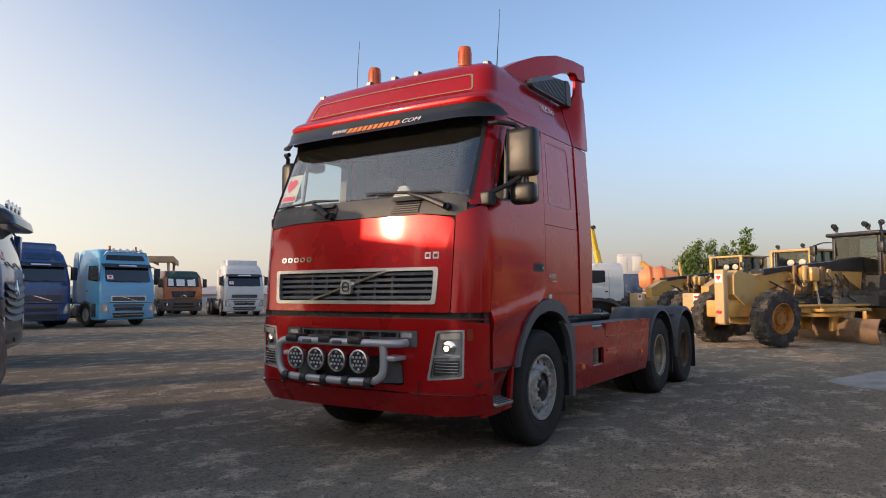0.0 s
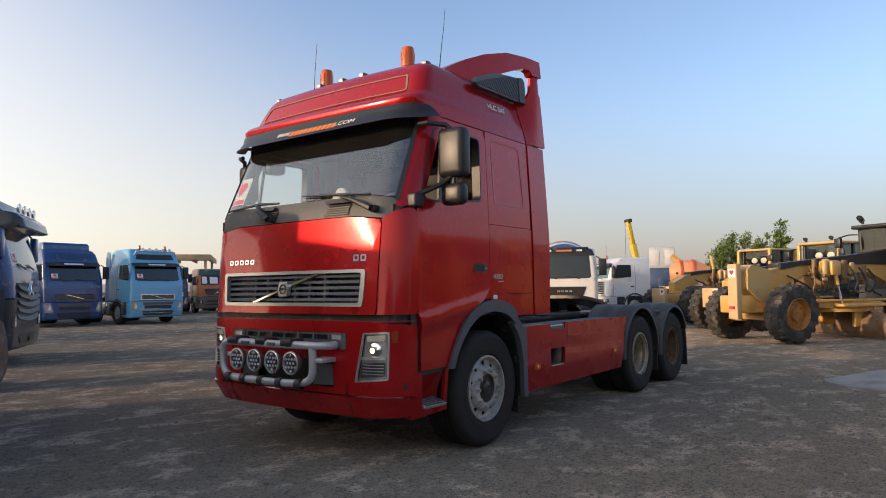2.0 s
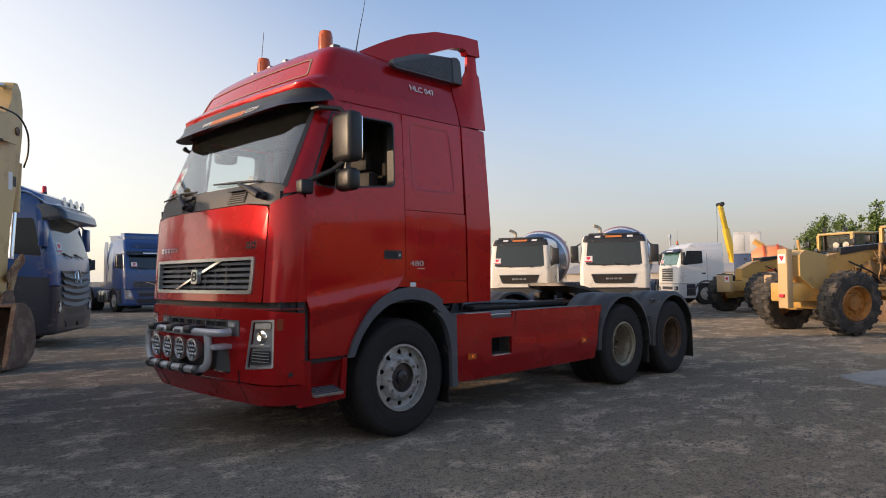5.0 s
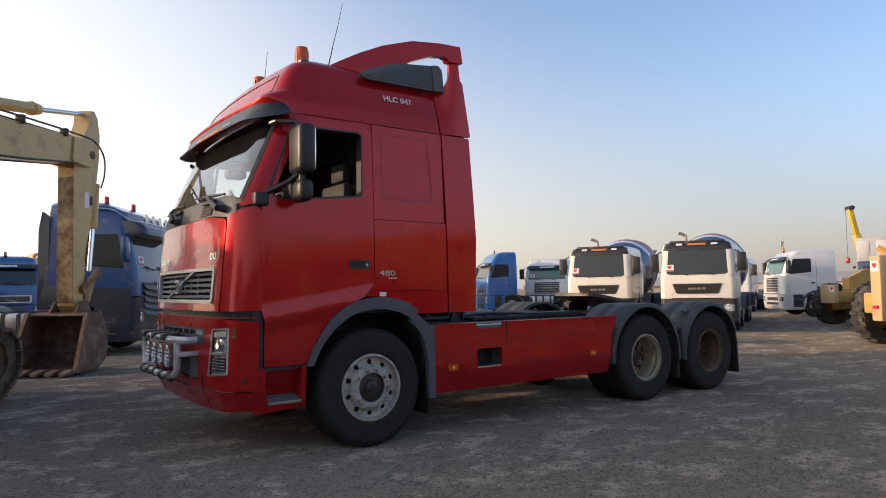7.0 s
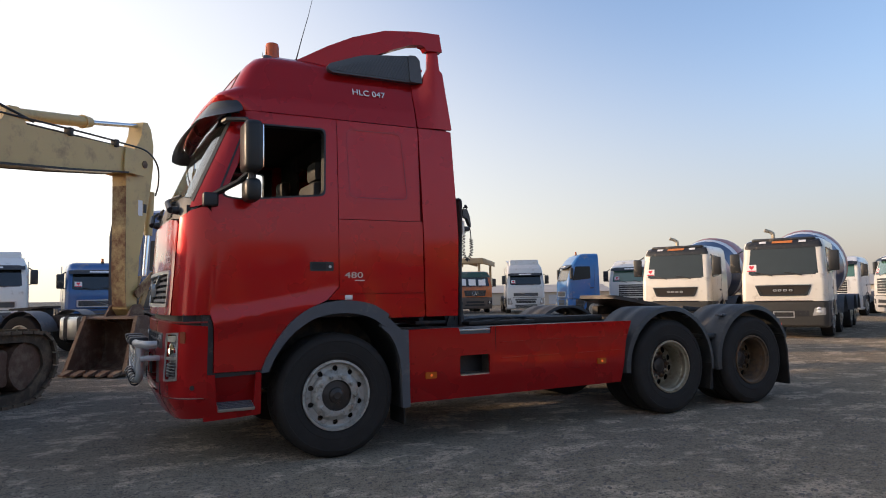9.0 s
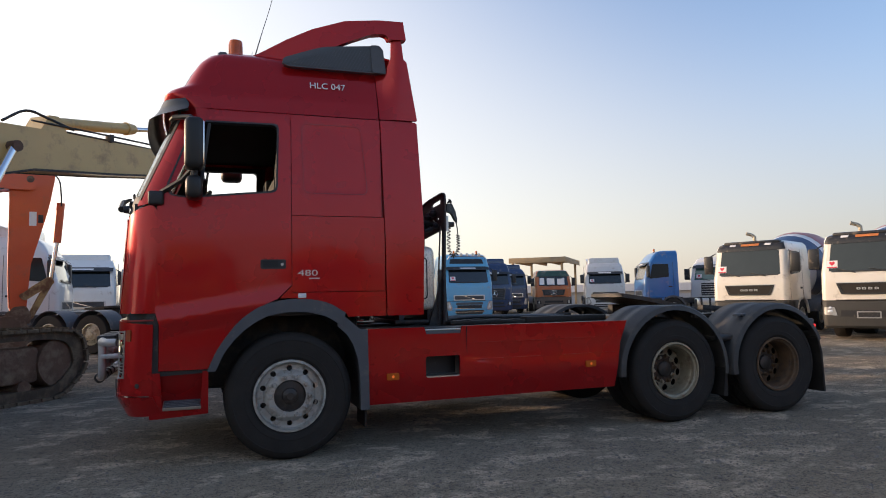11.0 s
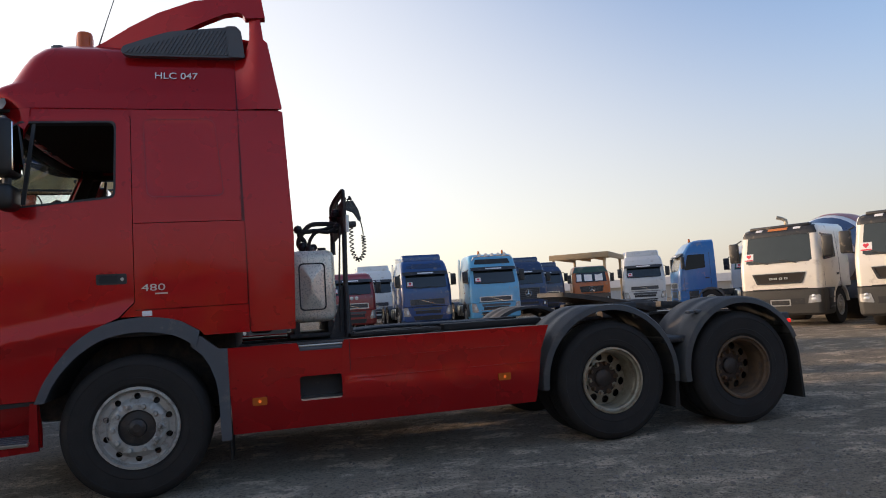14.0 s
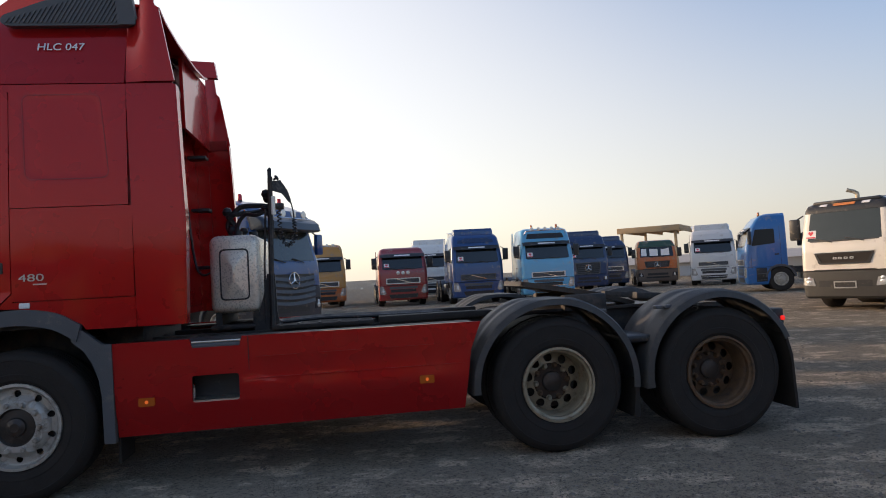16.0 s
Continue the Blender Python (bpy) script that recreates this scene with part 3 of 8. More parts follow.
for y in (0.98, 1.22, 1.46, 1.70):
    lens = part("spot_lens", lathe([(0, 0.018), (0.05, 0.018), (0.084, 0.013)], axis_frame((-1.535, y, 0.845), (-1.6, y, 0.845))[0], 20), LAMPDARK, bull)
    for k in range(13):
        a = k * math.pi / 3 if k < 6 else (k - 6) * math.pi / 3 + 0.5
        r = 0 if k == 12 else (0.038 if k < 6 else 0.066)
        part("lamp_diode", lathe([(0, 0.025), (0.009, 0.024), (0.014, 0.016)], axis_frame((-1.535, y + r * math.cos(a), 0.845 + r * math.sin(a)), (-1.6, y + r * math.cos(a), 0.845 + r * math.sin(a)))[0], 8), CLEAR, lens)
for y in (0.86, 1.10, 1.34, 1.58, 1.80):
    part("clamp", lathe([(0.036, -0.035), (0.044, -0.03), (0.044, 0.03), (0.036, 0.035)], axis_frame((-1.557, y, 0.681), (-1.557, y + 0.1, 0.681))[0], 12), BLACK, bull)
for y in (1.0, 1.33, 1.72):
    part("bracket", box(-1.60, -1.44, y - 0.07, y + 0.07, 0.985, 1.05, 0.02), BLACK, bull)
for y in (1.18, 1.53):
    part("marker", box(-1.60, -1.575, y - 0.05, y + 0.05, 0.985, 1.015, 0.006), GREY, bull)
part("bracket", box(-1.53, -1.36, 0.62, 0.76, 0.86, 0.90, 0.01), BARTUBE, bull)
part("bracket", box(-1.53, -1.36, 1.74, 1.88, 0.86, 0.90, 0.01), BARTUBE, bull)

# front panel with the main grille
CRE = 1.03
gr_out = rnd([(-0.905, 1.315), (0.905, 1.315), (0.925, 1.62), (-0.925, 1.62)], 0.035, 3)
gr_in = rnd([(-0.865, 1.345), (0.865, 1.345), (0.882, 1.592), (-0.882, 1.592)], 0.025, 3)
part("front_panel", panel(rnd([(-CRE, 1.25), (CRE, 1.25), (CRE + 0.02, 2.02), (0.75, 2.055), (-0.75, 2.055), (-CRE - 0.02, 2.02)], [0.03, 0.03, 0.05, 0, 0, 0.05], 3), lambda u, v, d: cab(u, v, d - 0.006), 0.025, [gr_out], 0.1, 0.1), RED, hero, "glossy red front flap")
for g in (1, -1):
    pts = [(CRE + 0.006, 1.25), (SIDE + 0.005, 1.25), (SIDE + 0.005, 2.0), (SIDE - 0.12, 2.13), (1.16, 2.09), (CRE + 0.026, 2.035)]
    part("corner_panel", panel([(u * g, v) for u, v in pts], cab, 0.03, [], 0.05, 0.15), RED, hero, "rounded red cab corner")
grille = part("grille", panel(gr_out, lambda u, v, d: cab(u, v, d - 0.018), 0.04, [gr_in], 0.1, 0.1), SILVER, hero, "wide grille in a silver frame")
part("backing", panel(gr_in, lambda u, v, d: cab(u, v, d + 0.075), 0.01, [], 0.12, 0), BLACK, grille)
for k in range(5):
    v = 1.372 + k * 0.049
    hw = 0.868 + 0.05 * (v - 1.345)
    part("slat", panel(rnd(rect(-hw, hw, v - 0.013, v + 0.013), 0.006, 1), lambda u, w, d: cab(u, w, d + 0.008 + max(0, (w - v) * 0.6)), 0.03, [], 0.12, 0), GREY, grille, "dark grey slat")
for u in (-0.46, -0.28, -0.10, 0.10, 0.28, 0.46):
    part("upright", panel(rect(u - 0.012, u + 0.012, 1.347, 1.59), lambda a, w, d: cab(a, w, d + 0.02), 0.04), GREY, grille)
part("diagonal_bar", panel([(0.44, 1.592), (0.36, 1.592), (-0.46, 1.347), (-0.40, 1.347)], lambda u, w, d: cab(u, w, d - 0.012), 0.03, [], 0.12, 0), CHROME, grille, "bright diagonal bar")
part("emblem", panel(rnd(rect(-0.058, 0.058, 1.400, 1.526), 0.02, 2), lambda u, w, d: cab(u, w, d - 0.035), 0.04, [], 0.05, 0), SILVER, grille, "silver emblem block")
part("emblem_ring", panel(circle(0, 1.463, 0.044, 20), lambda u, w, d: cab(u, w, d - 0.040), 0.01, [circle(0, 1.463, 0.032, 16)]), BLACK, grille)
part("emblem_bar", panel(rect(-0.026, 0.026, 1.452, 1.474), lambda u, w, d: cab(u, w, d - 0.040), 0.01), BLACK, grille)
for k in range(5):
    u = -0.86 + k * 0.085
    part("badge_bar", panel(rnd(rect(u, u + 0.062, 1.695, 1.74), 0.01, 1), lambda a, w, d: cab(a, w, d - 0.012), 0.008, [rnd(rect(u + 0.016, u + 0.046, 1.707, 1.728), 0.004, 1)], 0.05, 0), CHROME, hero)
for u in (0.79, 0.865):
    part("badge_bar", panel(rnd(rect(u, u + 0.058, 1.685, 1.742), 0.006, 1), lambda a, w, d: cab(a, w, d - 0.012), 0.008, [rnd(rect(u + 0.014, u + 0.044, 1.70, 1.728), 0.004, 1)], 0.05, 0), CHROME, hero)

# cowl under the windscreen, wipers
cowl = part("cowl", panel([(-CRE - 0.05, 2.03), (-0.75, 2.065), (0.75, 2.065), (CRE + 0.05, 2.03), (1.30, 2.17), (0.9, 2.235), (-0.9, 2.235), (-1.30, 2.17)], lambda u, v, d: cab(u, v, d + 0.01), 0.03, [], 0.1, 0.05), COWL, hero, "dusty grey-brown plastic cowl")
for u0, u1 in ((0.42, 0.70), (-0.48, -0.20)):
    for k in range(5):
        v = 2.085 + k * 0.019
        part("vent_slat", panel(rect(u0 + 0.012 * k, u1 + 0.004 * k, v, v + 0.011), lambda a, w, d: cab(a, w, d - 0.004), 0.012, [], 0.1, 0), BLACK, cowl)
for u0 in (0.44, -0.52):
    part("washer_rail", panel(rnd(rect(u0, u0 + 0.30, 2.185, 2.215), 0.01, 2), lambda a, w, d: cab(a, w, d - 0.03), 0.03, [], 0.08, 0), BLACK, cowl)
for a, b, c in (((0.98, 2.11), (0.60, 2.235), (0.10, 2.29)), ((-0.24, 2.10), (-0.50, 2.24), (-1.02, 2.235))):
    wp = part("wiper", tube([cab(a[0], a[1], -0.06), cab((a[0] + b[0]) / 2, (a[1] + b[1]) / 2 + 0.02, -0.075), cab(b[0], b[1] + 0.01, -0.045)], [0.028, 0.022, 0.012], 8), BLACK, hero, "black windscreen wiper")
    part("blade", tube([cab(b[0] + 0.30, b[1] - 0.02 + 0.03, -0.012), cab(b[0], b[1] + 0.025, -0.02), cab(c[0], c[1], -0.012)], [0.010, 0.016, 0.008], 6), BLACK, wp)
    part("pivot", lathe([(0, 0.05), (0.03, 0.045), (0.035, 0), ], axis_frame(cab(a[0], a[1], 0), cab(a[0], a[1], -0.1))[0], 12), BLACK, wp)

# windscreen and pillars
ws = [(-1.15, 2.20), (-0.9, 2.24), (0.9, 2.24), (1.15, 2.20), (1.13, 2.93), (-1.13, 2.93)]
screen = part("windscreen", panel(rnd(ws, [0.05, 0, 0, 0.05, 0.04, 0.04], 3), lambda u, v, d: cab(u, v, d + 0.01), 0.006, [], 0.08, 0.12), GLASS, hero, "large tinted windscreen")
screen.visible_shadow = False
part("screen_band", panel([(-1.12, 2.85), (1.12, 2.85), (1.12, 2.93), (-1.12, 2.93)], lambda u, v, d: cab(u, v, d + 0.03), 0.012, [], 0.08, 0.1), BLACK, screen, "dark sun band behind the glass")
card = part("windscreen_card", panel(rect(-1.10, -0.84, 2.30, 2.58), lambda u, v, d: cab(u, v, d + 0.02), 0.002, [], 0.08, 0.1), STICKER, screen, "white card with a red heart behind the glass")
heart = [(-0.97 + 0.0052 * 16 * math.sin(t) ** 3, 2.475 + 0.0052 * (13 * math.cos(t) - 5 * math.cos(2 * t) - 2 * math.cos(3 * t) - math.cos(4 * t))) for t in [2 * math.pi * i / 24 for i in range(24)]]
part("heart_print", panel(heart, lambda u, v, d: cab(u, v, d + 0.014), 0.002), HEART, card)
part("red_print", panel(rect(-1.09, -0.85, 2.31, 2.355), lambda u, v, d: cab(u, v, d + 0.014), 0.002, [], 0.08, 0), HEART, card)
for g in (1, -1):
    pts = [(1.155, 2.12), (SIDE - 0.12, 2.14), (SIDE - 0.02, 2.20), (SIDE - 0.045, 2.95), (1.135, 2.95)]
    part("pillar", panel([(u * g, v) for u, v in pts], cab, 0.05, [], 0.05, 0.1), RED, hero, "red windscreen pillar")
    part("pillar_trim", panel([(u * g, v) for u, v in pts], lambda u, v, d: cab(u, v, d + 0.054), 0.012, [], 0.05, 0.1), LINING, hero, "dark trim inside the pillar")
    part("pillar_seal", panel([(u * g, v) for u, v in [(1.135, 2.19), (1.175, 2.17), (1.152, 2.95), (1.118, 2.95)]], lambda u, v, d: cab(u, v, d - 0.004), 0.012, [], 0, 0.1), BLACK, hero)

# doors and flank panels on both sides
door_poly = [(-1.03, 0.79), (-0.66, 0.79), (-0.60, 0.92), (-0.50, 1.07), (-0.38, 1.20), (-0.20, 1.305), (-0.10, 1.35), (0.012, 1.46), (0.012, 2.88), (-0.02, 2.915), (-0.76, 2.885), (-0.80, 2.86), (-1.035, 2.30), (-1.05, 2.15), (-1.06, 1.26), (-1.03, 1.16)]
win = rnd([(-0.96, 2.205), (-0.82, 2.185), (-0.10, 2.255), (-0.085, 2.858), (-0.77, 2.85), (-0.99, 2.275)], [0.03, 0.05, 0.05, 0.05, 0.03, 0.03], 3)
win_in = rnd([(-0.945, 2.215), (-0.82, 2.20), (-0.115, 2.27), (-0.10, 2.843), (-0.762, 2.835), (-0.97, 2.28)], [0.03, 0.05, 0.05, 0.05, 0.03, 0.03], 3)


def fair_y(x, z):
    """The upper fairing leaves the roof flank and runs out to the full width."""
    k = min(1.0, max(0.0, (x - 0.775) / 0.22))
    k = k * k * (3 - 2 * k)
    return INS(min(z, 3.44)) * (1 - k) + 0.008 * k - 0.003


SKIRT_ARCH = [(-0.66, 0.79), (-0.60, 0.92), (-0.50, 1.07), (-0.38, 1.20), (-0.20, 1.305), (0.05, 1.34), (0.30, 1.30), (0.47, 1.21)]
for sd, farside in ((side, False), (far_side, True)):
    def crown(x, z, d, sd=sd):
        # pressed crease that rises from the front corner to the rear of the door
        line = 1.27 + (x + 1.06) * 0.16
        return sd(x, z, d - 0.018 * max(0.0, 1 - abs(z - line + 0.10) / 0.12) * (1 if z < line + 0.02 else 0))
    door = part("door", panel(door_poly, crown, 0.035, [win], 0.06, 0.04), RED, hero, "red cab door with its window wound down" if not farside else "red cab door")
    part("window_seal", panel(win, lambda x, z, d, sd=sd: sd(x, z, d - 0.003), 0.088, [win_in], 0, 0), BLACK, door, "black window seal")
    part("quarter_bar", panel([(-0.745, 2.22), (-0.715, 2.22), (-0.64, 2.83), (-0.665, 2.83)], lambda x, z, d, sd=sd: sd(x, z, d + 0.012), 0.02), BLACK, door)
    hb = part("door_handle", panel(rnd(rect(-0.245, -0.035, 1.60, 1.68), 0.012, 2), lambda x, z, d, sd=sd: sd(x, z, d - 0.004), 0.02, [rnd(rect(-0.225, -0.10, 1.612, 1.668), 0.01, 2)]), BLACK, door, "black recessed door handle")
    part("handle_cup", panel(rnd(rect(-0.226, -0.099, 1.611, 1.669), 0.01, 2), lambda x, z, d, sd=sd: sd(x, z, d - 0.002), 0.004), mat("handle_recess", (0.008, 0.008, 0.008), 0.6), hb)
    part("lock", lathe([(0, 0.006), (0.012, 0.006), (0.013, 0)], axis_frame(sd(-0.066, 1.638, -0.004), sd(-0.066, 1.638, -0.1))[0], 10), SILVER, hb)
    part("door_card", panel([(-1.04, 0.9), (-0.62, 0.95), (-0.2, 1.36), (-0.01, 1.5), (-0.01, 2.89), (-0.79, 2.89), (-0.83, 2.85), (-1.05, 2.28)], lambda x, z, d, sd=sd: sd(x, z, d + 0.045), 0.03, [win], 0, 0.1), LINING, door)
    # sleeper flank in three panels, the upper one with a pressed field
    def field(x, z, d, sd=sd):
        q = ((abs(x - 0.385 - 0.06 * (2.565 - z)) / (0.275 + 0.03 * (2.565 - z))) ** 7 + (abs(z - 2.565) / 0.31) ** 7) ** (1 / 7)
        return sd(x, z, d + 0.004 * min(1.0, max(0.0, (1.0 - q) / 0.04)))
    part("sleeper_panel", panel(rect(0.018, 0.808, 2.060, 2.947), field, 0.03, [], 0.02, 0.022), RED, hero, "red sleeper flank with a pressed field")
    def crease(q):
        return [(0.385 + 0.06 * (2.565 - z) + u * q * (0.275 + 0.03 * (2.565 - z)), z) for u, z in ((-1, 2.565 - 0.31 * q), (1, 2.565 - 0.31 * q), (1, 2.565 + 0.31 * q), (-1, 2.565 + 0.31 * q))]
    # dark red ring painted in as the shadow of the pressed edge
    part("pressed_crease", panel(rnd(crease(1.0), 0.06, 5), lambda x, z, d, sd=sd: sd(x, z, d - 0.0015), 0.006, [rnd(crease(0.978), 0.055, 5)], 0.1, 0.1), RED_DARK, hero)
    part("sleeper_panel", panel(rect(0.018, 0.832, 1.402, 2.054), sd, 0.03, [], 0.1, 0.2), RED, hero, "red sleeper flank, lower part")
    part("sleeper_panel", panel([(-0.085, 1.352), (0.05, 1.35), (0.30, 1.31), (0.47, 1.22), (0.50, 1.18), (0.838, 1.18), (0.838, 1.395), (0.022, 1.395), (0.018, 1.455)], sd, 0.03), RED, hero)
    # side fairings behind the cab
    part("side_fairing", panel(rnd([(0.846, 1.18), (1.175, 1.18), (1.195, 1.92), (1.15, 2.945), (0.812, 2.945), (0.838, 1.9)], 0.008, 1), lambda x, z, d, sd=sd: sd(x, z, d - 0.012), 0.03, [], 0.1, 0.2), RED, hero, "red side fairing")
    part("side_fairing", panel(rnd([(0.812, 2.955), (1.158, 2.955), (1.065, 3.50), (1.035, 3.525), (1.015, 3.70), (0.93, 3.70), (0.925, 3.54), (0.89, 3.44), (0.80, 3.42)], 0.008, 1), lambda x, z, d, farside=farside: (x, (2.5 - fair_y(x, z) - d) if farside else fair_y(x, z) + d, z), 0.03, [], 0.05, 0.06), RED, hero, "red upper side fairing")
    part("fairing_lip", panel([(1.165, 1.18), (1.185, 1.18), (1.205, 1.92), (1.16, 2.94), (1.14, 2.94), (1.185, 1.92)], lambda x, z, d, sd=sd: sd(x, z, d - 0.006), 0.10, [], 0, 0.2), RED, hero)
    part("roof_rail", panel([(-0.80, 2.85), (0.03, 2.895), (0.03, 2.965), (-0.80, 2.965)], lambda x, z, d, sd=sd: sd(x, z, d + 0.010), 0.02, [], 0.08, 0), RED, hero)
    # wheel arch flare
    fo = [tuple(p[:2]) for p in smooth_path([(-0.665, 0.77, 0), (-0.60, 0.92, 0), (-0.50, 1.07, 0), (-0.38, 1.20, 0), (-0.20, 1.305, 0), (0.05, 1.345, 0), (0.30, 1.31, 0), (0.47, 1.215, 0)], 4)]
    fi = [tuple(p[:2]) for p in smooth_path([(-0.60, 0.77, 0), (-0.54, 0.90, 0), (-0.45, 1.02, 0), (-0.34, 1.12, 0), (-0.18, 1.205, 0), (0.05, 1.235, 0), (0.28, 1.195, 0), (0.44, 1.10, 0)], 4)]
    part("arch_flare", panel(fo + fi[::-1], lambda x, z, d, sd=sd: sd(x, z, d - 0.03), 0.06), GREY, hero, "dark grey plastic wheel arch")
    part("arch_liner", sheet(lambda u, v, sd=sd, farside=farside: ((1 if True else 0) * u[0], (2.5 - v if farside else v), u[1]), fi, [0.02, 0.75], (0, 0, 0.01)), BLACK, hero)
    # rear half of the arch on the chassis
    part("rear_arch", panel([(0.40, 1.205), (0.48, 1.17), (0.56, 1.10), (0.60, 1.067), (0.665, 1.065), (0.675, 0.37), (0.60, 0.37), (0.592, 0.70), (0.575, 0.82), (0.535, 0.94), (0.48, 1.03), (0.40, 1.10)], lambda x, z, d, farside=farside: (x, 2.5 - d + 0.015 if farside else d - 0.015, z), 0.06), GREY, hero, "grey plastic arch end")
    part("arch_liner", sheet(lambda u, v, farside=farside: (u[0], (2.5 - v if farside else v), u[1]), [(0.30, 1.19), (0.40, 1.13), (0.48, 1.04), (0.54, 0.95), (0.58, 0.82), (0.60, 0.37)], [0.03, 0.75], (0.01, 0, 0)), BLACK, hero)
    part("mud_flap", box(0.655, 0.675, *sorted((2.5 - 0.10, 2.5 - 0.42) if farside else (0.10, 0.42)), 0.20, 0.45, 0.006), RUBBER, hero, "short rubber mud flap")
    # entry step below the door
    yy = (lambda y, farside=farside: 2.5 - y if farside else y)
    stp = part("entry_step", panel([(-1.10, 0.405), (-0.655, 0.43), (-0.655, 0.775), (-0.70, 0.775), (-0.715, 0.495), (-1.00, 0.480), (-1.02, 0.775), (-1.10, 0.775)], lambda x, z, d, sd=sd: sd(x, z, d), 0.03, [], 0.06, 0), RED, hero, "red step panel below the door")
    part("step_back", panel([(-1.06, 0.44), (-0.66, 0.44), (-0.66, 0.82), (-1.06, 0.82)], lambda x, z, d, yy=yy: (x, yy(0.13 - 0.10 * max(0.0, (z - 0.58) / 0.24) + d), z), 0.02, [], 0, 0.06), RED, stp)
    tm = Matrix.Translation((0, yy(0.055), 0.508)) @ pose(0, 0, 0, -15 if farside else 15)
    tread = part("tread", box(-1.0, -0.71, -0.075, 0.075, -0.014, 0.012, 0.006, None, tm), ALU, stp, "ribbed aluminium step tread")
    for k in range(5):
        part("tread_rib", box(-0.99, -0.72, -0.068 + 0.03 * k, -0.056 + 0.03 * k, 0.012, 0.018, 0, None, tm), GREY, tread)
    part("door_gap", panel([(-1.12, 1.26), (-1.065, 1.26), (-1.035, 1.16), (-1.035, 0.785), (-0.66, 0.785), (-0.66, 0.76), (-1.09, 0.745), (-1.12, 1.1)], lambda x, z, d, sd=sd: sd(x, z, d + 0.02), 0.03, [], 0.04, 0), BLACK, hero)

# roof with its front field
zs = [2.955, 3.0, 3.05, 3.08, 3.10, 3.12, 3.135, 3.15, 3.165, 3.18, 3.2, 3.26, 3.32, 3.38, 3.42, 3.45, 3.48, 3.505, 3.53, 3.545, 3.56, 3.57]
rings = []
for z in zs:
    half = 1.25 - INS(z)
    rc = CRZ(z)
    a = half - rc
    ss = lin(-a, a, 15)
    arc = [a + rc * (math.pi / 2) * k / 5 for k in range(1, 6)]
    full = [-q for q in arc[::-1]] + ss + arc
    ring = [cab(s, z) for s in full]
    ring = [(0.80, ring[0][1], z)] + ring + [(0.80, ring[-1][1], z)]
    rings.append(ring)
part("roof", loft(rings), RED, hero, "tall red roof cap", 0.5)

part("roof_field_trim", panel(rnd([(-0.98, 3.19), (0.98, 3.19), (0.93, 3.365), (-0.93, 3.365)], 0.03, 3), lambda u, v, d: cab(u, v, d - 0.006), 0.02, [rnd([(-0.962, 3.20), (0.962, 3.20), (0.915, 3.352), (-0.915, 3.352)], 0.03, 3)], 0.1, 0.06), mat("weathered_seal", (0.22, 0.17, 0.12), 0.7), hero, "weathered seal round the roof front")
# sun visor
part("sun_visor", sheet(lambda s, k: cab(s, 2.862 + 0.165 * k + 0.03 * (s / 1.3) ** 2 * (1 - k) + (0.08 * max(0, abs(s) - 1.15) / 0.35 * (1 - k)), -0.165 * (1 - k) ** 0.9 * (1 - 0.45 * max(0.0, abs(s) - 0.95) / 0.5) - 0.014), lin(-1.26, 1.26, 35), lin(0, 1, 8), (0.012, 0, 0.004)), VISOR, hero, "dark smoked sun visor over the windscreen")


def on_visor(s, k, lift):
    return cab(s, 2.862 + 0.165 * k + 0.03 * (s / 1.3) ** 2 * (1 - k), -0.165 * (1 - k) ** 0.9 - 0.016 - lift)


def visor_word(text, s0, width):
    """A word laid along the visor from s0, its letters bent with the sheet."""
    ob = lettering("visor_lettering", text, 0.07, WHITE_TXT, hero, Matrix(), "white lettering on the visor")
    xs = [v.co.x for v in ob.data.vertices]
    lo, hi = min(xs), max(xs)
    for v in ob.data.vertices:
        u = s0 + width * (v.co.x - lo) / (hi - lo) + 0.2 * v.co.y
        v.co = on_visor(u, 0.40 + v.co.y / 0.19, 0.004 + v.co.z)


visor_word("WWW.", -0.42, 0.19)
visor_word(".COM", 0.38, 0.20)
for j in range(10):
    u = -0.22 + j * 0.060
    part("visor_mark", sheet(lambda s, k: on_visor(s + 0.03 * (k - 0.2), k, 0.004), [u, u + 0.044], lin(0.20, 0.52, 3), (-0.003, 0, 0)), ORANGE_TXT, hero)
# marker lamps, beacons and aerials on the roof
for y in (0.30, 1.08, 1.36, 1.68, 2.32):
    part("roof_marker", box(-0.58, -0.50, y - 0.034, y + 0.034, 3.43 if 0.4 < y < 2.1 else 3.40, 3.58 if 0.4 < y < 2.1 else 3.535, 0.02), GREY, hero, "small roof marker lamp")
    part("marker_lens", box(-0.588, -0.575, y - 0.026, y + 0.026, 3.535 if 0.4 < y < 2.1 else 3.485, 3.572 if 0.4 < y < 2.1 else 3.525, 0.006), PALELENS, hero)
for y in (0.62, 1.73):
    bc = part("beacon", lathe([(0.0, 0.0), (0.075, 0.0), (0.078, 0.05), (0.068, 0.06)], Matrix.Translation((-0.42, y, 3.515)), 20), BLACK, hero, "amber rotating beacon")
    part("beacon_lens", lathe([(0.066, 0.055), (0.066, 0.1), (0.062, 0.23), (0.055, 0.25), (0, 0.255)], Matrix.Translation((-0.42, y, 3.515)), 20), BEACON, bc, "amber beacon dome")
    for k in range(6):
        part("lens_ridge", box(0.0655, 0.0685, -0.004, 0.004, 0.08, 0.21, 0, None, Matrix.Translation((-0.42, y, 3.515)) @ pose(0, 0, 0, 0, 0, 60 * k + 20)), BEACON, bc)
    part("beacon_foot", box(-0.50, -0.34, y - 0.16, y + 0.06, 3.46, 3.52, 0.01), BLACK, bc)
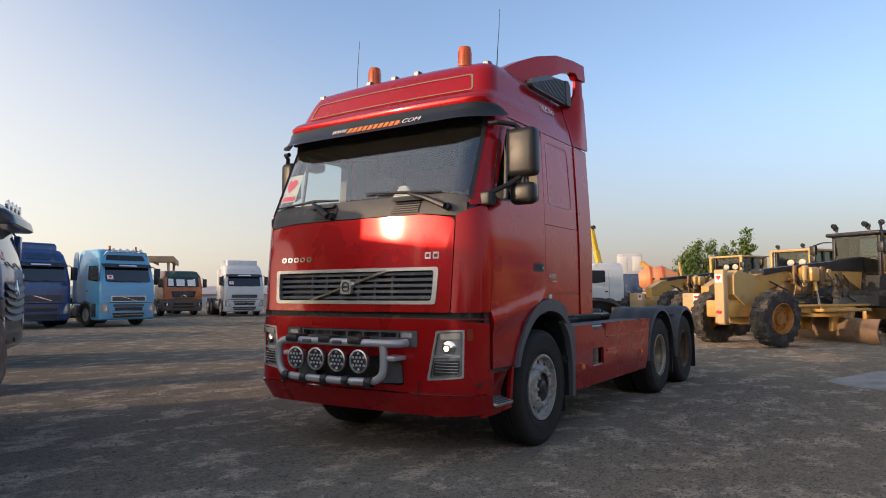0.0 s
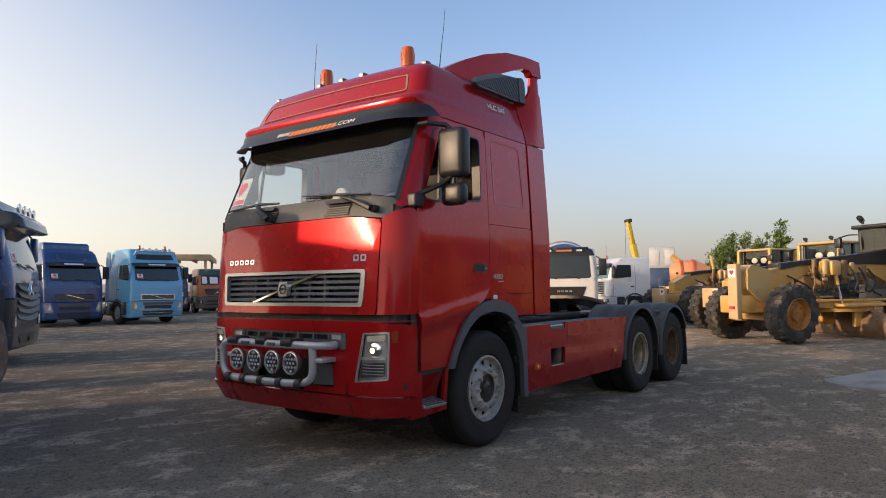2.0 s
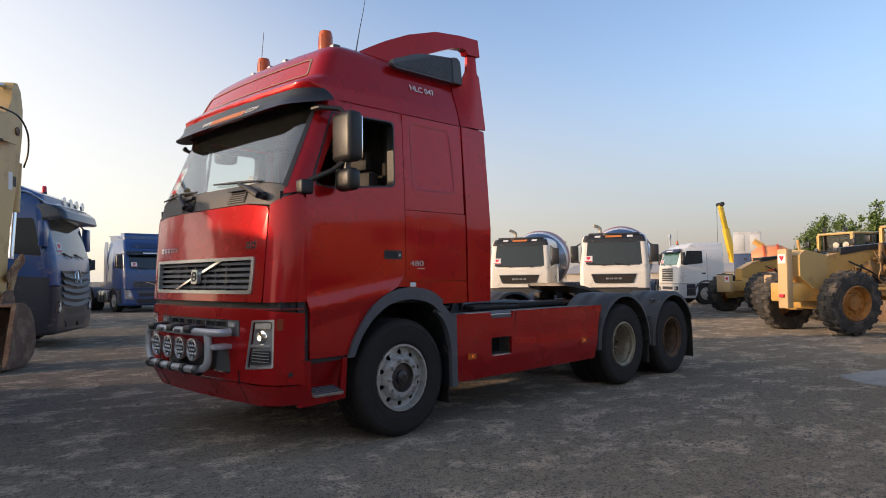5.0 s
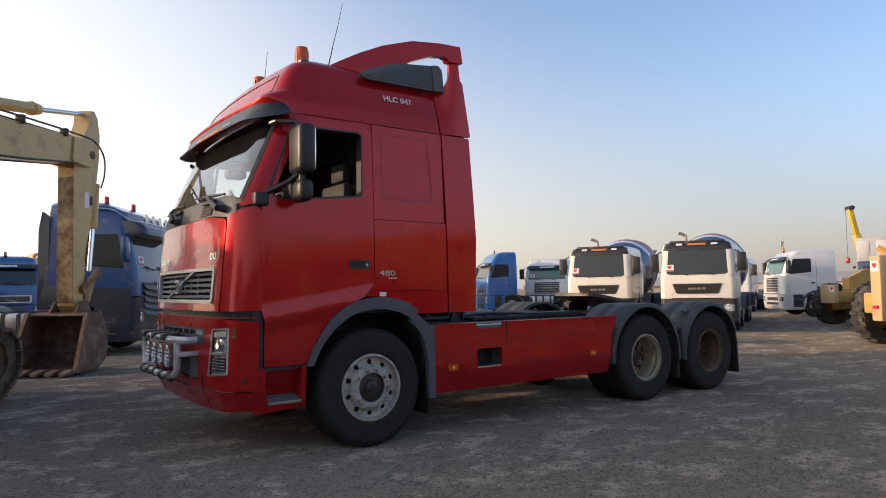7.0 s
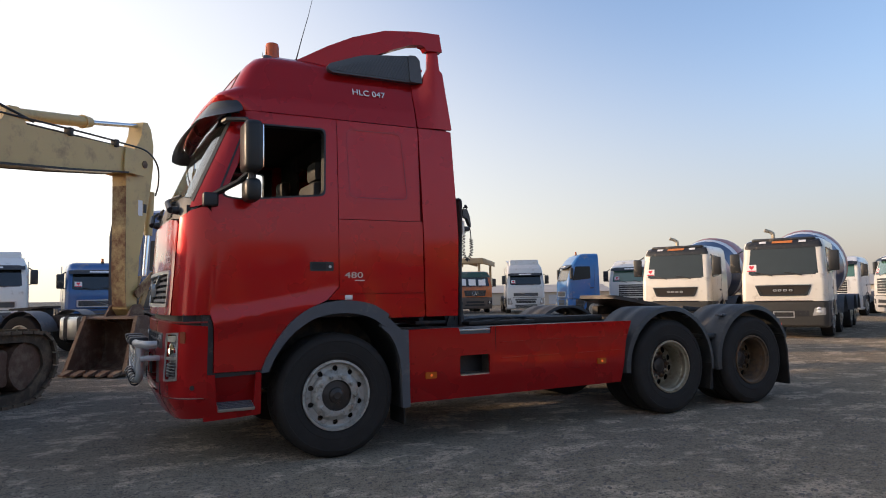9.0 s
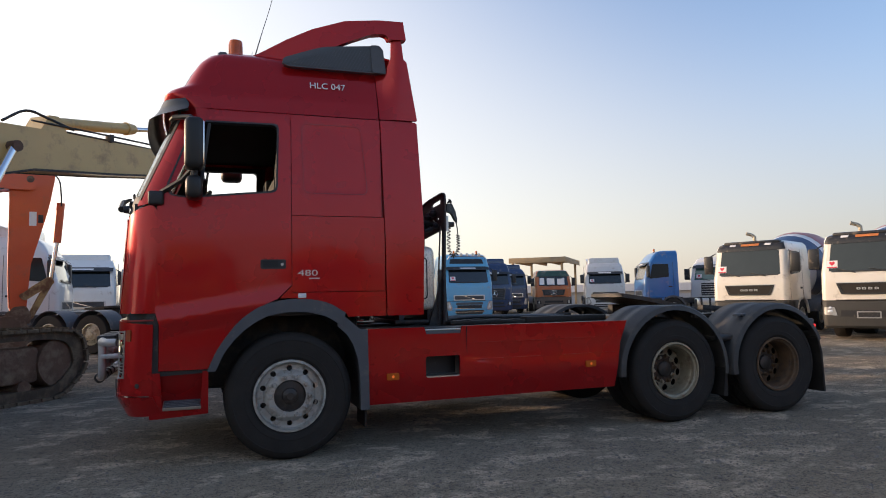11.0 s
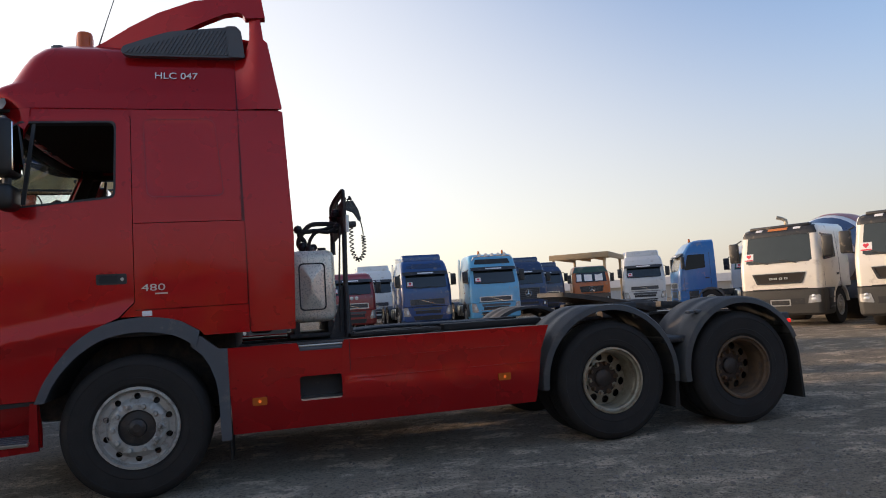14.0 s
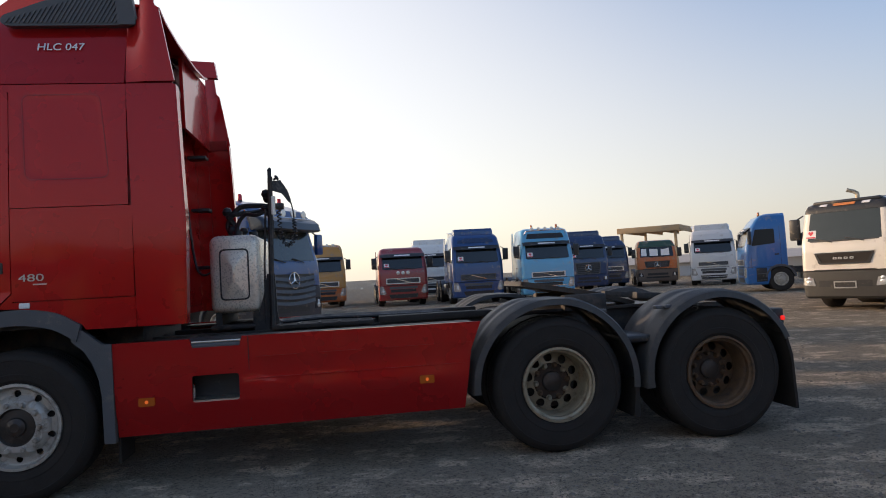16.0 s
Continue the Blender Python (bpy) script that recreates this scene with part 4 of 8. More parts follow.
part("aerial", tube([(-0.22, 2.15, 3.50), (-0.20, 2.15, 3.9), (-0.17, 2.15, 4.23)], [0.006, 0.004, 0.003], 6), BLACK, hero, "thin whip aerial")
part("aerial", tube([(-0.36, 0.36, 3.49), (-0.28, 0.36, 3.545), (-0.26, 0.36, 3.56), (-0.20, 0.38, 3.78), (-0.13, 0.40, 4.02), (-0.08, 0.42, 4.22)], [0.014, 0.010, 0.006, 0.004, 0.003, 0.002], 6), BLACK, hero, "thin whip aerial")
# wing spoiler with end plates, and the slatted side deflectors
ZT = table([(-0.30, 3.53), (-0.20, 3.58), (0.0, 3.69), (0.22, 3.785), (0.51, 3.862), (0.80, 3.875), (0.98, 3.88), (1.03, 3.87), (1.055, 3.83)])
WY = table([(-0.2, 0.30), (0.2, 0.17), (0.5, 0.08), (0.85, 0.01), (1.06, -0.02)])
part("roof_spoiler", sheet(lambda x, k: (x, 1.25 + (k * 2 - 1) * (1.25 - WY(x)), ZT(x) - 0.02 * (2 * k - 1) ** 6 - 0.06 - 0.27 * max(0, x) * (1 - (2 * k - 1) ** 4)), lin(-0.18, 1.0, 16), [0.13, 0.2, 0.35, 0.5, 0.65, 0.8, 0.87], (0.0, 0, -0.02)), RED, hero, "red roof wing spoiler")
for far in (False, True):
    fl = (lambda x, z, d, far=far: (x, (2.5 - (WY(x) + d)) if far else WY(x) + d, z))
    part("spoiler_end", panel([(-0.30, 3.52), (-0.16, 3.60), (0.0, 3.685), (0.22, 3.78), (0.51, 3.858), (0.80, 3.875), (1.03, 3.87), (1.055, 3.70), (0.90, 3.70), (0.88, 3.735), (0.84, 3.75), (0.74, 3.74), (0.60, 3.69), (0.30, 3.57), (0.05, 3.48), (-0.25, 3.46)], fl, 0.09, [], 0.06, 0), RED, hero, "red spoiler end plate")
    dm = mat("ribbed_carbon", (0.075, 0.08, 0.085), 0.45, 0.2, 0, 0.1, 6)
    dp = part("side_deflector", panel(rnd([(-0.05, 3.42), (-0.04, 3.47), (0.30, 3.60), (0.80, 3.66), (0.86, 3.62), (0.885, 3.40), (0.0, 3.395)], [0.03, 0.03, 0.08, 0.04, 0.02, 0.01, 0.03], 3), lambda x, z, d, far=far: (x, (2.5 - (0.09 + d)) if far else 0.09 + d, z), 0.06, [], 0, 0), dm, hero, "dark ribbed side deflector")
    for k in range(26):
        x0 = -0.02 + k * 0.030
        hi = min(3.45 + (x0 + 0.05) * 0.40, 3.635)
        a, b = (x0, 3.415), (x0 + (hi - 3.42) * 0.55, hi - 0.015)
        part("rib", panel([(a[0], a[1]), (a[0] + 0.014, a[1]), (b[0] + 0.014, b[1]), (b[0], b[1])], lambda x, z, d, far=far: (x, (2.5 - (0.082 + d)) if far else 0.082 + d, z), 0.01), GREY, dp)
    part("deflector_cap", panel(rnd([(0.76, 3.402), (0.886, 3.398), (0.862, 3.62), (0.82, 3.662), (0.74, 3.655)], 0.015, 2), lambda x, z, d, far=far: (x, (2.5 - (0.075 + d)) if far else 0.075 + d, z), 0.02), GREY, dp)

# added behind the seams to stop sky showing; near side darkened as seam shade
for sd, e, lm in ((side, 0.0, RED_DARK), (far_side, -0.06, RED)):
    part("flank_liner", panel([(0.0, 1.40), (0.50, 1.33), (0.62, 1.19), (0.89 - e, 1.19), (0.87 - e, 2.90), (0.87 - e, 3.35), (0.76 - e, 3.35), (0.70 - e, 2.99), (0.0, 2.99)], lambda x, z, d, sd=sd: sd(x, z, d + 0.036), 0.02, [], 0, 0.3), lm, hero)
# strip added to block the sky behind the fairing seam, in the shade red
for sd in (side, far_side):
    part("seam_backing", panel(rect(0.82, 1.13, 2.90, 3.0), lambda x, z, d, sd=sd: sd(x, z, d + 0.02), 0.02), RED_DARK, hero)
part("front_liner", panel([(-1.36, 1.27), (1.36, 1.27), (1.36, 2.1), (-1.36, 2.1)], lambda u, v, d: cab(u, v, d + 0.10), 0.02, [], 0.1, 0.3), BLACK, hero)
# rear wall, floor, inside of the cab
part("cab_rear_wall", panel([(0.05, 1.19), (2.465, 1.19), (2.465, 2.93), (2.42, 3.0), (2.3, 3.50), (0.2, 3.50), (0.10, 3.0), (0.05, 2.93)], lambda u, v, d: (0.80 - d + (0.012 if int(v / 0.12) % 2 else 0), u, v), 0.03, [], 0, 0.06), RED, hero, "red ribbed rear cab wall")
part("rear_roof_panel", panel([(1.3, 2.90), (2.46, 2.90), (2.46, 3.25), (2.40, 3.60), (1.3, 3.56)], lambda u, v, d: (0.95 - d - 0.02 * (v - 2.9), u, v), 0.03, [], 0.2, 0.1), RED, hero, "red panel under the spoiler")
part("cab_floor", box(-1.25, 0.80, 0.08, 2.42, 1.20, 1.26), TRIM_IN, hero)
part("headlining", box(-0.90, 0.78, 0.08, 2.42, 2.93, 2.95), LINING, hero)
part("bunk_curtain", panel([(0.1, 1.26), (2.4, 1.26), (2.4, 2.93), (0.1, 2.93)], lambda u, v, d: (0.10 + 0.03 * math.sin(u * 30) + d, u, v), 0.02, [rect(0.75, 1.75, 1.9, 2.75)], 0.05, 0.5), LINING, hero, "dark sleeper curtain")
dash = part("dashboard", loft([[(-1.22 + o, y, 1.5) for y in lin(0.12, 2.38, 9)] + [(-0.75 + o, y, 1.5) for y in lin(2.38, 0.12, 9)] for o in (0, )] + [[(-1.26 + 0.03 * abs(y - 1.25), y, 2.14) for y in lin(0.12, 2.38, 9)] + [(-0.86, y, 2.18) for y in lin(2.38, 0.12, 9)]]), TRIM_IN, hero, "dark grey dashboard")
part("cloth_on_dash", lathe([(0.16, 0), (0.13, 0.05), (0.07, 0.11), (0.05, 0.14), (0, 0.15)], Matrix.Translation((-1.03, 0.90, 2.20)) @ Matrix.Diagonal((0.5, 1.0, 1.15, 1)), 9), STICKER, hero, "crumpled pale cloth on the dashboard")
part("steering_wheel", tube([(-0.74 + 0.10 * math.cos(a), 0.62 + 0.22 * math.sin(a), 2.14 + 0.19 * math.cos(a)) for a in [2 * math.pi * i / 24 for i in range(24)]], 0.016, 8, None, True), BLACK, hero, "black steering wheel")
part("steering_column", rod((-1.0, 0.62, 1.9), (-0.75, 0.62, 2.13), 0.05, 0.06), BLACK, hero)
for y in (0.62, 1.88):
    seat = part("seat", box(-0.50, 0.0, y - 0.26, y + 0.26, 1.70, 1.86, 0.05), TRIM_IN, hero, "grey cloth seat")
    part("backrest", box(-0.08, 0.06, y - 0.25, y + 0.25, 1.80, 2.45, 0.05, None, Matrix.Translation((-0.03, 0, 0))), TRIM_IN, seat)
    part("headrest", box(-0.06, 0.05, y - 0.14, y + 0.14, 2.47, 2.66, 0.04), TRIM_IN, seat)
    part("seat_base", box(-0.42, -0.06, y - 0.2, y + 0.2, 1.25, 1.72, 0.02), BLACK, seat)
km = part("kerb_mirror", box(-0.50, -0.26, 2.54, 2.72, 2.76, 2.90, 0.05, None, None, 3), BLACK, hero, "black kerb mirror over the far door")
part("mirror_stem", rod((-0.38, 2.60, 2.90), (-0.36, 2.47, 2.97), 0.014, None, 8), BLACK, km)

# door mirrors
for far in (False, True):
    f = (lambda p, far=far: (p[0], 2.5 - p[1] if far else p[1], p[2]))
    def mbox(x0, x1, y0, y1, z0, z1, bev, far=far):
        x0, x1 = x0 + (0.0 if far or y1 > 0 else 0.085), x1 + (0.0 if far or y1 > 0 else 0.085)
        ya, yb = (2.5 - y1 * 0.2 + 0.03, 2.5 - y0 * 0.6 + 0.03) if far else (y0, y1)
        x0, x1 = (x0 + 0.12, x1 + 0.12) if far else (x0, x1)
        return box(x0, x1, ya, yb, z0, z1, bev, None, None, 4)
    mir = part("door_mirror", mbox(-0.93, -0.782, -0.30, -0.03, 2.385, 2.80, 0.05), HOUSING, hero, "dark grey door mirror housing")
    part("mirror_glass", mbox(-0.789, -0.778, -0.275, -0.055, 2.42, 2.765, 0.004), MIRROR, mir)
    part("wide_angle_mirror", mbox(-0.92, -0.79, -0.28, -0.05, 2.15, 2.335, 0.05), HOUSING, mir, "small wide-angle mirror housing")
    part("mirror_arm", tube([f((-0.76, -0.15, 2.78)), f((-0.80, -0.10, 2.835)), f((-0.93, 0.00, 2.845)), f((-0.95, 0.07, 2.84))], 0.022, 8), HOUSING, mir)
    part("mirror_arm", tube([f((-0.78, -0.16, 2.40)), f((-0.86, -0.08, 2.32)), f((-1.04, 0.04, 2.22)), f((-1.07, 0.08, 2.20))], 0.022, 8), HOUSING, mir)
    part("mirror_foot", mbox(-1.12, -1.0, -0.03, 0.07, 2.12, 2.235, 0.02), BLACK, mir)
    part("mirror_link", tube([f((-0.77, -0.16, 2.39)), f((-0.77, -0.16, 2.33))], 0.03, 8), BLACK, mir)

# lettering and badges on the near flank
flat = Matrix(((1, 0, 0, 0), (0, 0, -1, 0), (0, 1, 0, 0), (0, 0, 0, 1)))
lettering("fleet_number", "HLC 047", 0.088, WHITE_TXT, hero, Matrix.Translation((0.35, INS(3.245) - 0.012, 3.243)) @ pose(0, 0, 0, -20) @ flat, "white lettering")
lettering("power_badge", "480", 0.072, SILVER, hero, Matrix.Translation((0.150, -0.006, 1.562)) @ flat @ Matrix.Shear("XZ", 4, (0, 0)) @ Matrix.Diagonal((1.6, 1, 1, 1)), "silver number badge")
part("badge_bar", box(0.16, 0.25, -0.006, 0, 1.512, 1.522), SILVER, hero)
part("small_badge", box(0.065, 0.135, -0.008, 0, 1.35, 1.39, 0.006), WHITE_TXT, hero, "small pale badge")

# side skirts, steps, marker lamps
for far in (False, True):
    fm = (lambda x, z, d, far=far: (x, 2.5 - d if far else d, z))
    tuck = (lambda x, z, d, far=far: (x, (2.5 - (d + 0.02 * max(0, (0.62 - z) / 0.2))) if far else d + 0.02 * max(0, (0.62 - z) / 0.2), z))
    hole = rnd(rect(1.20, 1.53, 0.61, 0.80), 0.02, 2)

    def press(x, z, d, far=far):
        t = 0.0
        if 1.62 < x < 3.14:
            t = 0.010 * min(1, max(0, (z - 0.735) / 0.012))
        y = d + t + 0.03 * max(0, (0.60 - z) / 0.2)
        return (x, 2.5 - y if far else y, z)
    skirt = part("side_skirt", panel([(0.685, 0.40), (3.185, 0.41), (3.25, 0.85), (3.335, 1.06), (1.56, 1.065), (1.54, 1.0), (1.21, 1.0), (1.19, 1.065), (0.66, 1.065)], press, 0.03, [hole], 0.12, 0.06), RED, hero, "red side skirt with a step hole")
    for zc in (0.745, 0.90):
        part("skirt_crease", panel([(1.66, zc), (3.20 + (zc - 0.745) * 0.4, zc + 0.004), (3.20 + (zc - 0.745) * 0.4, zc + 0.012), (1.66, zc + 0.010)], lambda x, z, d, far=far: (x, 2.5 + 0.004 - d if far else d - 0.004, z), 0.016), RED, skirt)
    part("step_hole_box", box(1.18, 1.55, *(sorted((2.5 - 0.034, 2.5 - 0.20)) if far else (0.19, 0.20)), 0.59, 0.82), BLACK, skirt)
    part("step_plate", box(1.19, 1.54, *(sorted((2.5 - 0.01, 2.5 - 0.2)) if far else (0.01, 0.2)), 0.60, 0.622), ALU, skirt)
    part("skirt_seam", panel(rect(1.60, 1.604, 0.45, 1.06), lambda x, z, d, far=far: (x, 2.5 + 0.002 - d if far else d - 0.002 + 0.03 * max(0, (0.60 - z) / 0.2), z), 0.01), BLACK, skirt)
    for x in (0.89, 2.90):
        z = 0.64 if x < 1 else 0.653
        lm = part("side_marker", panel(rnd(rect(x - 0.055, x + 0.055, z - 0.03, z + 0.03), 0.01, 2), lambda a, b, d, far=far: (a, 2.5 + 0.016 - d if far else d - 0.016, b), 0.02), AMBER, skirt, "amber side marker lamp")
        part("bulb", panel(circle(x, z, 0.013, 8), lambda a, b, d, far=far: (a, 2.5 + 0.019 - d if far else d - 0.019, b), 0.006), AMBER_LIT, lm)
    tr = part("deck_step", box(1.19, 1.56, *((2.05, 2.49) if far else (0.01, 0.45)), 0.985, 1.03, 0.01), GREY, hero, "ribbed grey step plate")
    for k in range(3):
        part("tread_rib", box(1.20, 1.55, *((2.46 - k * 0.12, 2.49 - k * 0.12) if far else (0.012 + k * 0.12, 0.045 + k * 0.12)), 1.03, 1.045, 0.004), ALU, tr)
    part("skirt_top", box(0.70, 3.30, *((2.12, 2.47) if far else (0.03, 0.38)), 1.035, 1.052), FRAME, hero)

# chassis
for y in (0.84, 1.58):
    rl = box(-1.15, 5.85, y, y + 0.08, 0.78, 1.04)
    part("chassis_rail", rl, FRAME, hero, "black steel chassis rail")
for x in (0.9, 1.9, 2.9, 3.45, 4.62, 5.75):
    part("cross_member", box(x, x + 0.09, 0.92, 1.58, 0.80, 1.0), FRAME, hero)
DECK = mat("dirty_deck_steel", (0.030, 0.025, 0.022), 0.65, 0.1, 0, 0.35, 9, 0.3, 60, (0.075, 0.06, 0.048), 0.3, 5, spec=0.25)
walk_deck = part("catwalk", box(1.70, 2.55, 0.70, 1.80, 1.05, 1.08, 0.004), DECK, hero, "worn deck plate")
for k in range(5):
    part("tread_bar", box(1.74 + 0.17 * k, 1.765 + 0.17 * k, 0.72, 1.78, 1.08, 1.088), FRAME, walk_deck)
for k, y in enumerate((1.02, 1.20, 1.38)):
    part("air_line", tube(smooth_path([(1.74, y, 1.09), (2.1, y + 0.04, 1.105), (2.6, y - 0.03, 1.10), (3.2, y + 0.02, 1.09)], 6), 0.016, 7), BLACK, hero, "black air line on the chassis")
part("deck_strip", box(2.6, 3.6, 0.78, 0.95, 1.04, 1.10, 0.01), DECK, hero)
part("deck_strip", box(2.6, 3.6, 1.55, 1.72, 1.04, 1.10, 0.01), DECK, hero)
part("gearbox", lathe([(0, 0), (0.33, 0), (0.36, 0.5), (0.28, 1.3), (0.16, 1.6), (0, 1.6)], axis_frame((-0.6, 1.25, 0.85), (1.0, 1.25, 0.75))[0], 14), FRAME, hero)
part("fuel_tank", box(1.62, 3.05, 0.08, 0.75, 0.46, 1.0, 0.10), ALU, hero)
part("air_tank", lathe([(0, 0), (0.12, 0.02), (0.14, 0.06), (0.14, 0.8), (0.12, 0.84), (0, 0.86)], axis_frame((2.2, 2.2, 0.62), (3.06, 2.2, 0.62))[0], 14), FRAME, hero)
part("under_tank", box(1.0, 2.9, 1.75, 2.42, 0.46, 1.0, 0.1), ALU, hero)
# plain box added in the engine space so no light shows through the arch
part("engine_block", box(-0.85, 0.72, 0.62, 1.88, 0.55, 1.19, 0.06), FRAME, hero, "dark box added under the cab to block light")
part("front_axle", rod((0, 0.35, 0.5), (0, 2.15, 0.5), 0.07), FRAME, hero)
for x in (3.94, 5.31):
    part("rear_axle", rod((x, 0.3, 0.52), (x, 2.2, 0.52), 0.1), FRAME, hero)
    part("differential", lathe([(0, 0), (0.15, 0.03), (0.24, 0.2), (0.24, 0.3), (0.15, 0.47), (0, 0.5)], axis_frame((x, 1.0, 0.55), (x, 1.5, 0.55))[0], 16), FRAME, hero)
part("leaf_spring", box(3.95, 5.3, 0.80, 0.90, 0.62, 0.72, 0.01), FRAME, hero)
part("leaf_spring", box(3.95, 5.3, 1.60, 1.70, 0.62, 0.72, 0.01), FRAME, hero)
# fifth wheel
fw = Matrix.Translation((4.36, 1.25, 1.245)) @ pose(0, 0, 0, 0, 11, 0)
plate_poly = rnd([(-0.46, -0.36), (-0.20, -0.46), (0.20, -0.46), (0.66, -0.36), (0.66, -0.16), (0.16, -0.05), (0.16, 0.05), (0.66, 0.16), (0.66, 0.36), (0.20, 0.46), (-0.20, 0.46), (-0.46, 0.36)], 0.06, 3)
fifth = part("fifth_wheel", merge(None, panel(plate_poly, lambda u, v, d: (u, v, -d - 0.08 * max(0, u - 0.25)), 0.045), fw), GREASE, hero, "greased fifth-wheel coupling plate")
for y in (0.80, 1.70):
    part("saddle", box(4.25, 4.65, y - 0.06, y + 0.06, 1.04, 1.19, 0.02), FRAME, fifth)
part("mounting_plate", box(3.7, 5.2, 0.78, 1.72, 1.045, 1.07), GREASE, fifth)
for y in (0.86, 1.64):
    part("ramp", box(4.95, 5.75, y - 0.05, y + 0.05, 0, 0.06, 0.005, None, Matrix.Translation((0, 0, 1.12)) @ pose(0, 0, 0, 0, 5, 0) @ Matrix.Translation((0, 0, 0.43))), FRAME, fifth)

# rear mudguards, flaps and lamps
for far in (False, True):
    g = (lambda y, far=far: 2.5 - y if far else y)
    for cx, a0, a1 in ((3.93, 183, -6), (5.315, 188, 22)):
        angs = lin(radians(a0), radians(a1), 30)
        ys = [0.0, 0.012, 0.03, 0.13, 0.15, 0.25, 0.27, 0.37, 0.39, 0.49, 0.51, 0.62, 0.63]
        hs = [-0.06, -0.012, 0.0, 0.0, 0.012, 0.012, 0, 0, 0.012, 0.012, 0, 0, -0.04]

        def guard(a, k, cx=cx, g=g):
            r = (0.68 if cx < 5 else 0.66) + hs[k]
            flat_top = min(0.665, r * math.sin(a)) if math.sin(a) > 0 else r * math.sin(a)
            return (cx + r * 1.0 * math.cos(a), g(ys[k]), 0.53 + flat_top)
        mg = part("mudguard", sheet(guard, angs, list(range(len(ys)))), GUARD, hero, "dusty black plastic mudguard")
        sol = mg.modifiers.new("thick", "SOLIDIFY")
        sol.thickness, sol.offset = 0.012, -1
        for dx in (-0.20, 0.0):
            a = radians(52 if cx < 5 else 128)
            x = cx + 0.67 * math.cos(a) + dx * 0.4
            part("clip", box(x - 0.012, x + 0.05, *sorted((g(0.10), g(0.16))), 0.53 + 0.67 * math.sin(a), 0.53 + 0.67 * math.sin(a) + 0.028, 0.006), GREY, mg)
    part("mud_flap", panel(rnd([(4.545, 0.22), (4.60, 0.22), (4.60, 0.52), (4.58, 0.52)], 0.005, 1), lambda x, z, d, g=g: (x, g(0.04 + d), z), 0.55), RUBBER, hero, "black rubber mud flap")
    part("mud_flap", panel([(5.94, 0.18), (5.965, 0.18), (5.945, 0.62), (5.90, 0.80), (5.88, 0.78), (5.925, 0.60)], lambda x, z, d, g=g: (x, g(0.03 + d), z), 0.58), RUBBER, hero, "black rubber mud flap")
    part("guard_bracket", box(4.50, 4.76, *sorted((g(0.08), g(0.60))), 0.80, 0.86, 0.02), BLACK, hero)
    lampr = part("tail_lamp", box(5.86, 5.95, *sorted((g(0.12), g(0.50))), 0.86, 1.0, 0.015), BLACK, hero, "rear lamp cluster")
    part("tail_lens", box(5.915, 5.945, *sorted((g(0.095), g(0.125))), 0.90, 0.94, 0.008), RED_LIT, lampr, "glowing red side lamp")

# wheels
NEAR = Matrix(((1, 0, 0, 0), (0, 0, -1, 0), (0, 1, 0, 0), (0, 0, 0, 1)))
FARM = Matrix(((1, 0, 0, 0), (0, 0, 1, 0), (0, -1, 0, 0), (0, 0, 0, 1)))
for m0, y, s in ((NEAR, 0.035, 1), (FARM, 2.465, -1)):
    wheel(hero, Matrix.Translation((0.0, y, 0.525)) @ m0, 0.535, 0.33, 0.295, "front")
    for x, rm, sp in ((3.945, DISC, 0.3), (5.315, RUST, 1.2)):
        wheel(hero, Matrix.Translation((x, y + 0.01 * s, 0.52)) @ m0 @ pose(0, 0, 0, 0, 0, 17 * sp), 0.53, 0.27, 0.285, "rear", rm)
        part("inner_tyre", lathe([(0.53, -0.31), (0.53, -0.55), (0.28, -0.57), (0.28, -0.29)], Matrix.Translation((x, y + 0.01 * s, 0.52)) @ m0, 32, None, True), RUBBER, hero)

# gear behind the cab: polished oil tank, valve stand with hoses, brackets
tank = part("hydraulic_tank", box(1.18, 1.61, 0.88, 1.90, 1.20, 1.87, 0.075, None, None, 4), TANKSKIN, hero, "dull cream aluminium oil tank")
tf = rnd([(1.27, 1.31), (1.515, 1.31), (1.515, 1.75), (1.27, 1.75)], 0.045, 4)
ti = rnd(rect(1.282, 1.503, 1.322, 1.738), 0.04, 4)
part("tank_groove", panel(tf, lambda x, z, d: (x, 0.874 + d, z), 0.012, [ti]), FRAME, tank)
part("tank_field", loft([[(u, 0.877, v) for u, v in ti], [(1.3925 + (u - 1.3925) * 0.62, 0.858, 1.53 + (v - 1.53) * 0.72) for u, v in ti], [(1.3925 + (u - 1.3925) * 0.12, 0.838, 1.53 + (v - 1.53) * 0.35) for u, v in ti]]), TANKSKIN, tank, "pressed diamond field", 0.3)
for x, y in ((1.40, 1.10), (1.52, 1.22)):
    part("filler_cap", lathe([(0, 0.05), (0.04, 0.05), (0.045, 0.0)], Matrix.Translation((x, y, 1.865)), 12), BLACK, tank)
part("tank_cradle", box(1.17, 1.62, 0.92, 1.86, 1.06, 1.10, 0.01), FRAME, hero)
for x in (1.24, 1.55):
    part("tank_foot", box(x - 0.025, x + 0.025, 0.93, 1.82, 1.09, 1.21), FRAME, hero)
stand = part("hose_stand", tube([(1.695, 0.885, 1.02), (1.70, 0.885, 1.6), (1.722, 0.885, 2.36)], [0.026, 0.024, 0.022], 8), FRAME, hero, "black stand for the air hoses")
part("strut", tube([(1.635, 0.89, 1.10), (1.645, 0.89, 1.6), (1.672, 0.89, 2.08)], 0.009, 7), FRAME, stand)
part("strut", tube([(1.655, 1.46, 1.86), (1.66, 1.47, 2.04)], 0.026, 7), FRAME, stand)
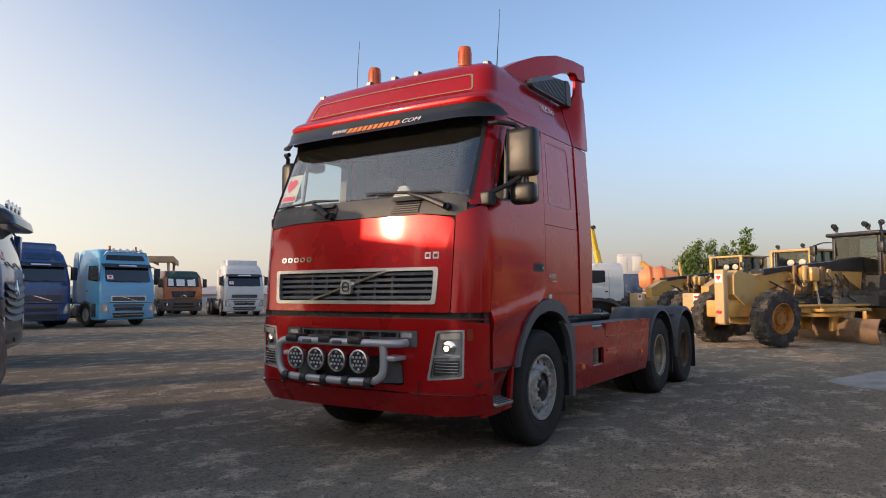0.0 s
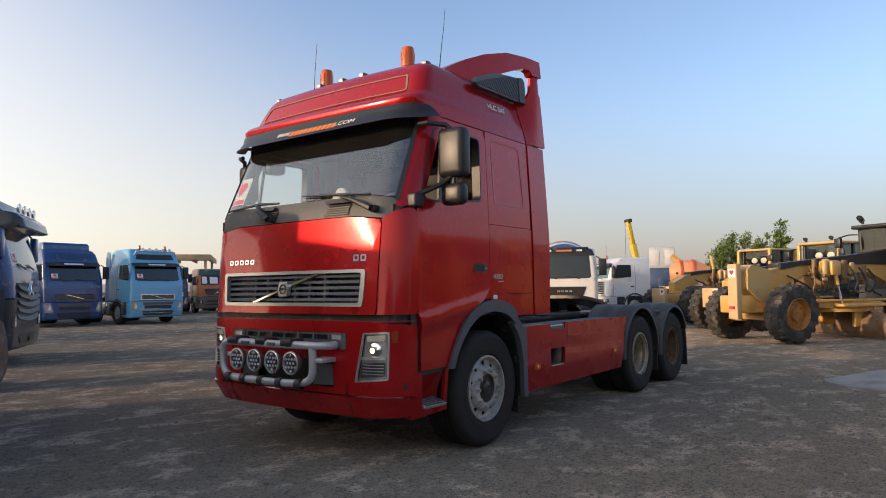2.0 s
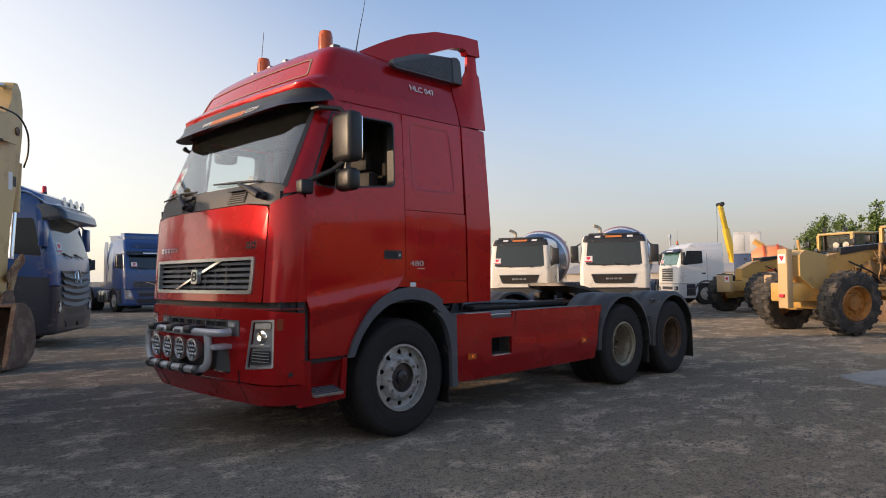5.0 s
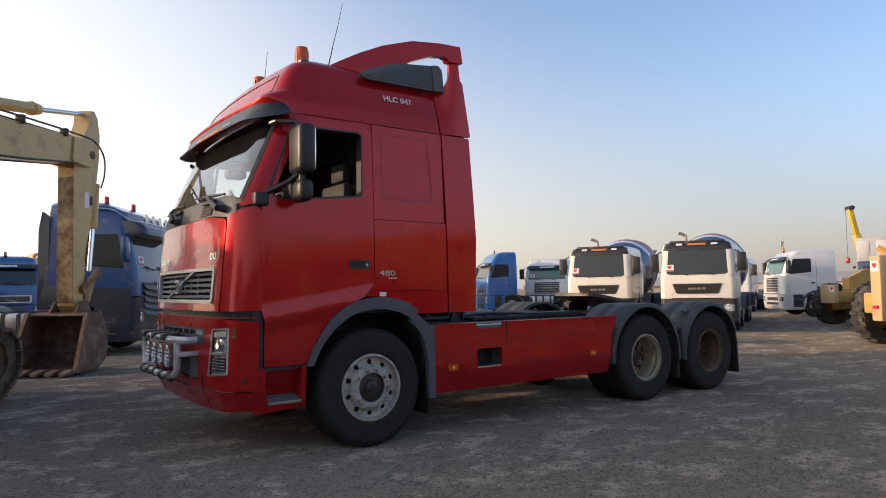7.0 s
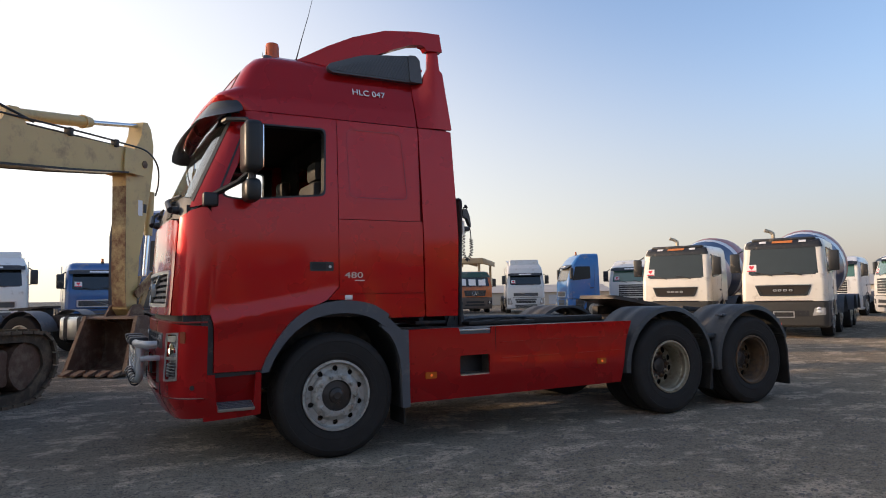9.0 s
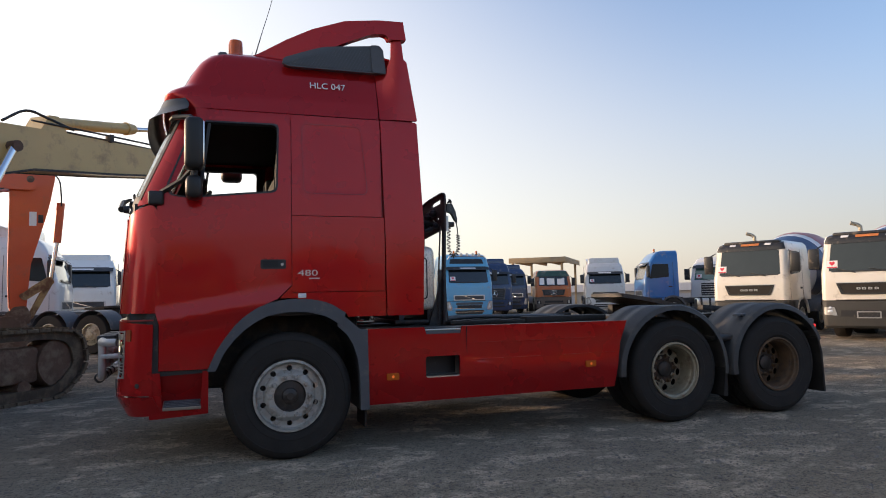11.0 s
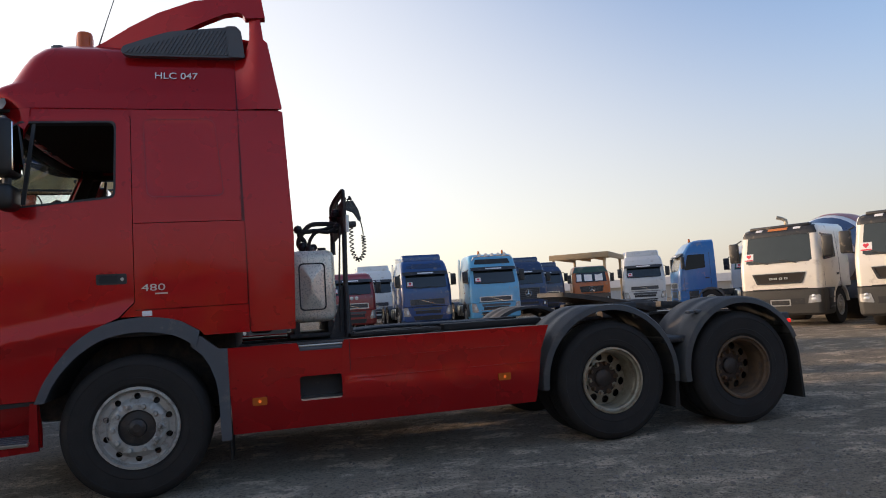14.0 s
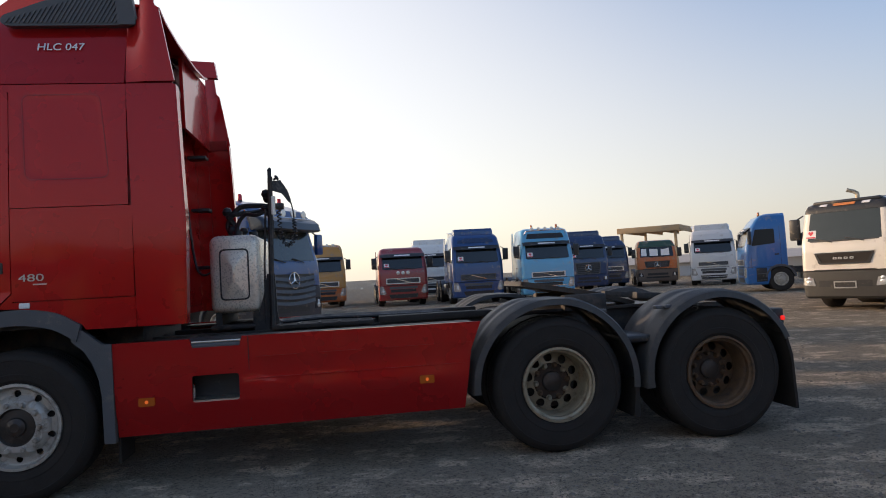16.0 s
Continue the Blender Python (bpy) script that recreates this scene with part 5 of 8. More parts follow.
part("stand_gusset", panel([(1.53, 1.04), (1.76, 1.04), (1.735, 1.2), (1.725, 1.52), (1.66, 1.52), (1.62, 1.32)], lambda x, z, d: (x, 0.895 + d, z), 0.03), FRAME, stand)
slot = rnd([(0.97, 2.335), (1.20, 2.31), (1.20, 2.355), (0.97, 2.385)], 0.015, 2)
holes = [slot] + [rnd([(y, z), (y + 0.05, z), (y + 0.05, z + 0.035), (y, z + 0.035)], 0.008, 1) for y, z in ((1.02, 2.16), (1.14, 2.14), (1.34, 2.20))]
part("hose_board", panel(rnd([(0.875, 2.06), (1.50, 1.98), (1.50, 2.28), (1.40, 2.37), (1.0, 2.425), (0.90, 2.435), (0.875, 2.40)], 0.03, 3), lambda y, z, d: (1.715 - 0.10 * (y - 0.88) + d, y, z), 0.02, holes), FRAME, stand)
part("board_rim", tube(smooth_path([(1.715, 0.87, 2.02), (1.72, 0.87, 2.36), (1.718, 0.91, 2.43), (1.70, 1.05, 2.425), (1.665, 1.40, 2.375), (1.655, 1.50, 2.30), (1.655, 1.51, 2.00)], 6), 0.016, 7), FRAME, stand)
for y, z, r in ((1.10, 2.24, 0.045), (1.26, 2.22, 0.05), (1.38, 2.12, 0.04), (1.0, 2.10, 0.035), (1.2, 2.08, 0.035)):
    part("valve", lathe([(0, -r), (r * 0.7, -r * 0.7), (r, 0), (r * 0.7, r * 0.7), (0, r)], Matrix.Translation((1.66, y, z)), 10), BLACK, stand)
part("sleeve", tube([(1.735, 0.875, 2.03), (1.738, 0.875, 2.19)], 0.024, 10), SILVER, stand, "pale plastic sleeve")
part("coupling", loft([[(1.74, y, z) for y, z in rect(0.86, 0.91, 2.24, 2.32)], [(1.81, y, z) for y, z in rect(0.89, 0.95, 2.22, 2.33)], [(1.86, y, z) for y, z in rect(0.92, 0.98, 2.15, 2.25)], [(1.885, y, z) for y, z in rect(0.94, 0.98, 2.13, 2.17)]]), BLACK, stand, "black hose coupling", 0.5)
part("coupling", box(1.735, 1.83, 0.87, 0.93, 2.075, 2.13, 0.012), BLACK, stand)
part("knob", lathe([(0, 0.05), (0.022, 0.045), (0.026, 0.03), (0.010, 0.022), (0.010, 0.0)], axis_frame((1.75, 0.87, 2.33), (1.80, 0.86, 2.36))[0], 10), BLACK, stand)
coil = []
drop = smooth_path([(1.782, 0.92, 2.085), (1.785, 0.94, 1.97), (1.793, 0.96, 1.84), (1.845, 0.98, 1.765), (1.90, 0.98, 1.82), (1.908, 0.98, 1.92), (1.905, 0.98, 2.0)], 34)
for i, p in enumerate(drop):
    q = Vector(drop[min(i + 1, len(drop) - 1)]) - Vector(drop[max(i - 1, 0)])
    n1 = Vector((q.z, 0, -q.x)).normalized()
    coil.append(Vector(p) + (n1 * math.cos(i * 0.6) + Vector((0, 1, 0)) * math.sin(i * 0.6)) * 0.018)
part("coiled_hose", tube(coil, 0.006, 5), BLACK, stand, "coiled black air hose")
part("hose", tube(smooth_path([(1.905, 0.98, 2.0), (1.90, 0.98, 2.06), (1.88, 0.97, 2.16)], 6), 0.006, 6), BLACK, stand)
for k in range(2):
    part("hose", tube(smooth_path([(1.68, 1.20 + 0.1 * k, 2.14), (1.55, 1.2 + 0.1 * k, 2.15 - 0.05 * k), (1.42, 1.2, 2.14 - 0.06 * k), (1.34 - 0.03 * k, 1.2, 2.06), (1.30 + 0.06 * k, 1.22, 1.97), (1.34, 1.22, 1.87)], 6), 0.024, 8), BLACK, stand)
part("hose", tube(smooth_path([(1.68, 1.05, 2.10), (1.58, 1.05, 2.05), (1.47, 1.1, 2.06), (1.40, 1.12, 1.97), (1.40, 1.12, 1.88)], 6), 0.018, 8), BLACK, stand)
for x, z, r in ((1.30, 2.10, 0.045), (1.34, 1.93, 0.05), (1.44, 1.92, 0.04)):
    part("valve", lathe([(0, -r), (r * 0.7, -r * 0.7), (r, 0), (r * 0.7, r * 0.7), (0, r)], Matrix.Translation((x, 1.2, z)), 10), BLACK, stand)
for z, y in ((1.62, 0.30), (2.2, 0.4), (2.72, 0.5)):
    part("cab_bracket", box(0.82, 1.0, 2.5 - y - 0.10, 2.5 - y + 0.05, z, z + 0.035, 0.008), BLACK, hero)
part("cable", tube(smooth_path([(0.85, 1.7, 2.2), (0.90, 1.7, 1.7), (1.0, 1.55, 1.55), (1.15, 1.6, 1.62)], 6), 0.012, 6), BLACK, hero)
part("air_intake", box(0.83, 1.02, 0.35, 0.60, 1.15, 1.6, 0.04), BLACK, hero)
part("number_board", box(5.92, 5.94, 1.0, 1.5, 0.75, 0.87), STICKER, hero)

# ---- ground ----
def ground_mat():
    m = bpy.data.materials.new("gravel_yard")
    m.use_nodes = True
    n, l = m.node_tree.nodes, m.node_tree.links
    p = n["Principled BSDF"]
    tc = n.new("ShaderNodeTexCoord")

    def noise_node(sc, det, rough=0.6, stretch=None):
        t = n.new("ShaderNodeTexNoise")
        t.inputs["Scale"].default_value, t.inputs["Detail"].default_value, t.inputs["Roughness"].default_value = sc, det, rough
        if stretch:
            mp = n.new("ShaderNodeMapping")
            mp.inputs["Scale"].default_value, mp.inputs["Rotation"].default_value = stretch, (0, 0, radians(20))
            l.new(tc.outputs["Object"], mp.inputs[0])
            l.new(mp.outputs[0], t.inputs["Vector"])
        else:
            l.new(tc.outputs["Object"], t.inputs["Vector"])
        return t

    def ramp(src, a, b):
        r = n.new("ShaderNodeMapRange")
        r.interpolation_type = "SMOOTHSTEP"
        r.inputs[1].default_value, r.inputs[2].default_value = a, b
        l.new(src, r.inputs[0])
        return r.outputs[0]

    def mixc(f, a, b):
        x = n.new("ShaderNodeMix")
        x.data_type = "RGBA"
        l.new(f, x.inputs[0])
        for i, c in ((6, a), (7, b)):
            if isinstance(c, tuple):
                x.inputs[i].default_value = (*c, 1)
            else:
                l.new(c, x.inputs[i])
        return x.outputs[2]
    broad = noise_node(0.09, 4)
    patch = noise_node(2.1, 12, 0.70, (0.7, 1.0, 1.0))
    mottle = noise_node(7.5, 8, 0.72)
    grain = noise_node(44, 6, 0.75)
    grit = n.new("ShaderNodeTexVoronoi")
    grit.inputs["Scale"].default_value = 60
    l.new(tc.outputs["Object"], grit.inputs["Vector"])
    base = mixc(ramp(broad.outputs[0], 0.35, 0.65), (0.36, 0.308, 0.246), (0.46, 0.38, 0.28))
    base = mixc(ramp(patch.outputs[0], 0.50, 0.60), base, (0.74, 0.60, 0.45))
    base = mixc(ramp(mottle.outputs[0], 0.30, 0.52), (0.265, 0.230, 0.190), base)
    base = mixc(ramp(grain.outputs[0], 0.34, 0.52), (0.115, 0.104, 0.092), base)
    spots = mixc(ramp(grit.outputs["Color"], 0.86, 0.97), base, (0.40, 0.36, 0.31))
    l.new(spots, p.inputs["Base Color"])
    p.inputs["Roughness"].default_value = 0.92
    p.inputs["Specular IOR Level"].default_value = 0.0
    p.inputs["Diffuse Roughness"].default_value = 1.0
    b = n.new("ShaderNodeBump")
    b.inputs["Strength"].default_value, b.inputs["Distance"].default_value = 1.0, 0.03
    add = n.new("ShaderNodeMath")
    l.new(grain.outputs[0], add.inputs[0])
    l.new(grit.outputs["Distance"], add.inputs[1])
    l.new(add.outputs[0], b.inputs["Height"])
    l.new(b.outputs[0], p.inputs["Normal"])
    return m


GROUND = ground_mat()


def ground_height(x, y):
    fade = max(0.0, 1 - max(0, math.hypot(x - 4, y - 8) - 30) / 30)
    near = min(1.0, max(0.0, (math.hypot((x - 2) / 5.5, (y - 1.2) / 2.6) - 0.8)))
    return -0.012 + fade * (0.022 * noise.noise(Vector((x * 0.35, y * 0.35, 0))) + 0.010 * noise.noise(Vector((x * 1.3, y * 1.3, 3)))) * near


gb = bmesh.new()
axis_x = [-900, -300, -100, -50] + lin(-26, 44, 141) + [70, 130, 300, 900]
axis_y = [-900, -300, -100, -40] + lin(-14, 50, 129) + [70, 110, 180, 400, 900]
gv = [[gb.verts.new((x, y, ground_height(x, y))) for y in axis_y] for x in axis_x]
for i in range(len(axis_x) - 1):
    for j in range(len(axis_y) - 1):
        gb.faces.new((gv[i][j], gv[i + 1][j], gv[i + 1][j + 1], gv[i][j + 1]))
ground = solo("ground", gb, GROUND, "grey-brown compacted gravel yard with pale sandy patches", "ground", None, "", "structure", 3.0)

# loose stones
rng = random.Random(5)
ico = bmesh.new()
bmesh.ops.create_icosphere(ico, subdivisions=1, radius=1)
base_v = [v.co.copy() for v in ico.verts]
base_f = [[v.index for v in f.verts] for f in ico.faces]
ico.free()
sv, sf = [], []
for i in range(11000):
    x, y = rng.uniform(-6.5, 11), rng.uniform(-5.2, 8)
    if rng.random() < 0.35:
        x, y = rng.uniform(-5, 7), rng.uniform(-4.6, -0.5)
    r = 0.005 + 0.013 * rng.random() ** 3
    o = len(sv)
    sx, sy, sz, a = r * rng.uniform(0.8, 1.6), r * rng.uniform(0.8, 1.2), r * rng.uniform(0.5, 0.9), rng.uniform(0, 6.28)
    z = ground_height(x, y) + sz * 0.4
    for v in base_v:
        k = rng.uniform(0.8, 1.15)
        px, py = v.x * sx * k, v.y * sy * k
        sv.append((x + px * math.cos(a) - py * math.sin(a), y + px * math.sin(a) + py * math.cos(a), z + v.z * sz * k))
    sf += [[o + q for q in f] for f in base_f]
sm = bpy.data.meshes.new("gravel")
sm.from_pydata(sv, [], sf)
STONE = mat("loose_stone", (0.22, 0.19, 0.16), 0.9, 0, 0, 0.45, 1.7)
sm.materials.append(STONE)
tagged(new("gravel", sm), "loose pale and grey pebbles scattered on the yard", "gravel", "", "stuff")

# smooth pale slab, flush in the gravel
PAD = mat("pale_slab", (0.33, 0.285, 0.235), 0.85, 0, 0, 0.12, 1.2, 0.15, 60, (0.19, 0.16, 0.13), 0.5, 1.5)
pad_edge = rnd([(6.45, -1.80), (8.3, -2.45), (9.8, -3.4), (9.2, -4.6), (6.6, -5.0), (4.9, -4.1), (5.55, -2.9), (5.95, -2.2)], 0.2, 4)
solo("concrete_slab", panel(pad_edge, lambda u, v, d: (u, v, ground_height(u, v) + 0.012 - d), 0.03, [], 0.5, 0.5), PAD, "pale smooth concrete slab flush in the gravel", "slab")

# ---- parked trucks ----
def paint(name, color, rough=0.3, coat=0.6, dirt=0.15):
    return mat(name, color, rough, 0.0, coat, 0.08, 1.5, 0.02, 8, DUST, dirt, 2.5)


BLUE = paint("blue_paint", (0.006, 0.055, 0.19))
BLUE_B = paint("bright_blue_paint", (0.006, 0.12, 0.36))
LIGHTBLUE = paint("light_blue_paint", (0.085, 0.36, 0.58))
NAVY = paint("navy_paint", (0.012, 0.035, 0.10))
DARKGREY_P = paint("dark_grey_paint", (0.020, 0.026, 0.040), 0.35, 0.5, 0.1)
WHITE = paint("white_paint", (0.72, 0.71, 0.68))
WHITE_GREY = paint("dull_white_paint", (0.55, 0.55, 0.55))
CREAM = paint("warm_white_paint", (0.74, 0.69, 0.60))
ORANGE_P = paint("orange_paint", (0.50, 0.13, 0.03), 0.4, 0.3, 0.3)
YELLOW_P = paint("ochre_paint", (0.50, 0.25, 0.06), 0.4, 0.3, 0.3)
REDDISH = paint("dull_red_paint", (0.28, 0.025, 0.025))
DKGREEN = paint("dark_green_paint", (0.02, 0.06, 0.035), 0.4, 0.3, 0.2)
GREEN_P = paint("green_paint", (0.02, 0.16, 0.06), 0.4, 0.3, 0.2)
DARK_BUMPER = mat("bumper_grey", (0.042, 0.041, 0.038), 0.5, 0, 0, 0.15, 5, 0.1, 80, (0.07, 0.06, 0.05), 0.15, 4)
TARP = mat("grey_tarpaulin", (0.45, 0.47, 0.50), 0.7, 0, 0, 0.15, 2, 0.2, 20, DUST, 0.2, 2)


def rring(z, xf, xb, hw, r, rb=0.06, n=5):
    pts = []
    for cx, cy, rr, a0 in ((xf + r, -hw + r, r, 180), (xb - rb, -hw + rb, rb, 270), (xb - rb, hw - rb, rb, 0), (xf + r, hw - r, r, 90)):
        for k in range(n + 1):
            a = radians(a0 + 90 * k / n)
            pts.append((cx + rr * math.cos(a), cy + rr * math.sin(a), z))
    return pts


def simple_wheel(parent, x, y, R, out, rim_mat, width=0.3, rim_r=None):
    """A plain wheel at x, y; out is -1 or 1 for the side that it faces."""
    rr = rim_r or R * 0.55
    m = Matrix.Translation((x, y, R)) @ (NEAR if out < 0 else FARM)
    w = part("wheel", lathe([(R * 0.98, -width), (R, -width + 0.03), (R, -0.04), (R * 0.96, -0.008), (R * 0.8, 0), (rr, -0.015), (rr, -width)], m, 28, None, True), RUBBER, parent, "dusty black tyre")
    rb = lathe([(rr + 0.01, -0.01), (rr - 0.015, 0.0), (rr - 0.04, -0.06), (rr * 0.62, -0.03), (rr * 0.55, -0.01), (rr * 0.35, -0.0), (rr * 0.3, 0.04), (0, 0.045)], m, 24)
    for k in range(10):
        a = 2 * math.pi * k / 10
        lathe([(0, 0.012), (0.016, 0.01), (0.018, -0.03)], m @ Matrix.Translation((rr * 0.58 * math.cos(a), rr * 0.58 * math.sin(a), 0)), 6, rb)
    part("rim", rb, rim_mat, w)
    return w


def truck(label, x, y, heading, c, group="parked trucks"):
    """A parked cab-over truck: x, y is the middle of its front on the ground, heading the way it faces in degrees, c its build."""
    T = thing("truck", label, "truck", pose(x, y, 0, 0, 0, heading - 180), group)
    g = c.get
    H, w0, w1, hw = g("H", 3.5), g("w0", 1.85), g("w1", 2.65), g("hw", 1.24)
    lean, L = g("lean", 0.22), g("L", 2.25)
    bz = g("bz", 0.95)
    col, low, vis = c["col"], g("low", c["col"]), g("visor", BLACK)
    fx = table([(0, 0.06), (bz, 0.0), (w0 - 0.1, 0.02), (w0, 0.05), (w1, 0.05 + lean), (w1 + 0.06, 0.06 + lean), (max(w1 + 0.12, H - 0.25), g("top", 0.45)), (H - 0.08, g("top", 0.45) + g("crown", 0.18)), (H, g("top", 0.45) + g("crown", 0.18) + 0.22)])
    ins = table([(0, 0.03), (0.6, 0.0), (w0, 0.0), (w1, 0.05), (max(w1 + 0.1, H - 0.25), 0.11 if not g("man") else 0.06), (H - 0.08, 0.17 if not g("man") else 0.09), (H, 0.33 if not g("man") else 0.18)])
    R = 0.16

    def fr(yy, z, d=0.0):
        hh = hw - ins(z)
        a = hh - R
        e = abs(yy)
        xx = fx(z) + (0.03 * (e / a) ** 2 if e < a else 0.03 + R - math.sqrt(max(0, R * R - min(R, e - a) ** 2)))
        return (xx + d, yy, z)
    rings = [rring(z, fx(z) + 0.015, L, hw - ins(z), R) for z in sorted([bz, w0 - 0.3, w0 - 0.05, w0, (w0 + w1) / 2, w1, w1 + 0.06, max(w1 + 0.12, H - 0.25), H - 0.15, H - 0.08, H - 0.03, H])]
    cabp = part("cab", loft(rings), col, T, g("cab_label", ""), 0.5)
    bump = part("bumper", loft([rring(z, q, 1.0 if z > 0.5 else 0.9, hw - k, R) for z, q, k in ((0.30, 0.10, 0.05), (0.36, 0.03, 0.01), (0.62, 0.0, 0.0), (bz - 0.03, 0.0, 0.0), (bz - 0.01, 0.03, 0.02))]), low, T, g("low_label", ""), 0.5)
    part("rear_skirt", box(1.0, L - 0.05, -hw + 0.03, hw - 0.03, bz - 0.05, bz + 0.35), FRAME, T)
    if g("flank"):
        for s in (1, -1):
            part("door_lower", panel([(0.14, 0.62), (0.62, 0.62), (0.80, 1.02), (1.15, 1.18), (L - 0.03, 1.18), (L - 0.03, 1.62), (0.14, 1.52)], lambda a, b, d, s=s: (a, s * (hw + 0.006 - d), b), 0.03), g("flank"), T, "dark grey lower door")
        part("front_dark", panel([(-1.0, 0.98), (1.0, 0.98), (1.0, 1.36), (-1.0, 1.36)], lambda a, b, d: fr(a, b, d - 0.012), 0.02, [], 0.2, 0), g("flank"), T)
        # louvres that dip in the middle, with dark gaps between them
        part("grille_back", panel([(-0.84, 0.90), (0.84, 0.90), (0.90, 1.66), (-0.90, 1.66)], lambda a, b, d: fr(a, b, d - 0.018), 0.02, [], 0.2, 0), BLACK, T)
        for k in range(5):
            zl = 0.94 + 0.15 * k
            part("grille_louvre", panel([(-0.86, zl), (0.86, zl), (0.88, zl + 0.085), (-0.88, zl + 0.085)], lambda a, b, d, zl=zl: fr(a, b - 0.07 * (1 - (a / 0.88) ** 2), d - 0.075 + 0.45 * (b - zl)), 0.025, [], 0.15, 0.03), GREY, T, "dark grey grille louvre")
        for s in (1, -1):
            part("bumper_opening", panel(rnd(rect(*sorted((s * 0.12, s * 0.62)), 0.42, 0.56), 0.03, 2), lambda a, b, d: (0.03 * (a / 1.1) ** 2 - 0.012 + d, a, b), 0.02, [], 0.2, 0), BLACK, T)
    gl = g("glass", DARKGLASS)
    if g("man") or g("pillars"):
        part("screen_surround", panel(rnd([(-hw + 0.02, w0 - 0.01), (hw - 0.02, w0 - 0.01), (hw - 0.065, w1 + 0.02), (-hw + 0.065, w1 + 0.02)], 0.03, 3), lambda a, b, d: fr(a, b, d - 0.008), 0.02, [], 0.05, 0.1), BLACK, T, "black windscreen surround")
    sc = part("windscreen", panel(rnd([(-hw + g("wi", 0.14), w0 + 0.02), (hw - g("wi", 0.14), w0 + 0.02), (hw - g("wi", 0.14) - 0.03, w1), (-hw + g("wi", 0.14) + 0.03, w1)], 0.06, 3), lambda a, b, d: fr(a, b, d - 0.012), 0.02, [], 0.2, 0.2), gl, T, "dark windscreen")
    if g("dust_sheet"):
        part("sunshade", panel([(-0.95, w0 + 0.08), (0.95, w0 + 0.10), (0.92, w1 - 0.08), (-0.5, w1 - 0.16), (-0.9, w1 - 0.05)], lambda a, b, d: fr(a, b, d - 0.018 - 0.01 * math.sin(a * 9)), 0.006, [], 0.1, 0.2), STICKER, sc, "crumpled silver sunshade")
    if g("sticker", True):
        s0 = g("sticker_y", 0.80)
        cd = part("windscreen_card", panel(rect(s0 - 0.13, s0 + 0.13, w0 + 0.10, w0 + 0.30), lambda a, b, d: fr(a, b, d - 0.018), 0.004), STICKER, sc, "white card with a red heart")
        hp = [(s0 + 0.0042 * 16 * math.sin(t) ** 3, w0 + 0.225 + 0.0042 * (13 * math.cos(t) - 5 * math.cos(2 * t) - 2 * math.cos(3 * t) - math.cos(4 * t))) for t in [2 * math.pi * i / 20 for i in range(20)]]
        part("heart_print", panel(hp, lambda a, b, d: fr(a, b, d - 0.022), 0.003), HEART, cd)
        part("red_print", panel(rect(s0 - 0.12, s0 + 0.12, w0 + 0.105, w0 + 0.135), lambda a, b, d: fr(a, b, d - 0.022), 0.003), HEART, cd)
    for q in (0.25, -0.5):
        part("wiper", tube([fr(q, w0 - 0.03, -0.03), fr(q + 0.35, w0 + 0.06, -0.035), fr(q - 0.1 + 0.55, w0 + 0.07, -0.03)], 0.014, 5), BLACK, T)
    # band or visor over the screen
    if g("band"):
        part("roof_band", panel(rnd([(-hw + 0.08, w1 + 0.005), (hw - 0.08, w1 + 0.005), (hw - g("bt", 0.30), H - 0.03), (-hw + g("bt", 0.30), H - 0.03)], 0.05, 3), lambda a, b, d: fr(a, b, d - 0.024), 0.03, [], 0.05, 0.025), c["band"], T, "dark band above the windscreen")
    if g("bandtext"):
        zt = (w1 + H) / 2 + g("tz", 0.05)
        part("band_mark", panel(rect(-0.26, 0.26, zt - 0.035, zt + 0.035), lambda a, b, d: fr(a, b, d - 0.045), 0.012, [], 0.1, 0.03), ORANGE_TXT, T)
        for q in (-0.60, 0.42):
            part("band_mark", panel(rect(q, q + 0.18, zt - 0.03, zt + 0.035), lambda a, b, d: fr(a, b, d - 0.045), 0.012, [], 0.1, 0.03), WHITE_TXT, T)
    if g("visor_box"):
        part("sun_visor", loft([rring(z, x0, 0.5, hw - 0.10, 0.14, 0.06) for z, x0 in ((w1 - 0.06, -0.10), (w1 - 0.03, -0.15), (w1 + 0.14, -0.10), (w1 + 0.24, 0.02), (w1 + 0.27, 0.10))]), vis, T, "deep dark sun visor", 0.5)
    elif g("visor_on", True):
        part("sun_visor", sheet(lambda a, k: fr(a, w1 - 0.10 + 0.17 * k, -0.18 * (1 - k) - 0.02), lin(-hw + 0.12, hw - 0.12, 12), lin(0, 1, 4), (0.015, 0, 0.005)), vis, T, "sun visor")
        part("visor_mark", sheet(lambda a, k: fr(a, w1 - 0.10 + 0.17 * k, -0.18 * (1 - k) - 0.03), lin(-0.4, 0.4, 5), [0.35, 0.7], (0.004, 0, 0)), WHITE_TXT, T)
    part("front_seam", panel(rect(-hw + 0.2, hw - 0.2, bz + 0.0, bz + 0.018), lambda a, b, d: fr(a, b, d - 0.004), 0.01, [], 0.2, 0), BLACK, T)
    if g("man"):
        part("bumper_frame", panel(rnd(rect(-0.27, 0.27, 0.56, 0.74), 0.02, 2), lambda a, b, d: (0.03 * (a / 1.1) ** 2 - 0.016 + d, a, b), 0.02, [rnd(rect(-0.24, 0.24, 0.59, 0.71), 0.015, 2)], 0.2, 0), SILVER, T)
        part("roof_cap", box(0.34, 0.9, -0.82, 0.82, H - 0.08, H + 0.03, 0.05), BLACK, T, "black roof cap")
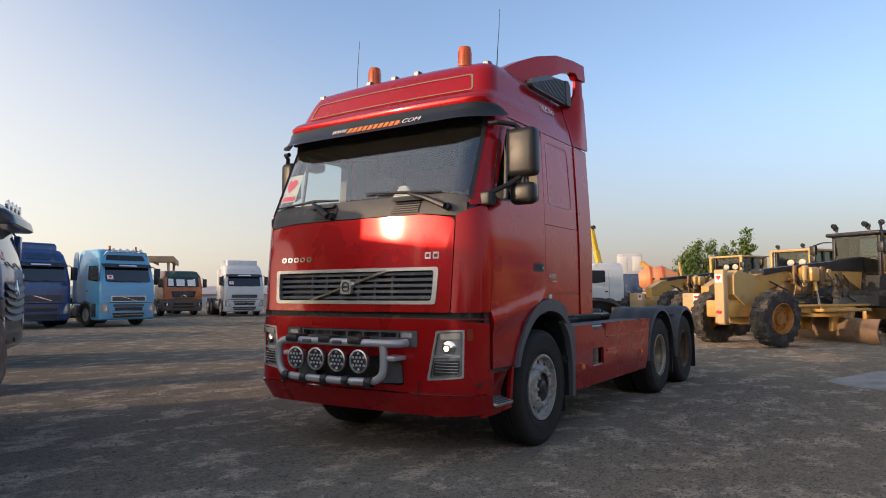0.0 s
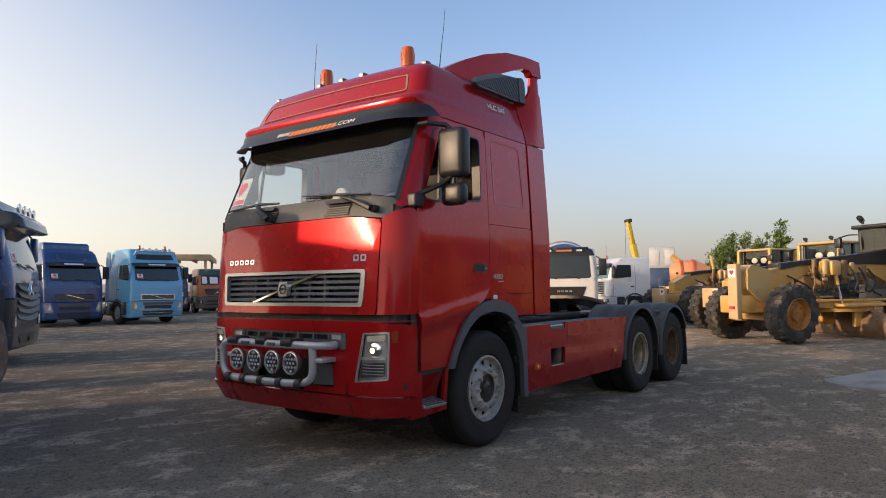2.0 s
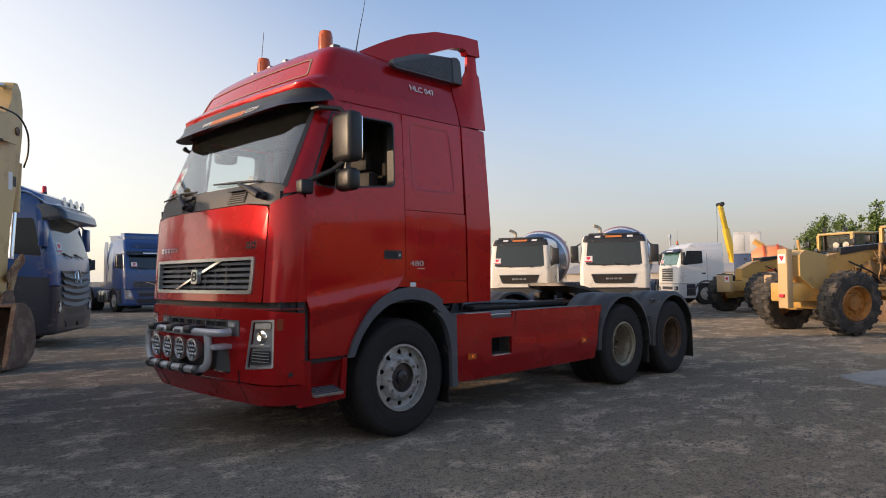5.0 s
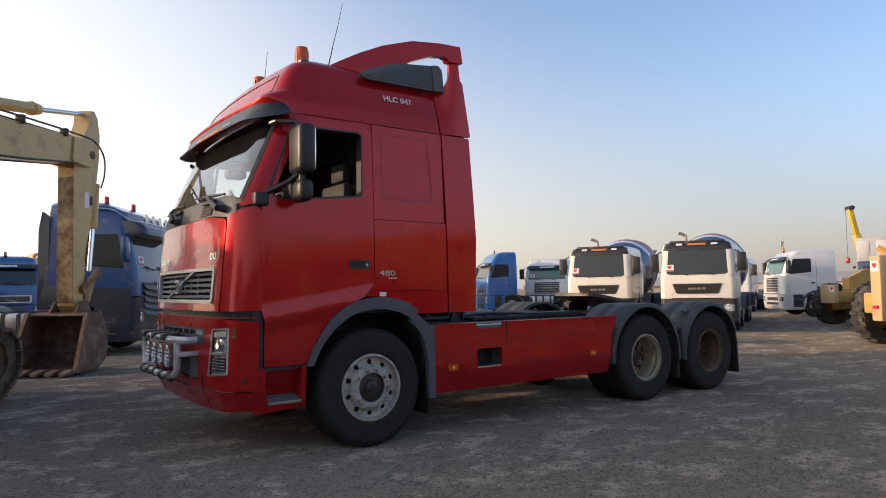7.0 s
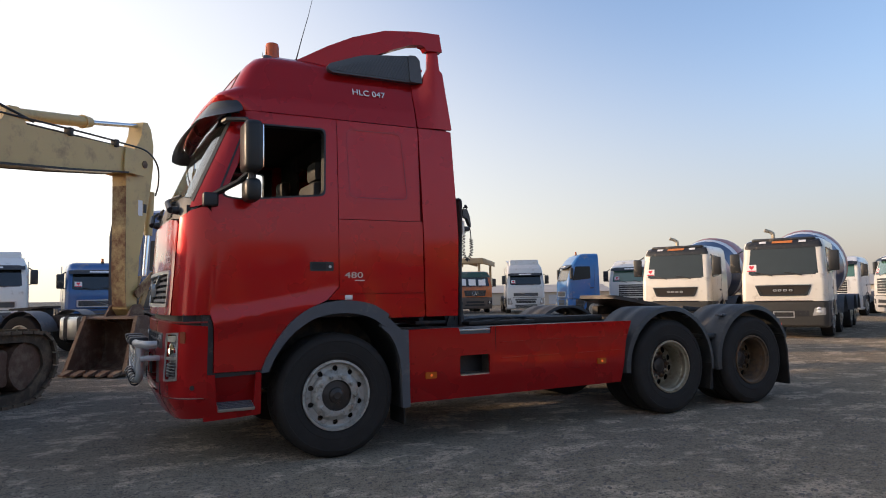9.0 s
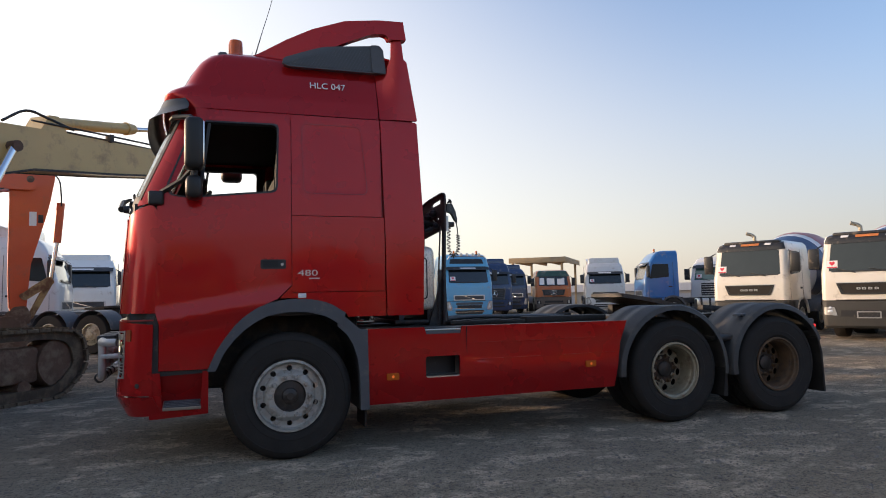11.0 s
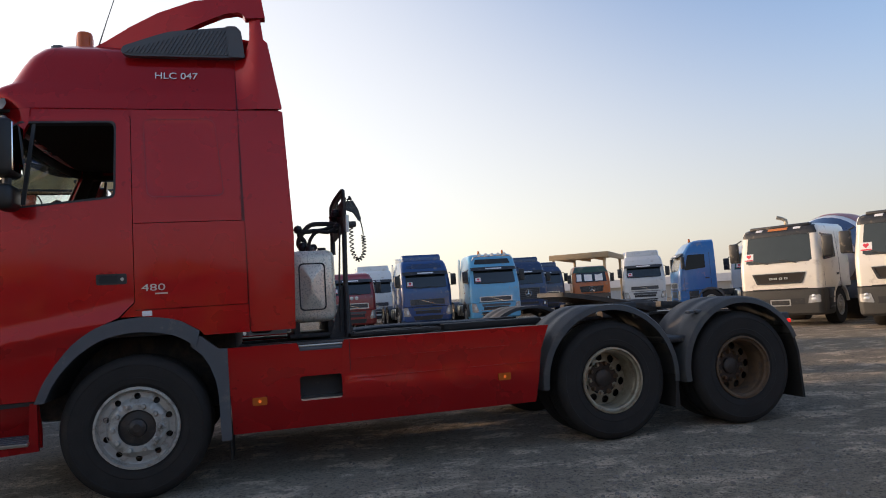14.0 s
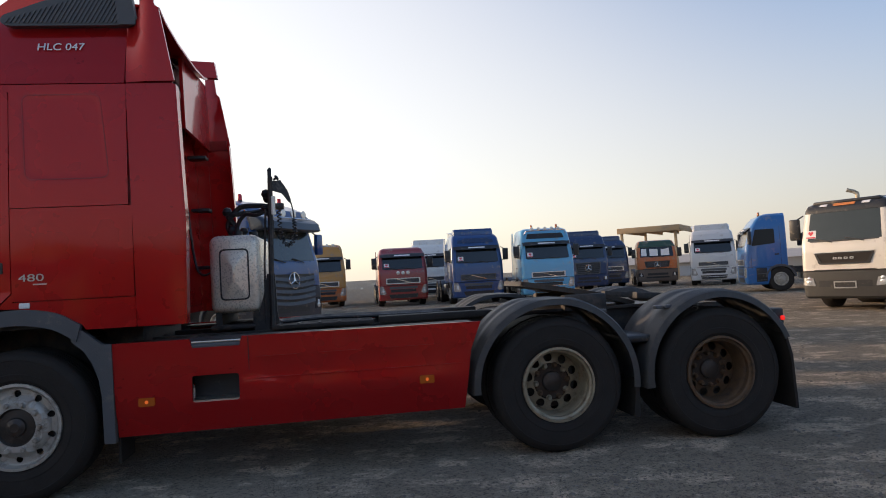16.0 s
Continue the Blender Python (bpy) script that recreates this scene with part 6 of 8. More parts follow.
    if g("topwin"):
        part("roof_window", panel(rnd([(-0.9, w1 + 0.22), (0.9, w1 + 0.22), (0.82, w1 + 0.46), (-0.82, w1 + 0.46)], 0.05, 3), lambda a, b, d: fr(a, b, d - 0.01), 0.02, [], 0.2, 0.1), g("topwin"), T)
    # grille
    gz0, gz1, gw = g("gz0", 1.22), g("gz1", 1.52), g("gw", 0.85)
    tri_ = g("gtaper", 0.0)
    go = rnd([(-gw + tri_, gz0), (gw - tri_, gz0), (gw, gz1), (-gw, gz1)], 0.04, 3)
    gi = rnd([(-gw + 0.06 + tri_, gz0 + 0.04), (gw - 0.06 - tri_, gz0 + 0.04), (gw - 0.06, gz1 - 0.04), (-gw + 0.06, gz1 - 0.04)], 0.03, 3)
    gr = part("grille", panel(go, lambda a, b, d: fr(a, b, d - 0.02), 0.03, [gi], 0.2, 0), g("gframe", SILVER), T, "grille")
    part("backing", panel(gi, lambda a, b, d: fr(a, b, d - 0.006), 0.01, [], 0.2, 0), g("back_m", BLACK), gr)
    if g("headbar"):
        part("grille_trim", panel(rect(-gw, gw, gz1 - 0.005, gz1 + 0.014), lambda a, b, d: fr(a, b, d - 0.03), 0.02, [], 0.2, 0), SILVER, gr)
    nsl = g("slats", 4)
    for k in range(nsl):
        v = gz0 + 0.06 + (gz1 - gz0 - 0.12) * (k + 0.5) / nsl
        part("slat", panel(rect(-gw + 0.08 + tri_, gw - 0.08 - tri_, v - 0.012, v + 0.012), lambda a, b, d: fr(a, b, d - 0.016), 0.014, [], 0.3, 0), g("slatm", GREY), gr)
    if g("diag", True):
        part("diagonal_bar", panel([(gw * 0.42, gz1 - 0.04), (gw * 0.34, gz1 - 0.04), (-gw * 0.46, gz0 + 0.04), (-gw * 0.38, gz0 + 0.04)], lambda a, b, d: fr(a, b, d - 0.024), 0.014, [], 0.2, 0), CHROME, gr)
    if g("star"):
        z0 = g("star_z", (gz0 + gz1) / 2)
        st = part("emblem", tube([fr(0.20 * math.cos(t), z0 + 0.20 * math.sin(t), -0.05) for t in [2 * math.pi * i / 24 for i in range(24)]], 0.014, 6, None, True), CHROME, gr)
        for t in (90, 210, 330):
            part("emblem_ray", tube([fr(0, z0, -0.05), fr(0.19 * math.cos(radians(t)), z0 + 0.19 * math.sin(radians(t)), -0.05)], [0.03, 0.008], 6), CHROME, gr)
    elif not g("diag", True):
        for q in (-0.20, -0.06, 0.08, 0.20):
            part("emblem_bar", panel(rnd(rect(q - 0.045, q + 0.045, (gz0 + gz1) / 2 - 0.028, (gz0 + gz1) / 2 + 0.028), 0.01, 1), lambda a, b, d: fr(a, b, d - 0.026), 0.01, [rnd(rect(q - 0.02, q + 0.02, (gz0 + gz1) / 2 - 0.012, (gz0 + gz1) / 2 + 0.012), 0.005, 1)], 0.2, 0), SILVER, gr)
    # lower intake, lamps
    for k, (z0, z1) in enumerate(g("intakes", [(0.52, 0.62), (0.70, 0.84)])):
        part("intake", panel(rnd(rect(-0.72, 0.72, z0, z1), 0.03, 2), lambda a, b, d: (0.03 * (a / 1.1) ** 2 - 0.01 + d, a, b), 0.02, [], 0.2, 0), BLACK, bump)
        if g("intake_trim"):
            part("intake_trim", panel(rnd(rect(-0.78, 0.78, z0 - 0.025, z0), 0.008, 2), lambda a, b, d: (0.03 * (a / 1.1) ** 2 - 0.02 + d, a, b), 0.02, [], 0.2, 0), g("intake_trim"), bump)
    if g("tall_lamp"):
        lw = part("bumper_grille", panel(rnd([(-0.66, 0.40), (0.66, 0.40), (0.74, 0.58), (-0.74, 0.58)], 0.03, 2), lambda a, b, d: (0.03 * (a / 1.1) ** 2 - 0.014 + d, a, b), 0.02, [], 0.2, 0), BLACK, bump)
        part("bumper_lip", panel(rnd([(-0.95, 0.60), (0.95, 0.60), (0.92, 0.655), (-0.92, 0.655)], 0.015, 2), lambda a, b, d: (0.03 * (a / 1.1) ** 2 - 0.035 + d, a, b), 0.04, [], 0.2, 0), low, bump)
        part("front_step", panel(rnd(rect(-0.70, 0.70, 0.86, 0.98), 0.02, 2), lambda a, b, d: (0.03 * (a / 1.1) ** 2 - 0.012 + d, a, b), 0.02, [], 0.2, 0), GREY, bump)
    for s in (1, -1):
        hq = [(s * (hw - 0.38), g("hz", 0.72)), (s * (hw - 0.06), g("hz", 0.72) + 0.03), (s * (hw - 0.06), g("hz", 0.72) + g("hh", 0.2)), (s * (hw - 0.32), g("hz", 0.72) + g("hh", 0.2))]
        if g("tall_lamp"):
            hq = [(s * (hw - 0.40), 0.58), (s * (hw - 0.05), 0.62), (s * (hw - 0.04), 1.02), (s * (hw - 0.24), 1.02)]
        hl = part("headlight", panel(rnd(hq, 0.02, 2), lambda a, b, d: ((0.0 if abs(a) < hw - 0.16 else R - math.sqrt(max(0, R * R - (abs(a) - hw + 0.16) ** 2))) - 0.012 + d, a, b), 0.02, [], 0.06, 0), g("lamp_m", LAMPDARK), bump, "headlight")
        for q, (r, dz) in enumerate(((0.075, 0.07), (0.05, 0.17))):
            if dz + r < g("hh", 0.2) + 0.03:
                part("reflector", lathe([(0, 0.012), (r * 0.7, 0.010), (r, 0.0)], axis_frame((-0.008, s * (hw - 0.22), g("hz", 0.72) + dz + 0.02), (-0.2, s * (hw - 0.22), g("hz", 0.72) + dz + 0.02))[0], 14), CLEAR, hl)
        part("corner_seam", panel(rect(*sorted((s * (hw - 0.195), s * (hw - 0.18))), bz + 0.02, w0 - 0.06), lambda a, b, d: fr(a, b, d - 0.004), 0.01, [], 0, 0.2), BLACK, T)
        if g("duct"):
            part("air_duct", panel([(s * 0.86, gz0 + 0.02), (s * 0.94, gz0 + 0.06), (s * 1.04, gz1 + 0.04), (s * 0.98, gz1 + 0.04)], lambda a, b, d: fr(a, b, d - 0.006), 0.01), BLACK, T)
        part("door_step", box(0.42, 0.86, *sorted((s * (hw - 0.10), s * (hw + 0.004))), 0.42, bz - 0.03, 0.02), BLACK, T, "black door steps")
        for k in range(2):
            part("step_tread", box(0.46, 0.82, *sorted((s * (hw - 0.05), s * (hw + 0.02))), 0.48 + 0.26 * k, 0.51 + 0.26 * k, 0.006), GREY, T)
        if g("plate", False) and s > 0:
            part("number_board", box(-0.012, 0.01, -0.26, 0.26, 0.40, 0.51), STICKER, bump)
        # side windows, door lines, mirrors, steps
        sw = [(0.24 + lean * 0.3, w0 + 0.0), (1.22, w0 + 0.08), (1.22, w1 - 0.03), (0.26 + lean, w1 - 0.03)]
        part("side_window", panel(rnd(sw, 0.05, 3), lambda a, b, d, s=s: (a, s * (hw - ins(b) + 0.008 - d), b), 0.02, [], 0, 0.2), SIDEGLASS, T, "dark side window")
        part("door_line", panel(rect(1.42, 1.432, 0.98, w1 + 0.05), lambda a, b, d, s=s: (a, s * (hw - ins(b) + 0.004 - d), b), 0.01, [], 0, 0.2), BLACK, T)
        part("door_line", panel(rect(0.26, 0.272, 0.98, w0 + 0.1), lambda a, b, d, s=s: (a, s * (hw - ins(b) + 0.004 - d), b), 0.01), BLACK, T)
        part("door_handle", box(1.18, 1.36, *sorted((s * (hw - 0.01), s * (hw + 0.012))), w0 - 0.42, w0 - 0.36, 0.01), BLACK, T)
        my = s * (hw + 0.17)
        mi = part("door_mirror", box(0.14, 0.28, my - 0.13, my + 0.13, w1 - 0.66, w1 - 0.10, 0.04), g("mirror", BLACK), T, "large door mirror")
        part("mirror_arm", tube([(0.22, my, w1 - 0.15), (0.30, s * (hw - 0.03), w1 - 0.02)], 0.02, 6), BLACK, mi)
        part("mirror_arm", tube([(0.22, my, w1 - 0.60), (0.30, s * (hw - 0.02), w1 - 0.68)], 0.02, 6), BLACK, mi)
        # arch, wheels, tank
        ax = g("axle", 1.38)
        ar = [(ax + 0.62 * math.cos(radians(a)), 0.52 + 0.62 * math.sin(radians(a))) for a in lin(8, 172, 13)]
        ai = [(ax + 0.54 * math.cos(radians(a)), 0.52 + 0.54 * math.sin(radians(a))) for a in lin(172, 8, 13)]
        part("wheel_arch", panel(ar + ai, lambda a, b, d, s=s: (a, s * (hw + 0.012 - d), b), 0.4), g("arch", GREY), T)
        part("arch_dark", box(ax - 0.55, ax + 0.55, *sorted((s * 0.80, s * 0.86)), 0.3, 1.05), FRAME, T)
        simple_wheel(T, ax, s * (hw - 0.02), 0.51, s, STEEL)
        for xr in g("rear_axles", []):
            simple_wheel(T, xr, s * (hw - 0.02), 0.51, s, RIM_TAN, 0.55)
        if g("tank"):
            t0, t1 = g("tank")
            tk = part("fuel_tank", box(t0, t1, *sorted((s * 0.62, s * (hw - 0.05))), 0.42, 0.98, 0.09, None, None, 3), ALU, T, "aluminium fuel tank")
            for q in lin(t0 + 0.2, t1 - 0.2, 3):
                part("tank_strap", box(q - 0.03, q + 0.03, *sorted((s * 0.60, s * (hw - 0.043))), 0.41, 0.99, 0.08), FRAME, tk)
        fe = L + g("fair_len", 0.35)
        part("rear_fairing", panel([(L - 0.07, 1.05), (fe, 1.05), (fe, H - 0.5 + g("fair_top", 0.0)), (fe - 0.06, H - 0.1 + g("fair_top", 0.0)), (L + 0.06, H - 0.10 + g("fair_top", 0.0)), (L - 0.07, H - 0.20 + g("fair_top", 0.0))], lambda a, b, d, s=s: (a, s * (hw - 0.06 * max(0.0, b - w1) - d + 0.004), b), 0.03), g("fair_m", c["col"]), T) if g("fairing") else None
    CL = g("chassis", 6.3)
    for s in (-0.42, 0.42):
        part("chassis_rail", box(0.5, CL, s - 0.04, s + 0.04, 0.75, 1.0), FRAME, T)
    part("engine_block", box(0.4, 2.0, -0.5, 0.5, 0.35, 0.95, 0.05), FRAME, T)
    part("front_axle", rod((ax, -1.0, 0.5), (ax, 1.0, 0.5), 0.08), FRAME, T)
    for xr in g("rear_axles", []):
        part("mudguard", sheet(lambda a, k, xr=xr: (xr + 0.62 * math.cos(a), (k * 2 - 1) * 1.2, 0.51 + 0.62 * math.sin(a)), lin(radians(10), radians(170), 10), [0, 0.24], (0, 0, 0.015)), GREY, T)
        part("mudguard", sheet(lambda a, k, xr=xr: (xr + 0.62 * math.cos(a), (k * 2 - 1) * 1.2, 0.51 + 0.62 * math.sin(a)), lin(radians(10), radians(170), 10), [0.76, 1], (0, 0, 0.015)), GREY, T)
    if g("fifth"):
        part("fifth_wheel", panel(rnd([(-0.45, -0.42), (0.45, -0.42), (0.6, -0.2), (0.6, 0.2), (0.45, 0.42), (-0.45, 0.42)], 0.1, 3), lambda a, b, d: (a + g("fifth"), b, 1.22 - d - 0.06 * a), 0.05), GREASE, T)
        part("saddle", box(g("fifth") - 0.2, g("fifth") + 0.2, -0.4, 0.4, 1.0, 1.18), FRAME, T)
    # tall body, only on the unseen trucks, added for their shade and reflections
    if g("body"):
        part("tipper_body", loft([[(u, v, z) for u, v in rect(L + 0.2, CL, -1.2, 1.2)] for z in (1.08, H - 0.1)]), g("body"), T, "steel tipper body")
        for q in lin(L + 0.4, CL - 0.2, 6):
            for s in (1, -1):
                part("body_rib", box(q - 0.05, q + 0.05, *sorted((s * 1.195, s * 1.25)), 1.08, H - 0.12, 0.01), g("body"), T)
    # roof gear
    if g("spoiler"):
        ht = g("spoiler")
        part("roof_fairing", sheet(lambda a, k: (0.75 + a * (L - 0.6), (k * 2 - 1) * (1.0 + 0.1 * a), H - 0.02 + ht * math.sin(a * 1.5) - 0.05 * (2 * k - 1) ** 4), lin(0, 1, 8), lin(0, 1, 9), (0, 0, -0.03)), g("spoiler_m", col), T, "roof air deflector")
        part("deflector_box", loft([rring(z, x0, x0 + 0.5, 0.98 - k, 0.10) for z, x0, k in ((H - 0.06, 0.80, 0.0), (H + 0.10 + ht * 0.2, 0.82, 0.0), (H + 0.16 + ht * 0.4, 0.90, 0.04))]), g("spoiler_m", col), T, "box-shaped roof deflector", 0.5)
        for s in (1, -1):
            part("fairing_side", panel([(1.0, H - 0.06), (L + 0.15, H - 0.06), (L + 0.15, H + ht - 0.08), (1.6, H + ht * 0.55)], lambda a, b, d, s=s: (a, s * (1.02 - d), b), 0.03), g("spoiler_m", col), T)
    for yb in g("beacons", []):
        bq = part("beacon", lathe([(0, 0), (0.06, 0), (0.06, 0.04)], Matrix.Translation((g("bx", 0.75), yb, H - 0.03)), 12), BLACK, T, "orange beacon")
        part("beacon_lens", lathe([(0.055, 0.035), (0.052, 0.16), (0.04, 0.19), (0, 0.195)], Matrix.Translation((g("bx", 0.75), yb, H - 0.03)), 12), g("beacon_m", AMBER), bq)
    if g("lampbar"):
        lz, lx = g("lamp_z", H - 0.05), g("lamp_x", 0.26)
        if g("lamp_z"):
            bar = smooth_path([(1.15, -1.16, H - 0.16), (0.62, -1.14, H - 0.22), (0.25, -1.08, lz - 0.10), (lx + 0.02, -0.9, lz - 0.12), (lx, 0, lz - 0.12), (lx + 0.02, 0.9, lz - 0.12), (0.25, 1.08, lz - 0.10), (0.62, 1.14, H - 0.22), (1.15, 1.16, H - 0.16)], 5)
        else:
            bar = [(0.38, -0.98, H - 0.30), (0.30, -0.9, H - 0.14), (0.28, 0, H - 0.12), (0.30, 0.9, H - 0.14), (0.38, 0.98, H - 0.30)]
        lb = part("lamp_bar", tube(bar, 0.028, 8), CHROME, T, "chrome roof lamp bar")
        lr = 1.35 if g("lamp_z") else 1.0
        for q in (lin(-0.62, 0.62, g("lamp_n", 5))):
            part("roof_lamp", lathe([(0, -0.05 * lr), (0.062 * lr, -0.03 * lr), (0.078 * lr, 0.0), (0.07 * lr, 0.01), (0, 0.015)], axis_frame((lx, q, lz), (lx - 0.16, q, lz))[0], 14), CLEAR, lb)
    if g("lamps3"):
        for q in (-0.25, 0.0, 0.25):
            part("spot_lamp", lathe([(0, -0.04), (0.08, -0.02), (0.09, 0.0), (0, 0.01)], axis_frame((-0.04, q, 1.66), (-0.2, q, 1.66))[0], 14), CLEAR, T)
    if g("stack"):
        part("exhaust_pipe", tube(smooth_path([(L + 0.15, 0.58, 1.2), (L + 0.15, 0.58, H + 0.10), (L + 0.12, 0.62, H + 0.33), (L + 0.02, 0.80, H + 0.42)], 6), 0.055, 10), RIM_TAN, T, "bent exhaust stack")
    if g("aerial"):
        part("aerial", tube([(0.9, 0.9, H - 0.05), (0.92, 0.9, H + 0.7)], 0.006, 5), BLACK, T)
    return T


DULLRED = paint("faded_red_paint", (0.38, 0.13, 0.12), 0.5, 0.1, 0.3)


def drum_on(label, x, y, heading, m1, start=3.0):
    """A concrete drum with coloured stripes that rides behind a cab."""
    D = thing("concrete_drum", label, "mixer drum", pose(x, y, 0, 0, 0, heading - 180), "mixer drums")
    ax = axis_frame((start - 0.2, 0, 1.80), (start + 4.6, 0, 2.60))[0]
    prof = [(0.0, 0.0), (0.75, 0.0), (0.95, 0.35), (1.18, 1.4), (1.2, 1.9), (1.05, 3.0), (0.7, 4.2), (0.55, 4.5), (0.0, 4.5)]
    part("drum", lathe(prof, ax, 32), m1, D, "white drum shell")
    for k, (a0, a1, mt) in enumerate(((0.5, 1.25, NAVY), (1.55, 2.9, DULLRED), (3.3, 3.9, NAVY))):
        rf = table([(p[1], p[0]) for p in prof[1:-1]])
        part("stripe", lathe([(rf(h) + 0.006, h) for h in lin(a0, a1, 5)], ax, 32), mt, D)
    part("drum_frame", box(start, start + 4.6, -0.5, 0.5, 0.95, 1.15), FRAME, D)
    part("drum_pedestal", box(start - 0.1, start + 0.25, -0.6, 0.6, 1.0, 2.0, 0.05), WHITE_GREY, D)
    part("rear_pedestal", box(start + 3.7, start + 3.95, -0.6, 0.6, 1.0, 2.1, 0.05), WHITE_GREY, D)
    part("hopper", lathe([(0.25, 0), (0.7, 0.6), (0.72, 0.62)], Matrix.Translation((start + 4.6, 0, 2.35)), 16), WHITE_GREY, D)
    part("chute", box(start + 4.5, start + 5.3, -0.3, 0.3, 1.6, 1.75, 0.05), WHITE_GREY, D)
    return D


FH = dict(pillars=True, wi=0.10, lamp_m=LAMPINNER, tall_lamp=True, H=3.45, w0=1.95, w1=2.68, bz=1.05, gz0=1.12, gz1=1.40, gw=0.86, topwin=None, spoiler=0.25, fairing=True, tank=(2.5, 3.7), rear_axles=[4.6, 5.95], fifth=5.1, hz=0.66, hh=0.33, intake_trim=None)
MAN = dict(back_m=LINING, glass=mat("grey_green_glass", (0.022, 0.030, 0.028), 0.06, 0, 0.35, 0.2, 3, spec=0.4), lamp_m=CLEAR, H=2.78, hw=1.09, crown=0.05, headbar=True, duct=True, man=True, bt=0.17, w0=1.76, w1=2.50, bz=1.02, lean=0.16, top=0.24, col=CREAM, low=DARK_BUMPER, band=BLACK, bandtext=True, wi=0.09, visor_on=False, gz0=1.17, gz1=1.47, gw=0.72, gtaper=0.12, gframe=BLACK, slats=0, slatm=BLACK, diag=False, stack=True, hz=0.62, hh=0.22, plate=False, intakes=[(0.60, 0.76)], chassis=9.0, rear_axles=[3.3, 6.5, 7.9], axle=1.35, arch=CREAM)
AC = dict(H=3.55, w0=1.95, w1=2.72, bz=1.0, gz0=1.02, gz1=1.72, gw=0.80, gtaper=0.1, gframe=NAVY, slats=5, slatm=GREY, diag=False, star=True, hz=0.62, hh=0.24, tank=(2.5, 3.6), rear_axles=[4.6, 5.95], fifth=5.1, fairing=True)


def but(base, **kw):
    d = dict(base)
    d.update(kw)
    return d


SC = dict(H=3.05, w0=1.85, w1=2.55, bz=1.0, col=WHITE, gz0=1.05, gz1=1.75, gw=0.75, slats=5, slatm=WHITE, gframe=WHITE, diag=False, hz=0.66, hh=0.2, rear_axles=[4.6, 5.95], low=WHITE_GREY, glass=GREENGLASS, chassis=6.3)
BLUE_M = paint("mid_blue_paint", (0.010, 0.085, 0.25))
truck("blue high-roof tractor with silver tanks and roof lamp bar", 1.03, 12.40, -34, but(AC, col=BLUE, low=DARKGREY_P, flank=DARKGREY_P, fair_m=DARKGREY_P, fair_len=0.16, fair_top=-0.15, L=2.1, mirror=BLUE, beacon_m=HEART, gframe=DARKGREY_P, bz=1.35, w0=1.98, w1=2.82, top=0.34, crown=0.40, gz0=1.36, gz1=1.60, star_z=1.50, visor_box=True, hz=0.74, hh=0.30, lampbar=True, lamp_z=3.20, lamp_x=0.06, beacons=[-0.75, 0.75], bx=0.95, H=3.56, visor=DARKGREY_P, glass=mat("sky_lit_glass", (0.03, 0.04, 0.042), 0.08, 0, 0.6, 0.2, 2), chassis=6.4, lamp_n=4))
truck("dark blue tractor unit with roof deflector", 8.6, 26.6, -90, but(FH, col=BLUE, H=3.35, topwin=NAVY, visor=BLACK, gframe=GREY))
truck("light blue tractor unit with two beacons on the roof", 11.65, 25.3, -94, but(FH, col=LIGHTBLUE, beacons=[-0.65, 0.55], lampbar=True, topwin=BLACK, intake_trim=CHROME, spoiler=0.0, H=3.4, gz0=1.08, gz1=1.34, gw=0.8))
truck("navy blue tractor unit with a star on its grille", 16.75, 33.9, -97, but(AC, col=NAVY, H=3.4, gframe=GREY, spoiler=0.25))
truck("navy blue tractor unit parked in the row", 19.35, 36.9, -97, but(FH, col=NAVY, H=3.15))
truck("orange tipper cab with a dark green roof and silver sunshade", 22.05, 35.8, -110, but(AC, col=ORANGE_P, H=2.95, w0=1.85, w1=2.5, low=mat("dusty_bumper", (0.13, 0.105, 0.09), 0.7, 0, 0, 0.2, 5, 0.1, 60), bz=1.1, gz0=1.2, gz1=1.6, gframe=DARK_BUMPER, star_z=1.35, band=DKGREEN, visor_on=False, dust_sheet=True, sticker=False, fairing=False, chassis=8.0, rear_axles=[5.0, 6.4], tank=None, fifth=None))
truck("white tractor unit with a wide roof deflector", 23.4, 31.5, -118, but(FH, col=WHITE_GREY, H=3.25, w0=1.9, w1=2.6, spoiler=0.4, intake_trim=WHITE_GREY, band=WHITE_GREY, bandtext=False))
truck("bright blue tractor unit parked sideways", 19.75, 22.9, 156, but(FH, col=BLUE_B, L=1.68, H=3.3, top=0.5, beacons=[0.3], bx=0.9, sticker=False, glass=mat("brown_glass", (0.10, 0.085, 0.06), 0.2), fairing=False, spoiler=0.0))
truck("cream mixer truck with a dark roof band", 14.67, 10.26, 207, MAN)
truck("cream mixer truck with a dark roof band", 15.19, 6.82, 207, MAN)
truck("white tipper cab with a green-tinted windscreen", 29.6, 14.8, 200, but(SC, H=2.85))
truck("white tractor cab with a bright windscreen, parked sideways", 26.95, 10.85, 138, but(SC, H=2.9, beacons=[0.5], aerial=True))
truck("white tractor cab among the mixers", 23.2, 21.4, 215, but(SC, H=3.0))
truck("dull red tractor unit with spot lamps above its grille", 5.2, 28.8, -90, but(FH, col=REDDISH, H=2.95, lamps3=True, w0=1.85, w1=2.55, spoiler=0.0, low=REDDISH, aerial=False))
truck("ochre tractor unit with red stripes", 1.15, 32.2, -84, but(FH, col=YELLOW_P, low=ORANGE_P, H=3.45, spoiler=0.0, lampbar=True))
truck("blue tractor unit parked behind the excavators", -1.55, 24.1, -84, but(FH, col=BLUE_M, H=2.88, w0=1.8, w1=2.5, spoiler=0.0, beacons=[-0.1]))
truck("white tractor unit parked behind the excavators", -5.25, 24.3, -86, but(FH, col=WHITE, H=3.1, spoiler=0.1))
